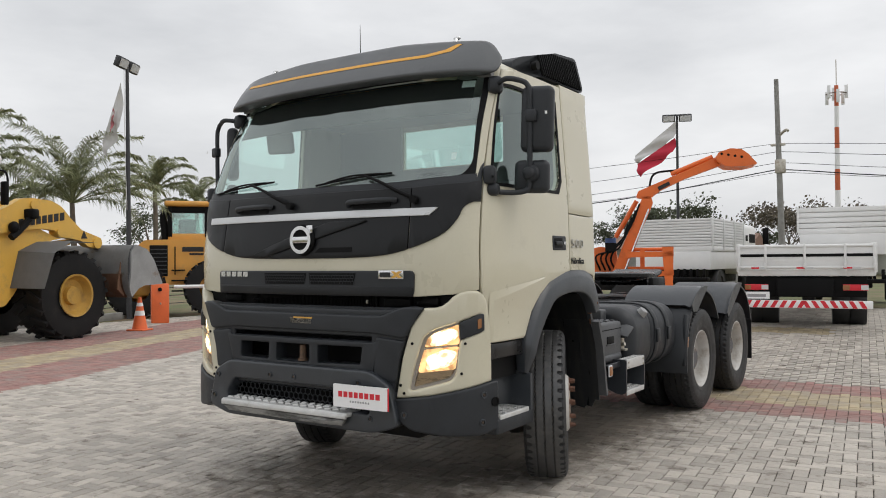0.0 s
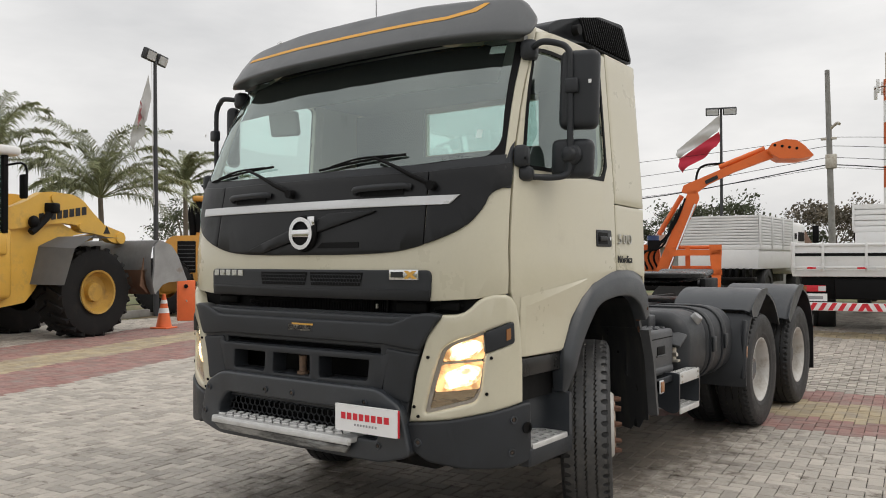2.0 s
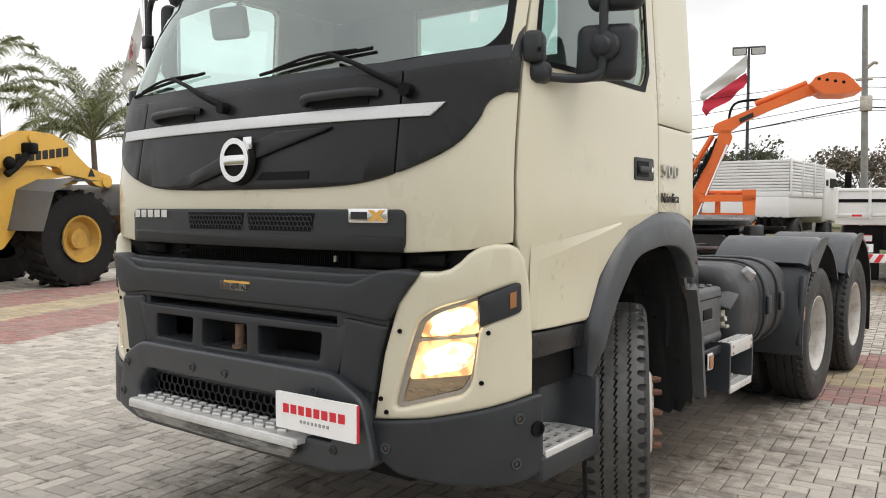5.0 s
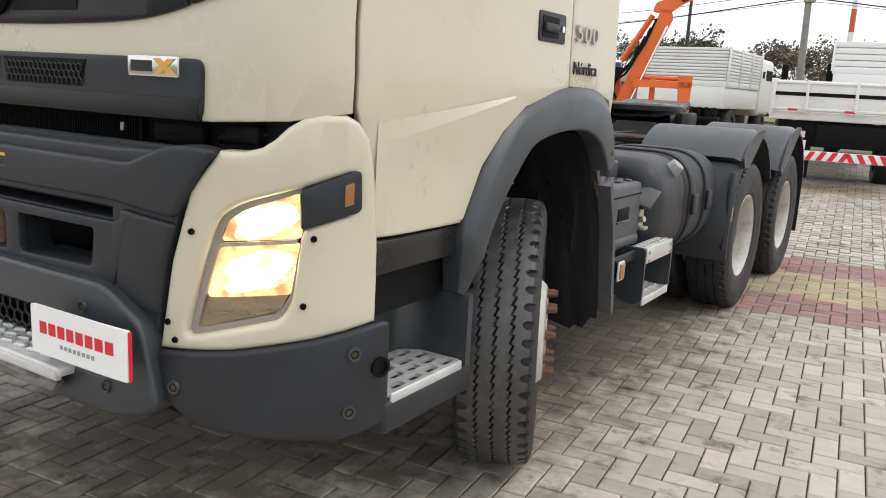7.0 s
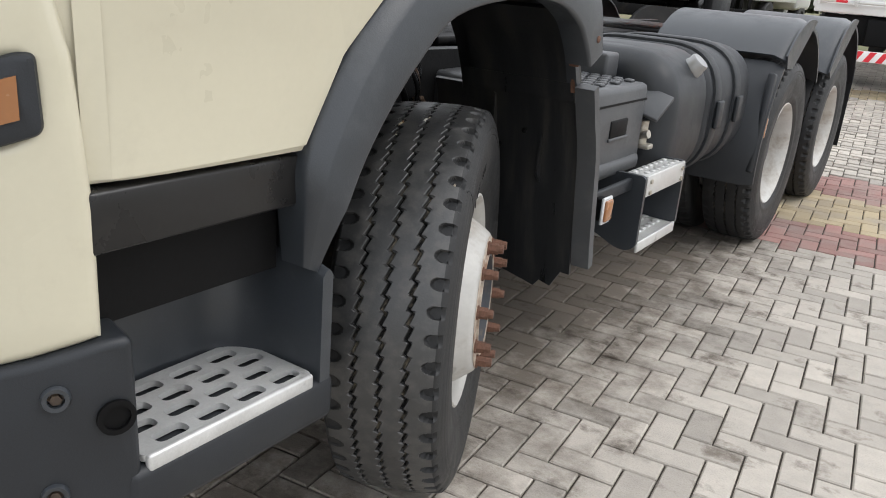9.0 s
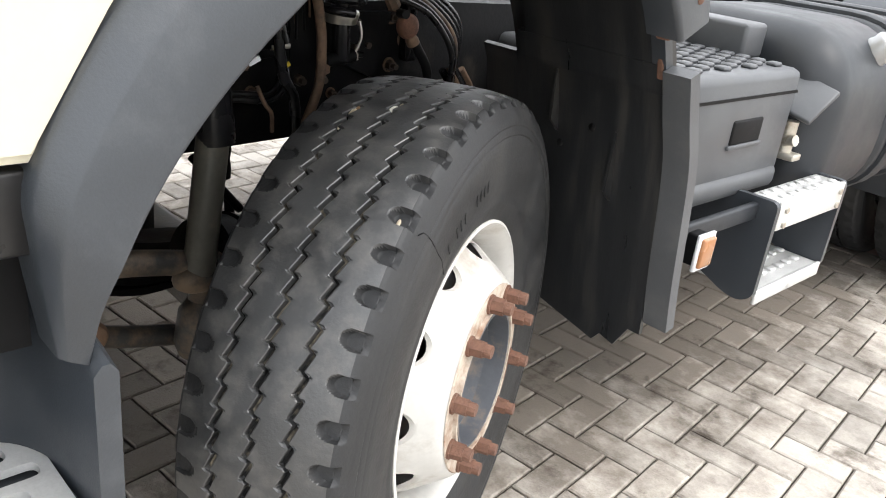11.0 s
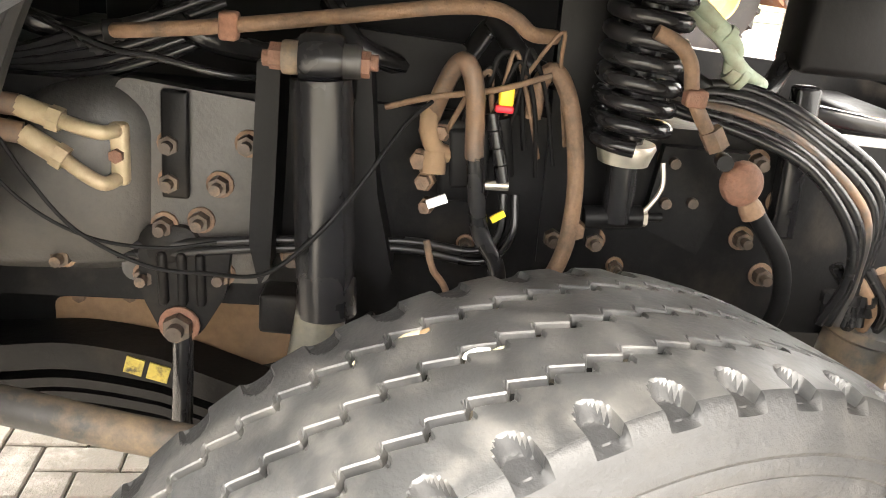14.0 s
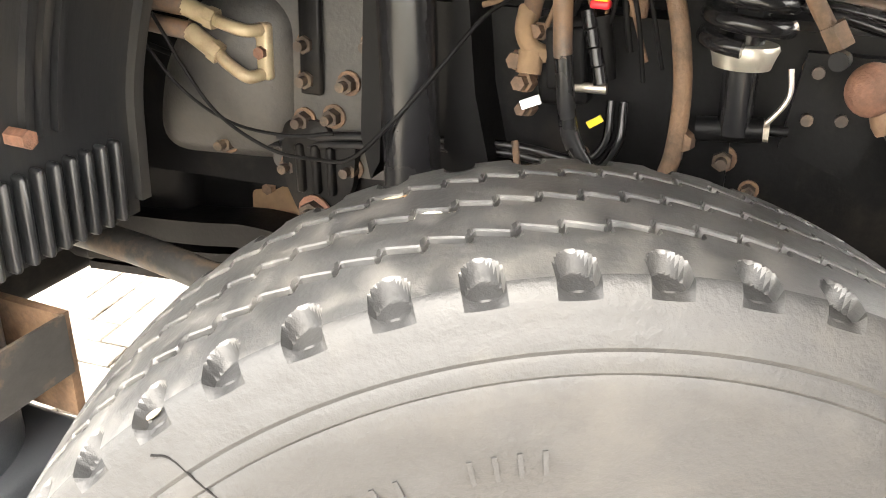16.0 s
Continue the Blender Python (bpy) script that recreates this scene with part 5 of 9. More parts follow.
def tyre_mesh(na, nw):
    """The tyre with zigzag grooves and half-moon shoulder notches, axis along z, outer side up."""
    bm = B()
    grooves = (-0.0595, 0.0, 0.0602)
    jogs = (1.43, 0.85, 0.0)
    ws = [g + o for g in grooves for o in (-0.0165, -0.0125, -0.009, -0.0062, -0.0046, -0.0034, 0.0, 0.0034, 0.0046, 0.0062, 0.009, 0.0125, 0.0165)]
    ws += [w for w in (-0.124 + 0.248 * k / nw for k in range(nw + 1)) if min(abs(w - g) for g in grooves) > 0.018]
    if na > 1000:
        ws += [0.0868 + 0.0017 * k for k in range(22)]
    ws.sort()
    grid, deep = [], []
    for i in range(na):
        a = 2 * math.pi * i / na
        row, low = [], []
        deg = 360 * i / na
        zigs, phs = [], []
        for j in jogs:
            ph = ((deg - j) / 3.6 + 0.88) % 1
            phs.append(ph)
            zigs.append(1 - 2 * ph / 0.78 if ph < 0.78 else -1 + 2 * (ph - 0.78) / 0.22)
        nt = abs(((deg + 1.37) / (360 / 53) + 0.5) % 1 - 0.5) / 0.23
        arc = math.sqrt(max(0, 1 - nt * nt))
        for w in ws:
            r = 0.542 - 0.009 * (abs(w) / 0.124) ** 3
            k = min(range(3), key=lambda n: abs(w - grooves[n]))
            d = abs(w - grooves[k])
            cut = 0.0105 if d < 0.004 else 0.0012 if d < 0.0055 else 0.0
            if 0.004 < d < 0.0095 and abs(phs[k] - 0.88) < 0.05:
                cut = 0.003
            low.append(1 if d < 0.004 else 0)
            e = (abs(w) - (0.094 if w > 0 else 0.09)) / 0.022
            if nt < 1 and e > 1 - arc:
                low[-1] = 2
                cut = (0.0145 if w > 0 else 0.006) * min(1, (e - 1 + arc) * 3.4) * (1 - 0.2 * max(0, w - 0.105) / 0.02 if w > 0 else 1)
            row.append(((r - cut), w + zigs[k] * 0.0056 * max(0, min(1, (0.024 - d) / 0.014))))
        for sg, at in ((1, len(row)), (-1, 0)):
            k = (0.0115 if sg > 0 else 0.005) * arc
            extra = [(0.5315 - k, sg * (0.1275 - k * 0.2)), (0.527 - k * 0.6, sg * (0.1315 - k * 0.2)), (0.5205 - k * 0.1, sg * 0.1355), (0.51, sg * 0.1405)]
            row = row + extra if sg > 0 else extra[::-1] + row
        low = [0] * 4 + low + [0] * 4
        grid.append([bm.verts.new((r * math.cos(a), r * math.sin(a), w)) for r, w in row])
        deep.append(low)
    for i in range(na):
        a, b = grid[i], grid[(i + 1) % na]
        for k in range(len(a) - 1):
            f = bm.faces.new((a[k], b[k], b[k + 1], a[k + 1]))
            f.material_index = 1 if deep[i][k] == 1 == deep[i][k + 1] else 0 if deep[i][k] == 2 or not 3 < k < len(a) - 5 else 2
    side = [(0.51, 0.1405), (0.506, 0.1415), (0.503, 0.1435), (0.49, 0.147), (0.486, 0.1455), (0.482, 0.148), (0.472, 0.149), (0.469, 0.147), (0.465, 0.149), (0.45, 0.1495), (0.41, 0.149), (0.37, 0.142), (0.352, 0.138), (0.345, 0.139), (0.335, 0.136), (0.31, 0.127), (0.296, 0.118)]
    for sg in (1, -1):
        rings = [[row[-1 if sg > 0 else 0] for row in grid]]
        for r, h in side[1:]:
            rings.append([bm.verts.new((r * math.cos(2 * math.pi * i / na), r * math.sin(2 * math.pi * i / na), sg * h)) for i in range(na)])
        for a, b in zip(rings, rings[1:]):
            for i in range(na):
                bm.faces.new((a[i], a[(i + 1) % na], b[(i + 1) % na], b[i]))
    return bm


def rim_mesh(front):
    bm = B()
    lip = [(0.272, -0.12), (0.27, 0.02), (0.268, 0.05), (0.282, 0.09), (0.29, 0.108), (0.298, 0.112), (0.304, 0.118), (0.304, 0.126), (0.298, 0.128), (0.292, 0.121), (0.284, 0.114)]
    lathe(bm, lip + [(0.276, 0.098), (0.262, 0.065), (0.262, 0.0)], (0, 0, 0), (0, 0, 1), 96)
    if front:
        prof = [(0.264, 0.045), (0.258, 0.068), (0.25, 0.085), (0.235, 0.107), (0.22, 0.13), (0.205, 0.152), (0.196, 0.163), (0.186, 0.168), (0.145, 0.168), (0.14, 0.16), (0.138, 0.12)]
        hole = [(0.5 + 0.25 * math.cos(t), 0.249 - 0.027 * math.sin(t)) for t in (math.pi * k / 14 for k in range(15))]
    else:
        prof = [(0.264, 0.02), (0.25, -0.01), (0.225, -0.03), (0.19, -0.035), (0.15, -0.03), (0.131, -0.02), (0.13, 0.01)]
        hole = [(0.5 + 0.2 * math.cos(t), 0.227 + 0.022 * math.sin(t)) for t in (2 * math.pi * k / 20 for k in range(20))]
    count = 10
    t = bmesh.new()
    es = []
    for o in ([(0, prof[-1][0]), (1, prof[-1][0]), (1, prof[0][0]), (0, prof[0][0])], hole):
        vs = [t.verts.new((u * 0.1, v, 0)) for u, v in o]
        es += [t.edges.new((vs[i], vs[(i + 1) % len(vs)])) for i in range(len(vs))]
    bmesh.ops.triangle_fill(t, use_beauty=True, edges=es)
    for r, h in prof[1:-1]:
        bmesh.ops.bisect_plane(t, geom=t.verts[:] + t.edges[:] + t.faces[:], plane_co=(0, r, 0), plane_no=(0, 1, 0), dist=1e-6)
    for k in range(1, 10):
        bmesh.ops.bisect_plane(t, geom=t.verts[:] + t.edges[:] + t.faces[:], plane_co=(k * 0.01, 0, 0), plane_no=(1, 0, 0), dist=1e-6)
    rs, hs = [r for r, h in prof[::-1]], [h for r, h in prof[::-1]]
    hole_edges = [e for e in t.edges if e.is_boundary and all(0.001 < v.co.x < 0.099 and prof[-1][0] + 0.001 < v.co.y < prof[0][0] - 0.001 for v in e.verts)]
    for g in bmesh.ops.extrude_edge_only(t, edges=hole_edges)["geom"]:
        if isinstance(g, bmesh.types.BMVert):
            g.co.z = -0.012
    for j in range(count):
        at = {}
        for v in t.verts:
            a = 2 * math.pi * (j + v.co.x * 10 + (0.5 if front else 0)) / count
            at[v] = bm.verts.new((v.co.y * math.cos(a), v.co.y * math.sin(a), float(np.interp(v.co.y, rs, hs)) + v.co.z))
        for f in t.faces:
            bm.faces.new([at[v] for v in f.verts])
    t.free()
    bmesh.ops.remove_doubles(bm, verts=bm.verts, dist=1e-5)
    if not front:
        lathe(bm, [(0.13, 0.01), (0.12, 0.02), (0.0, 0.02)], (0, 0, 0), (0, 0, 1), 48)
    return bm


def wheel_parts(parent, tyre_me, front, at, axis, flip_inner=True):
    m = Matrix.Translation(at) @ turned(axis)
    out = []
    def place(name, me, mt, label="", local=Matrix()):
        ob = new(name, me)
        if not me.materials:
            me.materials.append(mt)
        ob.parent = parent
        ob.matrix_parent_inverse = Matrix.Translation(parent.location).inverted()
        ob.matrix_basis = m @ local
        if label:
            tagged(ob, label)
        return ob
    place("tyre", tyre_me, RUBBER, "worn black truck tyre")
    if len(tyre_me.materials) < 2:
        tyre_me.materials.append(GROOVE)
        tyre_me.materials.append(TREAD if tyre_me.name == "tyre_near" else RUBBER)
    place("rim", MESH["rim_front" if front else "rim_rear"], WHITE_RIM, "white painted steel rim")
    place("hub", MESH["hub_front" if front else "hub_rear"], HUB)
    if front:
        place("rim_flange", MESH["flange"], RIM_RUST, "rust-stained bolt flange")
    for k in range(10):
        a = 36 * k + 24
        base = 0.168 if front else -0.03
        place("wheel_nut", MESH["nut"], RUST, "rusty wheel nut" if k == 0 else "", pose(0, 0, 0, 0, 0, a) @ pose(0.168 * K, 0, base * K) @ Matrix.Scale(0.9, 4))


def keep(bm, name, angle=0.6):
    finish(bm, angle)
    me = bpy.data.meshes.new(name)
    bm.to_mesh(me)
    bm.free()
    me.transform(Matrix.Scale(K, 4))
    return me


nut = B()
lathe(nut, [(0.0, 0.05), (0.013, 0.05), (0.014, 0.047), (0.014, 0.032)], (0, 0, 0), (0, 0, 1), 12)
bmesh.ops.create_cone(nut, cap_ends=True, segments=6, radius1=0.0185, radius2=0.0175, depth=0.028, matrix=Matrix.Translation((0, 0, 0.02)))
lathe(nut, [(0.0, 0.0), (0.0215, 0.0), (0.0215, 0.007), (0.016, 0.008)], (0, 0, 0), (0, 0, 1), 14)
hubf = B()
lathe(hubf, [(0.139, 0.1), (0.132, 0.13), (0.118, 0.135), (0.112, 0.1), (0.085, 0.09), (0.08, 0.11), (0.06, 0.118), (0, 0.118)], (0, 0, 0), (0, 0, 1), 40)
lathe(hubf, [(0.141, 0.168), (0.138, 0.174), (0.133, 0.174), (0.131, 0.12)], (0, 0, 0), (0, 0, 1), 48)
lathe(hubf, [(0.2, -0.1), (0.2, 0.04), (0.12, 0.05)], (0, 0, 0), (0, 0, 1), 32)
flange = B()
lathe(flange, [(0.189, 0.1678), (0.187, 0.1698), (0.153, 0.1698), (0.151, 0.176), (0.1445, 0.176), (0.1425, 0.15)], (0, 0, 0), (0, 0, 1), 64)
hubr = B()
lathe(hubr, [(0.122, 0.0), (0.12, 0.04), (0.1, 0.055), (0.0, 0.055)], (0, 0, 0), (0, 0, 1), 36)
MESH = {"tyre_near": keep(tyre_mesh(1536, 62), "tyre_near", 0.5), "tyre_far": keep(tyre_mesh(288, 40), "tyre_far", 0.5), "rim_front": keep(rim_mesh(True), "rim_front"), "rim_rear": keep(rim_mesh(False), "rim_rear"),
        "nut": keep(nut, "nut", 0.4), "flange": keep(flange, "flange"), "hub_front": keep(hubf, "hub_front"), "hub_rear": keep(hubr, "hub_rear")}

STEER, CAMBER = 24.4, 1.1
steer_axis = Vector((math.cos(radians(STEER)) * math.cos(radians(CAMBER)), math.sin(radians(STEER)) * math.cos(radians(CAMBER)), math.sin(radians(CAMBER))))
along = Vector((-math.sin(radians(STEER)), math.cos(radians(STEER)), 0))
wheel_up = steer_axis.cross(along)


def wheel(at, axis, near, front):
    e = new("wheel")
    e.location = at
    e.parent = truck
    e.matrix_parent_inverse = Matrix.Translation(truck.location).inverted()
    wheel_parts(e, MESH["tyre_near" if near else "tyre_far"], front, at, axis)
    return e


FW = Vector((0.967, -0.0096, R_T - 0.001))
front_wheel = wheel(FW, steer_axis, True, True)
# grit caught in the grooves: place round the tyre, place across it, length, material
for deg, across, size, mt in ((103.9, -0.003, 0.0085, STONE), (102.0, 0.004, 0.006, SIGN_C), (101.0, 0.006, 0.0065, RUST_L), (77.5, 0.061, 0.0075, RUST_L), (107.6, -0.056, 0.008, SIGN_C), (105.9, -0.054, 0.006, TAN), (112.3, -0.055, 0.0055, SIGN_C), (128.6, 0.104, 0.005, SIGN_C)):
    a = radians(deg)
    p = FW + steer_axis * across + (along * math.cos(a) + wheel_up * math.sin(a)) * (0.5365 * K if across < 0.1 else 0.525 * K)
    m = Matrix((wheel_up.cross(along).cross(along * math.cos(a) + wheel_up * math.sin(a)) * -1, steer_axis, along * math.cos(a) + wheel_up * math.sin(a))).transposed().to_4x4()
    bm = B()
    bmesh.ops.create_icosphere(bm, subdivisions=2, radius=size, matrix=Matrix.Translation(p) @ m @ Matrix.Diagonal((1.5, 0.62, 0.42, 1)))
    part("stone_chip", bm, mt, front_wheel, "small stone stuck in the tread", 0.3)
# worn raised marks on the sidewall and one hairline seam
def on_side(deg, r, h, size, name, mt, skew=0.0):
    a = radians(deg)
    out = along * math.cos(a) + wheel_up * math.sin(a)
    tang = steer_axis.cross(out)
    if skew:
        out, tang = out * math.cos(skew) + tang * math.sin(skew), tang * math.cos(skew) - out * math.sin(skew)
    base = along * math.cos(a) + wheel_up * math.sin(a)
    p = FW + steer_axis * h + base * r
    m = Matrix((tang, out, steer_axis)).transposed().to_4x4()
    bm = B()
    bmesh.ops.create_cube(bm, size=1, matrix=Matrix.Translation(p) @ m @ Matrix.Diagonal((*size, 1)))
    part(name, bm, mt, front_wheel)
for k in range(11):
    if k not in (4, 5, 9):
        on_side(97 + 2.5 * k, 0.378, 0.1406, (0.0035, 0.02, 0.0016), "sidewall_mark", RUBBER)
seam = []
for deg, r in ((129.0, 0.482), (127.8, 0.474), (127.3, 0.455), (127.1, 0.44), (126.6, 0.41), (125.9, 0.385), (124.9, 0.35), (124.0, 0.322)):
    a = radians(deg)
    h = float(np.interp(r / K, (0.335, 0.37, 0.41, 0.45, 0.465, 0.482, 0.49, 0.503, 0.51), (0.136, 0.142, 0.149, 0.1495, 0.149, 0.148, 0.147, 0.1435, 0.1405))) * K
    seam.append(FW + steer_axis * (h - 0.0002) + (along * math.cos(a) + wheel_up * math.sin(a)) * r)
part("sidewall_crack", tube(B(), seam, 0.0009, 6, 4), BLACK, front_wheel)
wheel(Vector((XC - 1.035, -0.012, R_T - 0.001)), -steer_axis, False, True)
for y in (3.13, 4.55):
    for sgn in (1, -1):
        wheel(Vector((XC + sgn * 1.12, y, R_T)), Vector((sgn, 0, 0)), False, False)
        wheel(Vector((XC + sgn * 0.78, y, R_T)), Vector((-sgn, 0, 0)), False, False)


# ---- frame rails and axles ----
def xr(y):
    return 0.545 - 0.09 * min(max(y, -1.2), 1.0)


def rail(sgn):
    bm = B()
    ys = [-1.1, -0.6, -0.2, 0.3, 1.0, 3.0, 5.6]
    rows = []
    for y in ys:
        x = xr(y)
        X = lambda v: XC + sgn * (v - XC)
        zb, zt = (0.815, 1.09) if y < 0.8 else (0.8, 1.07)
        rows.append([bm.verts.new((X(px), y, pz)) for px, pz in ((x - 0.075, zb), (x, zb), (x, zt), (x - 0.075, zt))])
    for a, b in zip(rows, rows[1:]):
        for k in range(4):
            bm.faces.new((a[k], a[(k + 1) % 4], b[(k + 1) % 4], b[k]))
    bm.faces.new(rows[0])
    bm.faces.new(rows[-1])
    bmesh.ops.bevel(bm, geom=[e for e in bm.edges if e.calc_face_angle(0) > 1], offset=0.008, segments=2, affect="EDGES")
    return part("frame_rail", bm, FRAME, truck, "dusty black frame rail")


rail_l = rail(1)
rail(-1)
for y in (-0.95, 0.85, 2.3, 3.85, 5.4):
    part("cross_member", slab(B(), (XC - 0.5, y - 0.06, 0.82), (XC + 0.5, y + 0.06, 1.02), bev=0.01), FRAME, truck)
bm = B()
for sgn in (1, -1):
    cyl(bm, (XC + sgn * 0.62, -0.04, 0.5), (XC + sgn * 0.95, -0.04, 0.5), 0.06)
for sgn in (1, -1):
    box(bm, (XC + sgn * 0.6, -0.04, 0.47), (0.34, 0.14, 0.14), (0, sgn * -12, 0), bev=0.02)
box(bm, (XC, -0.04, 0.37), (1.0, 0.13, 0.14), bev=0.03)
part("front_axle", bm, FRAME_L, truck)
for y in (3.13, 4.55):
    bm = cyl(B(), (XC - 0.9, y, 0.54), (XC + 0.9, y, 0.54), 0.1)
    ball(bm, (XC, y, 0.54), 0.27)
    part("drive_axle", bm, FRAME, truck)
# black here stands in for the shade deep inside the bay
bm = box(B(), (XC + 0.02, -0.24, 1.08), (0.72, 0.86, 0.5), bev=0.06)
part("engine_block", bm, BLACK, truck)
# dark filler boxes added to hide bright paving behind the frame
part("engine_sump", box(B(), (0.1, -0.46, 0.66), (0.36, 0.6, 0.34), bev=0.05), FRAME, truck)
part("front_crossbeam", box(B(), (XC, -0.86, 0.66), (1.0, 0.5, 0.3), bev=0.04), FRAME, truck)
# unseen blocks added to keep light from leaking under the truck
part("underrun_beam", box(B(), (XC, -1.2, 0.52), (1.7, 0.16, 0.12), bev=0.03), FRAME, truck, "black beam added unseen to block light under the bumper")
part("radiator_duct", slab(B(), (XC - 0.55, -1.12, 0.52), (XC + 0.55, -0.8, 1.0), bev=0.03), BLACK, truck)
part("step_box", box(B(), (XC - 0.82, -0.9, 0.6), (0.34, 0.34, 0.26), bev=0.03), BLACK, truck)
part("exhaust_box", box(B(), (XC - 0.78, 1.6, 0.72), (0.6, 1.2, 0.66), bev=0.06), FRAME, truck, "dark box added unseen to block light from the far side")
part("gearbox", box(B(), (XC, 1.2, 0.72), (0.5, 1.4, 0.36), bev=0.08), FRAME, truck)
part("cab_underside", slab(B(), (XC - 1.1, -0.75, 1.345), (XC + 1.1, 0.42, 1.375)), BLACK, truck)


# ---- left-hand details inside the wheel arch ----
def bolt(x, y, z, r=0.013, m=RUST_L, stud=True):
    bm = lathe(B(), [(0, 0), (r * 1.35, 0), (r * 1.35, 0.004), (r, 0.005)], (x, y, z), (1, 0, 0), 14)
    bmesh.ops.create_cone(bm, cap_ends=True, segments=6, radius1=r, radius2=r * 0.96, depth=0.013, matrix=Matrix.Translation((x + 0.011, y, z)) @ turned((1, 0, 0)))
    if stud:
        cyl(bm, (x + 0.015, y, z), (x + 0.03, y, z), r * 0.55, seg=10)
    for f in bm.faces:
        if f.calc_center_median().x > x + 0.0065:
            f.material_index = 1
    ob = part("bolt", bm, m, rail_l)
    ob.data.materials.append(BOLT_D)
    return ob


def dome(bm, outline, put, edge, bulge, rings=7):
    """A convex casting: the outline's edge wall, then rings that rise towards the middle."""
    n = len(outline)
    cu, cv = sum(p[0] for p in outline) / n, sum(p[1] for p in outline) / n
    rows = [[bm.verts.new(put(u, v, 0)) for u, v in outline]]
    for k in range(rings):
        s = 1 - 0.9 * k / (rings - 1)
        rows.append([bm.verts.new(put(cu + (u - cu) * s, cv + (v - cv) * s, edge + bulge * math.sin(math.pi / 2 * (1 - s) ** 0.6))) for u, v in outline])
    for a, b in zip(rows, rows[1:]):
        for i in range(n):
            bm.faces.new((a[i], a[(i + 1) % n], b[(i + 1) % n], b[i]))
    bm.faces.new(rows[-1])
    return bm


part("steering_housing", dome(B(), rounded([(-0.72, 0.85), (-0.49, 0.86), (-0.485, 1.06), (-0.53, 1.1), (-0.62, 1.08), (-0.69, 0.99)], 0.06, 8), lambda u, v, d: Vector((xr(u) - 0.01 + d, u, v)), 0.012, 0.045), CAST, truck, "dark convex steering gear housing", 1.0)
shield = B()
prism(shield, rounded([(-0.53, 0.845), (-0.35, 0.85), (-0.35, 1.08), (-0.53, 1.1)], 0.02, 6), lambda u, v, d: Vector((xr(u) - 0.01 + d, u, v)), 0, 0.02)
part("steering_bracket", shield, CAST, truck, "dusty dark cast bracket")
lug = part("bracket_lug", dome(B(), rounded([(-0.495, 0.868), (-0.455, 0.868), (-0.43, 0.9), (-0.445, 0.925), (-0.5, 0.925), (-0.51, 0.89)], 0.02, 5), lambda u, v, d: Vector((xr(u) + 0.012 + d, u, v)), 0.01, 0.008, 4), FRAME, truck, "black two-bolt lug", 1.0)
part("bracket_strip", box(B(), (xr(-0.46) + 0.016, -0.462, 1.025), (0.012, 0.032, 0.13), bev=0.004), FRAME, truck)
for y, z in ((-0.468, 1.026), (-0.468, 0.98), (-0.379, 1.032), (-0.412, 0.979), (-0.434, 0.932), (-0.477, 0.923), (-0.596, 0.877), (-0.5, 0.856), (-0.409, 0.862), (-0.322, 0.893), (-0.234, 0.905)):
    bolt(xr(y) + 0.01, y, z, 0.0125)
for y, z in ((0.006, 0.936), (0.062, 0.935), (0.098, 0.9), (0.143, 0.998), (0.178, 1.001), (0.144, 1.051), (0.265, 0.95), (0.306, 0.899), (0.304, 1.005), (0.261, 1.056), (-0.106, 0.919)):
    bolt(xr(y), y, z, 0.0125 if y > 0 and z != 0.9 else 0.009)
bolt(xr(-0.45) + 0.03, -0.456, 0.797, 0.019, RUST)
part("upper_plate", prism(B(), rounded([(-0.32, 1.085), (-0.13, 1.085), (-0.13, 1.168), (-0.3, 1.175)], 0.012), on_x(0.53), 0, 0.02), BLACK, truck)
hang = B()
prism(hang, rounded([(-0.505, 0.9), (-0.395, 0.912), (-0.4, 0.84), (-0.43, 0.785), (-0.455, 0.765), (-0.478, 0.782), (-0.502, 0.835)], 0.014), lambda u, v, d: Vector((xr(u) + 0.012 + d, u, v)), 0, 0.016)
hanger = part("spring_hanger", hang, FRAME, truck, "cast spring hanger")
for u in (-0.475, -0.452, -0.43):
    part("hanger_rib", box(B(), (xr(u) + 0.03, u, 0.86), (0.016, 0.011, 0.07), (2, 0, 0), bev=0.004), FRAME, hanger)
part("hanger_rod", cyl(B(), (0.615, -0.452, 0.79), (0.61, -0.458, 0.53), 0.0135), SATIN, hanger)

# shock absorber
sh = part("shock_absorber", cyl(B(), (0.705, -0.284, 1.138), (0.715, -0.264, 0.88), 0.033, seg=28), SATIN, truck, "black shock absorber")
part("shock_lower_tube", cyl(B(), (0.713, -0.268, 0.9), (0.72, -0.3, 0.645), 0.0285, seg=24), OLIVE, sh)
bm = lathe(B(), [(0.0, -0.022), (0.024, -0.022), (0.0265, -0.017), (0.0265, 0.017), (0.024, 0.022), (0.0, 0.022)], (0.7, -0.285, 1.156), (0, 1, 0.03), 24)
part("shock_eye", bm, SATIN, sh)
bm = cyl(B(), (0.7, -0.345, 1.152), (0.7, -0.228, 1.158), 0.0085, seg=10)
for y in (-0.33, -0.242):
    cyl(bm, (0.7, y - 0.008, 1.155), (0.7, y + 0.006, 1.155), 0.0138, seg=6)
part("shock_bolt", bm, RUST, sh)
part("shock_sleeve", lathe(B(), [(0.0, -0.04), (0.0165, -0.04), (0.0175, -0.037), (0.0175, 0.037), (0.0165, 0.04), (0, 0.04)], (0.7, -0.285, 1.156), (0, 1, 0.03), 20), DRAG, sh)
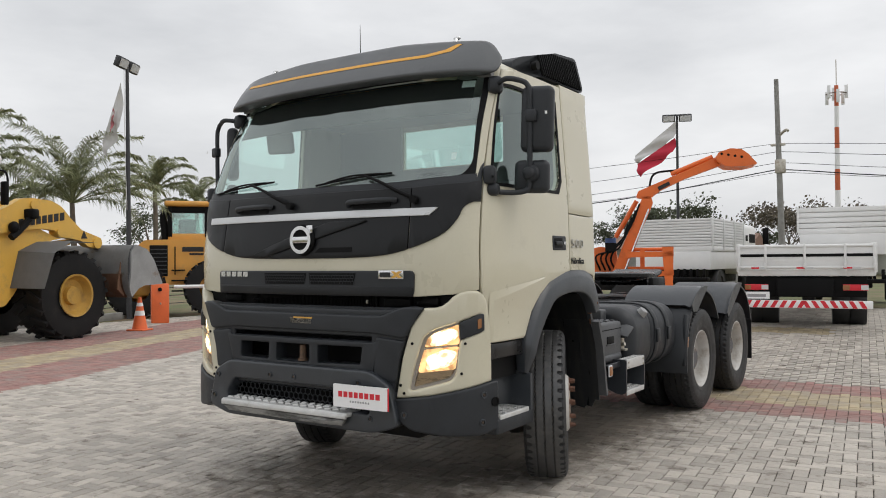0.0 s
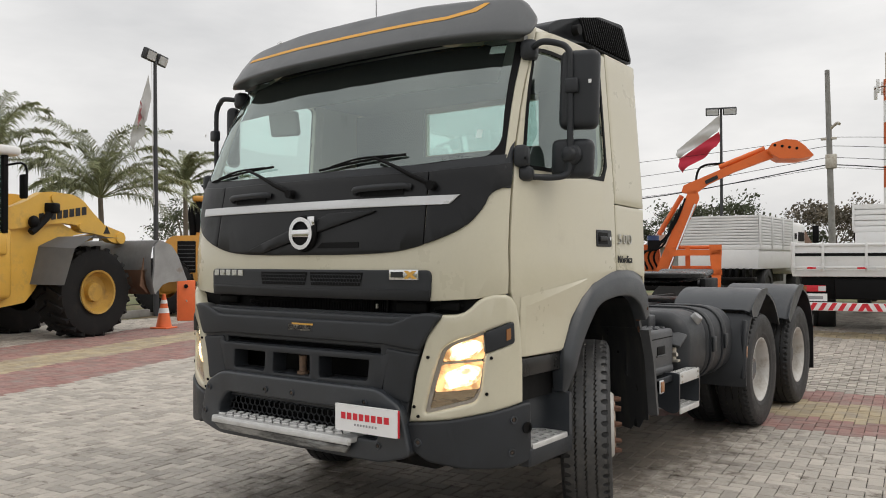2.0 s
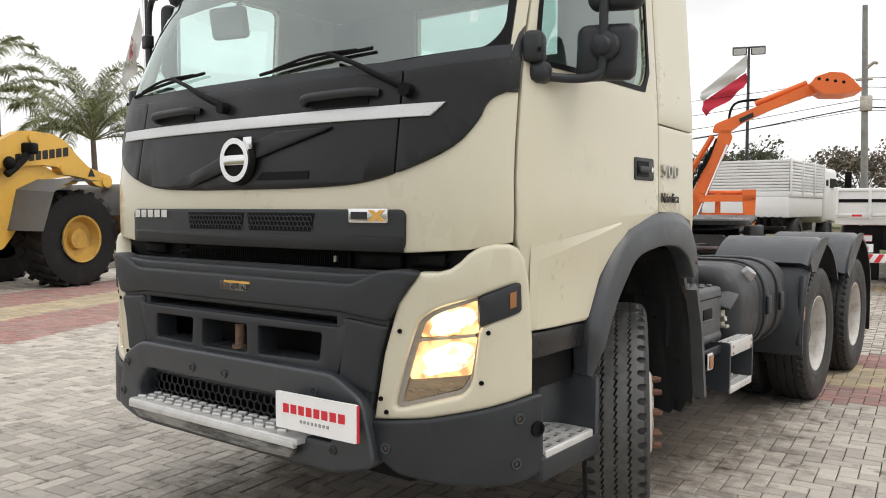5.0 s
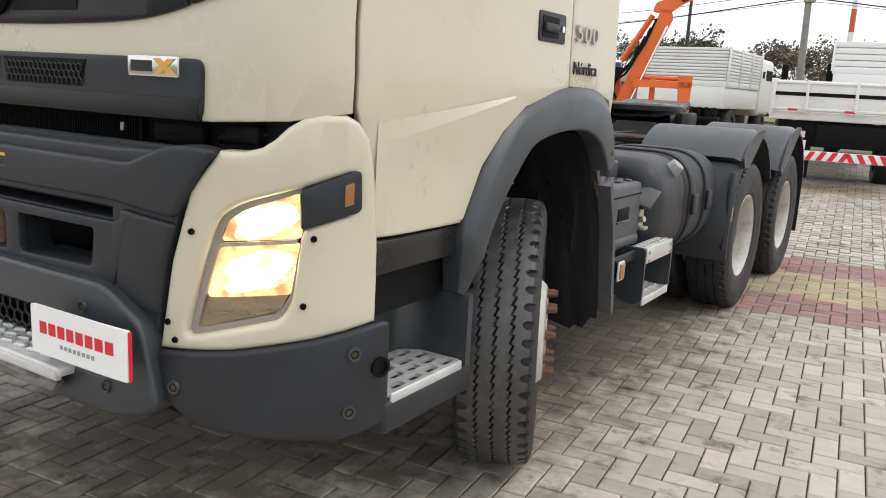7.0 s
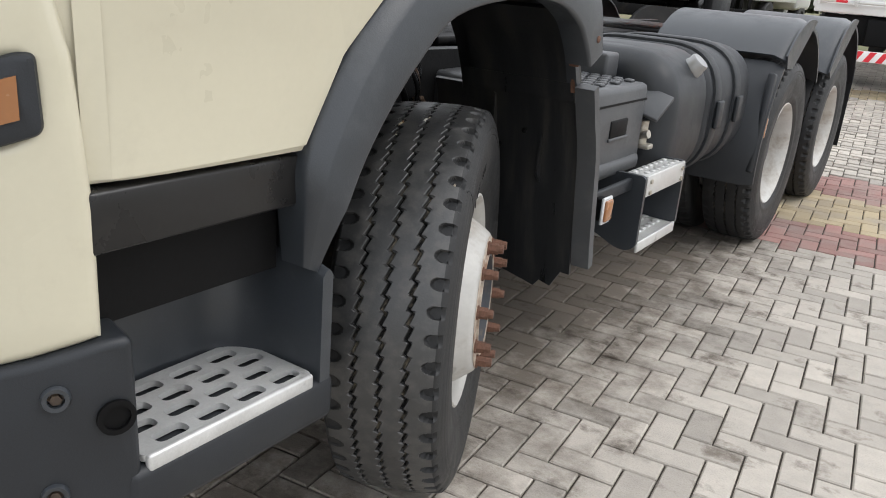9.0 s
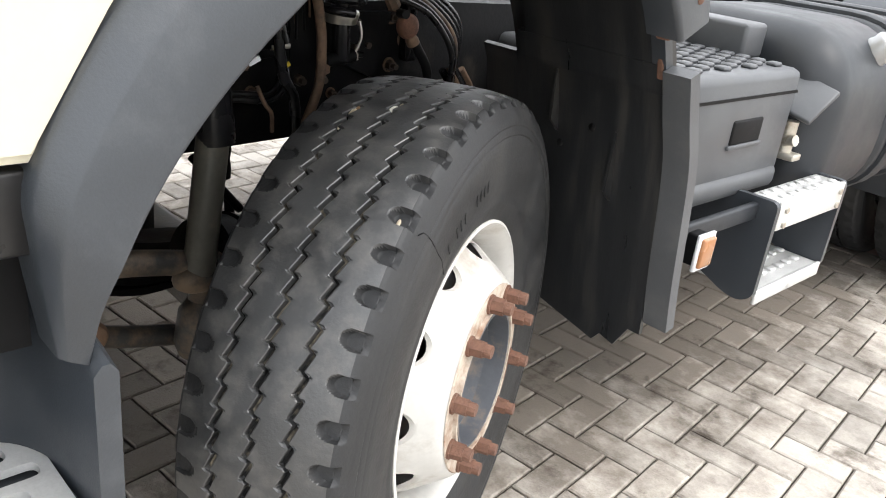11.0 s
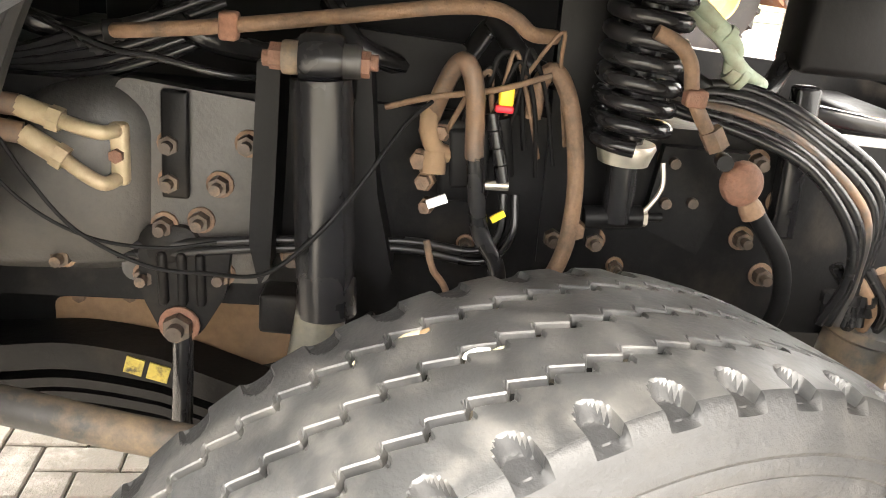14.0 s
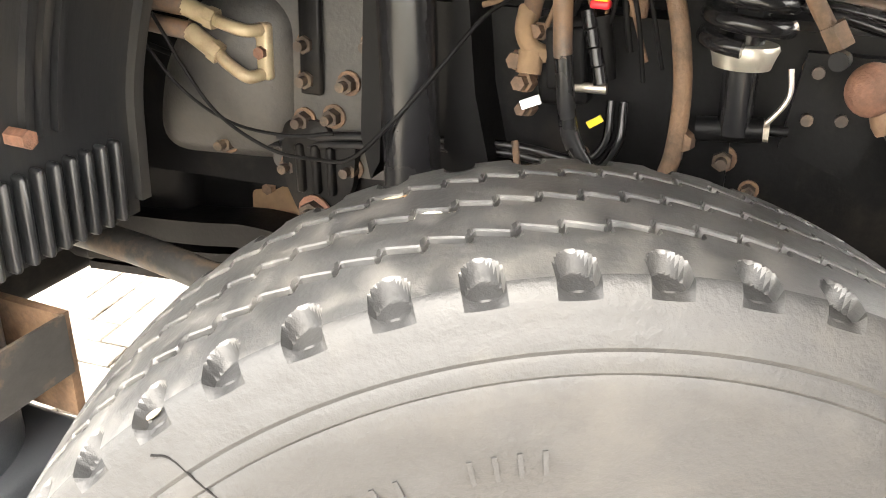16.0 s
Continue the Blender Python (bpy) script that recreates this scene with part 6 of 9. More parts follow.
for u0, u1, u2, u3 in ((-0.36, -0.335, -0.34, -0.352), (-0.252, -0.238, -0.196, -0.205)):
    bm = B()
    prism(bm, [(u0, 1.14), (u1, 1.14), (u1 + (u2 - u1) * 0.4, 1.0), (u2, 0.9), (u3, 0.875), (u0 - 0.005, 0.93)], lambda u, v, d: Vector((xr(u) + d, u, v)), 0, 0.075)
    part("shock_bracket", bm, BLACK, sh)

part("flange_bolt", cyl(B(), (0.628, -0.52, 1.014), (0.638, -0.52, 1.014), 0.0085, seg=6), RUST, truck)
# hydraulic fittings
bm = box(B(), (0.622, -0.52, 1.014), (0.018, 0.022, 0.075), bev=0.006)
fit = part("hydraulic_flange", bm, BRASS, truck, "zinc hydraulic flange")
for p in (((0.625, -0.52, 1.042), (0.65, -0.53, 1.044), (0.655, -0.555, 1.05), (0.65, -0.575, 1.054)), ((0.625, -0.521, 0.985), (0.65, -0.53, 0.985), (0.655, -0.555, 1.0), (0.65, -0.572, 1.01))):
    part("elbow", tube(B(), p, 0.0085, 10), BRASS, fit)
for a, b, c in (((0.65, -0.572, 1.053), (0.65, -0.618, 1.066), (0.66, -0.75, 1.075)), ((0.65, -0.57, 1.009), (0.65, -0.615, 1.035), (0.66, -0.75, 1.05))):
    a, b, c = Vector(a), Vector(b), Vector(c)
    bm = cyl(B(), a, b, 0.0125, seg=12)
    lathe(bm, [(0.0145, 0), (0.0145, 0.014)], a, b - a, 6)
    part("hose_ferrule", bm, BRASS, fit)
    part("hydraulic_hose", tube(B(), [b, b.lerp(c, 0.4) + Vector((0.01, 0, 0.003)), c, c + Vector((0, -0.2, -0.03))], 0.0125, 10), DIRT_HOSE, fit)

# pipes, hoses and cables: (points, radius, material, name)
LINES = [
    ([(0.64, -0.52, 1.155), (0.66, -0.488, 1.16), (0.66, -0.40, 1.173), (0.66, -0.295, 1.192), (0.66, -0.17, 1.216), (0.66, -0.117, 1.22), (0.655, -0.09, 1.212), (0.65, -0.07, 1.198), (0.62, -0.04, 1.194)], 0.0082, RUST_L, "steel_pipe"),
    ([(0.7, -0.72, 1.2), (0.7, -0.619, 1.045), (0.7, -0.59, 1.0), (0.7, -0.542, 0.945), (0.7, -0.468, 0.911), (0.705, -0.398, 0.91), (0.75, -0.328, 0.936), (0.755, -0.274, 0.988), (0.735, -0.234, 1.041), (0.7, -0.196, 1.097), (0.67, -0.169, 1.119)], 0.0024, BLACK, "thin_cable"),
    ([(0.655, -0.064, 0.86), (0.66, -0.075, 0.93), (0.66, -0.1, 0.975), (0.66, -0.113, 1.045), (0.66, -0.117, 1.067)], 0.0104, SATIN, "air_hose"),
    ([(0.66, -0.1155, 1.06), (0.66, -0.117, 1.067), (0.66, -0.124, 1.135), (0.655, -0.137, 1.162), (0.64, -0.15, 1.148), (0.62, -0.165, 1.1), (0.6, -0.17, 1.07)], 0.0108, DIRT_HOSE, "air_hose"),
    ([(0.62, -0.02, 0.86), (0.62, 0.006, 0.93), (0.62, 0.012, 0.98), (0.62, 0.008, 1.045), (0.62, -0.009, 1.117), (0.615, -0.031, 1.156), (0.61, -0.047, 1.142), (0.605, -0.05, 1.1)], 0.0102, RUST_L, "air_hose"),
    ([(0.66, 0.06, 1.215), (0.66, 0.085, 1.205), (0.66, 0.103, 1.186), (0.66, 0.112, 1.154), (0.66, 0.132, 1.122), (0.66, 0.15, 1.1)], 0.0082, RUST_L, "steel_pipe"),
    ([(0.66, 0.211, 1.03), (0.66, 0.223, 1.015), (0.655, 0.262, 0.965), (0.64, 0.28, 0.9), (0.62, 0.27, 0.84)], 0.0105, BLACK, "air_hose"),
    ([(0.6, -0.75, 0.905), (0.605, -0.6, 0.895), (0.61, -0.5, 0.899), (0.61, -0.37, 0.917), (0.6, -0.19, 0.93), (0.6, -0.1, 0.925), (0.6, -0.07, 0.95), (0.59, -0.07, 1.0)], 0.006, SATIN, "brake_line"),
    ([(0.6, -0.75, 0.893), (0.605, -0.6, 0.882), (0.61, -0.5, 0.886), (0.61, -0.37, 0.906), (0.6, -0.19, 0.92), (0.6, -0.09, 0.912), (0.605, -0.055, 0.95), (0.59, -0.055, 1.0)], 0.006, SATIN, "brake_line"),
    ([(0.61, -0.72, 1.0), (0.62, -0.63, 0.98), (0.615, -0.6, 0.94), (0.61, -0.55, 0.91)], 0.004, BLACK, "brake_line"),
    ([(0.67, -0.16, 0.96), (0.68, -0.15, 0.93), (0.68, -0.135, 0.91), (0.66, -0.12, 0.87)], 0.004, RUST_L, "thin_cable"),
    ([(0.63, -0.22, 1.1), (0.64, -0.17, 1.118), (0.65, -0.1, 1.135), (0.64, -0.04, 1.155)], 0.0035, RUST_L, "thin_cable"),
    ([(0.6, 0.115, 1.06), (0.605, 0.118, 1.03), (0.61, 0.1, 1.0), (0.6, 0.085, 0.985)], 0.003, STEEL, "thin_cable"),
]
rng = random.Random(21)
for k in range(7):
    y, z = -0.13 + 0.012 * k, 1.1 + 0.05 * rng.random()
    LINES.append(([(0.6, y - 0.03, z - 0.09), (0.625, y - 0.02 * rng.random(), z - 0.02), (0.635, y + 0.03 * rng.random(), z + 0.03 + 0.03 * rng.random()), (0.62, y + 0.03, z + 0.02 * rng.random()), (0.6, y + 0.03 + 0.03 * rng.random(), z - 0.08)], 0.0022 + 0.0015 * rng.random(), RUST_L if k % 3 == 0 else BLACK, "thin_cable"))
LINES.append(([(0.72, -0.74, 1.13), (0.71, -0.66, 1.05), (0.7, -0.6, 0.975), (0.69, -0.535, 0.935), (0.68, -0.46, 0.925), (0.66, -0.4, 0.93)], 0.0022, BLACK, "thin_cable"))
LINES.append(([(0.6, -0.62, 1.16), (0.63, -0.53, 1.135), (0.635, -0.47, 1.13), (0.63, -0.4, 1.118), (0.6, -0.36, 1.115)], 0.0045, SATIN, "thin_cable"))
for k in range(6):
    d = k * 0.0105
    LINES.append(([(0.6 - d, 0.11, 1.125 + d * 0.3), (0.62 - d, 0.2, 1.107 + d * 0.9), (0.63 - d * 0.5, 0.28, 1.075 + d), (0.63 - d * 0.5, 0.348 + d * 0.8, 1.005 + d), (0.62 - d * 0.5, 0.368 + d * 0.7, 0.94), (0.6, 0.36 + d, 0.87)], 0.0068, SATIN if k != 2 else DIRT_HOSE, "air_hose"))
    part("hose_fitting", lathe(B(), [(0, 0), (0.011, 0), (0.011, 0.014), (0.0085, 0.016), (0.0085, 0.03), (0, 0.03)], (0.6, 0.363 + d, 0.915), (0, 0.1, -1), 6), BLACK if k % 2 else SATIN, truck)
for k in range(5):
    d = k * 0.012
    LINES.append(([(0.55, -0.85, 1.1 + d * 0.4), (0.57, -0.68, 1.085 + d * 0.5), (0.575, -0.58, 1.09 + d), (0.57, -0.5, 1.115 + d), (0.54, -0.42, 1.15 + d)], 0.007, SATIN, "wire_loom"))
for k in range(2):
    LINES.append(([(0.54, 0.1, 1.29 - 0.02 * k), (0.57, 0.122 + 0.01 * k, 1.25 - 0.02 * k), (0.58, 0.15 + 0.012 * k, 1.225 - 0.018 * k), (0.58, 0.178, 1.2 - 0.012 * k), (0.57, 0.182 + 0.016 * k, 1.172), (0.54, 0.215 + 0.02 * k, 1.155)], 0.0095, GREEN_HOSE, "air_hose"))
for pts, r, m, nm in LINES:
    part(nm, tube(B(), pts, r, 14), m, truck)
part("pipe_end", lathe(B(), [(0, 0), (0.0105, 0), (0.0115, 0.006), (0.0115, 0.02), (0, 0.022)], (0.64, -0.505, 1.157), (0.3, -1, -0.1), 10), BLACK, truck)
part("pipe_clamp", box(B(), (0.66, -0.388, 1.175), (0.022, 0.02, 0.03), bev=0.004), RUST, truck)
part("pipe_clamp", box(B(), (0.662, 0.115, 1.15), (0.022, 0.024, 0.02), bev=0.004), RUST, truck)
part("pipe_union", lathe(B(), [(0.0, 0), (0.0135, 0), (0.0135, 0.024), (0.0, 0.024)], (0.66, 0.14, 1.117), (0, 0.55, -0.83), 6), RUST_L, truck)
bm = lathe(B(), [(0.011, 0), (0.014, 0.01), (0.014, 0.02)], (0.66, 0.2, 1.04), (0, 0.6, -0.8), 12)
part("pipe_union", bm, RUST_L, truck)
part("air_valve", ball(B(), (0.665, 0.187, 1.061), 0.024, (0.95, 1, 1.1), 20, 12), RUST, truck, "rusty round air valve")
for c, d in (((0.578, 0.16, 1.215), (0, 0.8, -0.5)), ((0.572, 0.188, 1.168), (0, 0.7, -0.4)), ((0.55, 0.215, 1.155), (-0.3, 0.8, -0.2))):
    part("hose_coupling", lathe(B(), [(0.0, -0.012), (0.0125, -0.012), (0.0125, 0.002), (0.0145, 0.003), (0.0145, 0.012), (0.0, 0.012)], c, d, 8), GREEN_HOSE, truck)
part("pressure_switch", cyl(B(), (0.675, 0.155, 1.088), (0.7, 0.15, 1.09), 0.009, seg=12), BLACK, truck)

# cab coil spring and damper
axis0, axis1 = Vector((0.605, 0.066, 1.275)), Vector((0.605, 0.064, 1.083))
line = []
for k in range(8 * 18 + 1):
    a, t = 2 * math.pi * k / 18, k / (8 * 18)
    line.append(axis0.lerp(axis1, t) + Vector((0.041 * math.cos(a), 0.041 * math.sin(a), 0)))
coil = part("cab_spring", tube(B(), line, 0.0098, 12, 1), SATIN, truck, "black coil spring over damper")
part("damper_rod", cyl(B(), axis0, axis1, 0.02), SATIN, coil)
part("spring_seat", lathe(B(), [(0, 0.005), (0.034, 0.005), (0.036, 0.0), (0.032, -0.012), (0.03, -0.02), (0, -0.02)], (0.605, 0.065, 1.078), (0, 0, 1), 28), STEEL, coil)
part("damper_body", cyl(B(), (0.605, 0.065, 1.065), (0.605, 0.07, 0.985), 0.0185, seg=24), SATIN, coil)
bm = cyl(B(), (0.605, 0.03, 0.985), (0.605, 0.1, 0.992), 0.014, seg=14)
cyl(bm, (0.605, 0.1, 0.992), (0.605, 0.125, 0.994), 0.006, seg=8)
part("damper_eye", bm, FRAME, coil)
part("damper_nut", cyl(B(), (0.61, 0.022, 0.972), (0.625, 0.018, 0.972), 0.0125, seg=6), RUST_L, coil)
part("damper_nut", cyl(B(), (0.605, 0.092, 0.991), (0.605, 0.106, 0.992), 0.012, seg=6), STEEL, coil)
post = B()
prism(post, [(-0.03, 1.33), (0.05, 1.33), (0.07, 0.89), (-0.01, 0.9)], on_x(0.52), 0, 0.03)
part("cab_post", post, FRAME, truck)
post = B()
prism(post, [(0.13, 1.07), (0.24, 1.07), (0.2, 0.93), (0.12, 0.96)], on_x(0.53), 0, 0.02)
part("cab_post_foot", post, FRAME, truck)

# valve block, connector, tags
bm = box(B(), (0.6, -0.125, 1.045), (0.05, 0.06, 0.1), (6, 0, 0), bev=0.008)
valve = part("brake_valve", bm, FRAME, truck, "black brake valve block")
bm = tube(B(), [(0.61, -0.13, 1.05), (0.63, -0.155, 1.055), (0.635, -0.168, 1.075), (0.62, -0.17, 1.1)], 0.011, 10)
cyl(bm, (0.63, -0.16, 1.055), (0.635, -0.16, 1.03), 0.015, seg=8)
part("valve_elbow", bm, TAN, valve)
part("valve_tag", box(B(), (0.645, -0.152, 1.0), (0.004, 0.024, 0.0105), (25, 0, 0)), SIGN_W, valve)
part("valve_tag", box(B(), (0.635, -0.078, 0.985), (0.004, 0.018, 0.008), (35, 0, 0)), YELLOW_TAG, valve)
part("valve_solenoid", cyl(B(), (0.62, -0.088, 1.1), (0.615, -0.075, 1.03), 0.012, seg=12), BLACK, valve)
part("connector", box(B(), (0.63, -0.086, 1.126), (0.015, 0.017, 0.022), bev=0.003), YELLOW_TAG, valve, "yellow plug connector")
part("connector_lock", box(B(), (0.63, -0.087, 1.112), (0.017, 0.022, 0.009), bev=0.003), SIGN_R, valve, "red connector lock")
for y, z, r in ((-0.165, 1.015, 0.012), (-0.172, 1.04, 0.013), (-0.15, 1.075, 0.011), (-0.16, 0.985, 0.01)):
    bm = lathe(B(), [(0, 0), (r, 0), (r, 0.016), (r * 0.75, 0.018), (r * 0.75, 0.03), (0, 0.03)], (0.61, y, z), (1, -0.2, 0.1), 6)
    part("valve_fitting", bm, RUST_L, valve, "brown dusty fitting")
part("valve_cover", box(B(), (0.628, -0.12, 1.05), (0.012, 0.045, 0.07), (6, 0, 0), bev=0.005), BLACK, valve)
for k in range(4):
    part("corrugated_sleeve", tube(B(), [(0.63, -0.1 + 0.006 * k, 1.105 - 0.02 * k), (0.632, -0.095 + 0.006 * k, 1.087 - 0.02 * k)], 0.0085, 10), SATIN, valve)
part("valve_lever", cyl(B(), (0.63, -0.11, 1.02), (0.63, -0.07, 1.022), 0.006, seg=8), STEEL, valve)

# leaf spring, steering parts, sump
for k in range(4):
    half, drop = (0.021, 0.022) if k == 0 else (0.0075, 0.042 + 0.0225 * k)
    line = [(-1.0, 0.662), (-0.76, 0.685), (-0.645, 0.70), (-0.53, 0.69), (-0.475, 0.675), (-0.33, 0.63), (-0.2, 0.61 + 0.008 * k), (0.0, 0.6 + 0.016 * k), (0.5, 0.63)]
    bm = B()
    rows = []
    for p in curve([(0, *q) for q in line], 5):
        rows.append([bm.verts.new((x, p.y, p.z - drop + d)) for x, d in ((0.435, -half), (0.515, -half), (0.515, half), (0.435, half))])
    for a, b in zip(rows, rows[1:]):
        for j in range(4):
            bm.faces.new((a[j], a[(j + 1) % 4], b[(j + 1) % 4], b[j]))
    bm.faces.new(rows[0])
    bm.faces.new(rows[-1])
    leaf = part("spring_leaf", bm, FRAME, truck, "black leaf spring")
    if k == 0:
        for j, w in enumerate((0.026, 0.03, 0.016)):
            part("stencil_mark", box(B(), (0.516, -0.55 + 0.034 * j, 0.672 - 0.008 * j), (0.003, w, 0.026), (-14, 0, 0)), STENCIL, leaf, "yellow stencil mark")
part("drag_link", tube(B(), [(0.68, -1.0, 0.73), (0.7, -0.75, 0.727), (0.7, -0.65, 0.716), (0.7, -0.5, 0.69), (0.7, -0.4, 0.676), (0.71, -0.26, 0.65)], 0.0235, 14), DRAG, truck, "dusty steering drag link")
pan = [(-0.74, 0.73), (-0.7, 0.735), (-0.5, 0.755), (-0.36, 0.768), (-0.348, 0.74), (-0.345, 0.65), (-0.38, 0.63), (-0.5, 0.622), (-0.68, 0.64), (-0.74, 0.66)]
part("oil_sump", dome(B(), rounded(pan, 0.02, 4), lambda u, v, d: Vector((0.31 + d, u, v)), 0.1, 0.018, 6), TAN, truck, "tan dust-covered oil sump", 0.9)
for y in (-0.655, -0.58, -0.4):
    part("sump_bolt", cyl(B(), (0.425, y, 0.735 + (y + 0.655) * 0.1), (0.44, y, 0.735 + (y + 0.655) * 0.1), 0.01, seg=6), RUST_L, truck)
fl = part("oil_filter", lathe(B(), [(0, 0.052), (0.042, 0.052), (0.048, 0.044), (0.056, -0.03), (0.055, -0.045), (0, -0.046)], (0.36, -0.375, 0.752), (0.0, 0.12, 1), 32), SIGN_C, truck, "dusty cream filter canister")
for k in range(3):
    part("print_bar", box(B(), (0.4105, -0.388 + 0.012 * k, 0.748), (0.006, 0.008, 0.018), (0, -6, 14)), BLACK_PRINT, fl)
part("bump_stop", box(B(), (0.59, -0.33, 0.823), (0.06, 0.056, 0.054), bev=0.006), FRAME, truck)
for k in range(5):
    part("engine_pipe", tube(B(), [(0.52, -0.7 + 0.2 * k, 1.2), (0.56, -0.65 + 0.2 * k, 1.15), (0.5, -0.55 + 0.2 * k, 1.13), (0.45, -0.5 + 0.2 * k, 1.18)], 0.014, 8), SATIN, truck)

part("brake_chamber", lathe(B(), [(0, -0.09), (0.04, -0.085), (0.05, -0.06), (0.05, 0.0), (0.056, 0.005), (0.056, 0.018), (0.05, 0.023), (0.045, 0.07), (0, 0.085)], (0.54, 0.46, 0.83), (0, 0.1, 1), 28), DRAG, truck, "muddy brake chamber")
for k in range(4):
    part("chamber_hose", tube(B(), [(0.6, 0.36 + 0.02 * k, 0.95), (0.6, 0.4 + 0.02 * k, 0.9), (0.58, 0.41 + 0.02 * k, 0.86)], 0.009, 8), RUST_L if k % 2 else SATIN, truck)

# brake drum, actuator and spring seat behind the front wheel
drum = part("brake_drum", lathe(B(), [(0, -0.3), (0.1, -0.3), (0.12, -0.27), (0.205, -0.26), (0.212, -0.25), (0.212, -0.2), (0.205, -0.19), (0.205, -0.06), (0, -0.05)], FW, steer_axis, 40), DRAG, truck, "muddy brake drum")
for k in range(6):
    a = radians(60 * k + 20)
    p = FW + steer_axis * -0.262 + (along * math.cos(a) + wheel_up * math.sin(a)) * 0.17
    part("drum_bolt", cyl(B(), p, p - steer_axis * 0.016, 0.011, seg=6), RUST, drum)
part("brake_actuator", lathe(B(), [(0, -0.09), (0.06, -0.085), (0.078, -0.06), (0.078, -0.01), (0.084, -0.006), (0.084, 0.01), (0.078, 0.014), (0.07, 0.07), (0.03, 0.085), (0, 0.085)], (0.62, -0.2, 0.62), (0.35, -0.8, 0.35), 28), FRAME, truck, "black brake actuator")
part("spring_seat_block", box(B(), (0.475, -0.04, 0.55), (0.13, 0.26, 0.1), bev=0.015), DRAG, truck)
for y in (-0.13, 0.05):
    part("spring_u_bolt", tube(B(), [(0.425, y, 0.48), (0.425, y, 0.66), (0.44, y, 0.69), (0.51, y, 0.69), (0.525, y, 0.66), (0.525, y, 0.48)], 0.011, 8, 3), FRAME, truck)
part("anti_roll_bar", tube(B(), [(0.61, -0.462, 0.508), (0.61, -0.4, 0.488), (0.61, -0.3, 0.463), (0.6, -0.15, 0.43), (0.55, -0.02, 0.4), (0.4, 0.04, 0.38)], 0.021, 12), DRAG, truck)
part("bar_eye", lathe(B(), [(0, -0.022), (0.024, -0.022), (0.029, -0.016), (0.029, 0.016), (0.024, 0.022), (0, 0.022)], (0.612, -0.458, 0.51), (1, 0, 0.1), 20), RUST_L, truck)
part("shock_foot", ball(B(), (0.72, -0.302, 0.635), 0.04, (0.8, 1.2, 0.7), 16, 10), DRAG, truck)
part("bump_stop", lathe(B(), [(0, 0), (0.023, 0.0), (0.024, 0.02), (0.021, 0.04), (0.024, 0.06), (0.022, 0.085), (0, 0.085)], (0.5, -0.14, 0.732), (0, 0, 1), 20), BLACK, truck)
part("brace_rod", cyl(B(), (0.55, -0.225, 0.8), (0.55, -0.12, 0.675), 0.0095, seg=10), FRAME, truck)

# knuckle and arm below the drag link
bm = box(B(), (0.64, -0.22, 0.53), (0.08, 0.13, 0.08), (15, 10, 25), bev=0.025, seg=3)
box(bm, (0.63, -0.15, 0.6), (0.09, 0.2, 0.08), (-20, 0, 10), bev=0.03, seg=3)
cyl(bm, (0.65, -0.26, 0.53), (0.7, -0.27, 0.655), 0.026, 0.03)
knuckle = part("steering_knuckle", bm, DRAG, truck, "muddy brown steering knuckle")
part("knuckle_joint", lathe(B(), [(0, -0.07), (0.03, -0.065), (0.042, -0.04), (0.042, 0.03), (0.03, 0.05), (0.015, 0.07), (0, 0.07)], (0.66, -0.27, 0.5), (0.1, 0.1, 1), 20), DRAG, knuckle)
# cab mount behind the spring, with its post and the air lines' rail
mount = part("cab_mount", box(B(), (0.46, 0.375, 1.25), (0.09, 0.165, 0.16), bev=0.012), BLACK, truck, "black cab mount bracket")
part("mount_post", box(B(), (0.535, 0.302, 1.06), (0.03, 0.032, 0.2), (4, 0, 0), bev=0.006), SATIN, mount)
part("mount_rail", box(B(), (0.5, 0.42, 1.112), (0.03, 0.2, 0.022), (-6, 0, 0), bev=0.005), SATIN, mount)
part("red_air_line", tube(B(), [(0.53, 0.29, 1.112), (0.53, 0.325, 1.104), (0.53, 0.365, 1.087), (0.54, 0.395, 1.05)], 0.0055, 8), SIGN_R, truck, "thin red air line")

# ---- behind the cab on the left ----
bb = part("battery_box", slab(B(), (0.45, 0.66, 0.69), (1.045, 1.235, 1.01), bev=0.022), BOX_GREY, truck, "grey plastic battery box")
for i in range(8):
    for j in range(9):
        part("box_stud", box(B(), (0.61 + 0.045 * j + 0.02 * (i % 2), 0.705 + 0.066 * i, 1.014), (0.03, 0.038, 0.012), bev=0.004, seg=1), BOX_GREY, bb)
part("box_handle", box(B(), (1.044, 0.99, 0.868), (0.012, 0.15, 0.062), bev=0.006), BLACK, bb)
part("handle_lip", box(B(), (1.046, 0.99, 0.832), (0.014, 0.17, 0.012), bev=0.004), BOX_GREY, bb)
part("box_groove", box(B(), (1.045, 0.95, 0.953), (0.006, 0.54, 0.007)), BLACK, bb)
part("box_shelf", slab(B(), (0.45, 1.2, 1.0), (0.88, 1.32, 1.095), bev=0.012), BOX_GREY, bb)
part("box_foot", slab(B(), (0.9, 0.68, 0.695), (1.058, 1.215, 0.755), bev=0.02), BOX_GREY, bb)
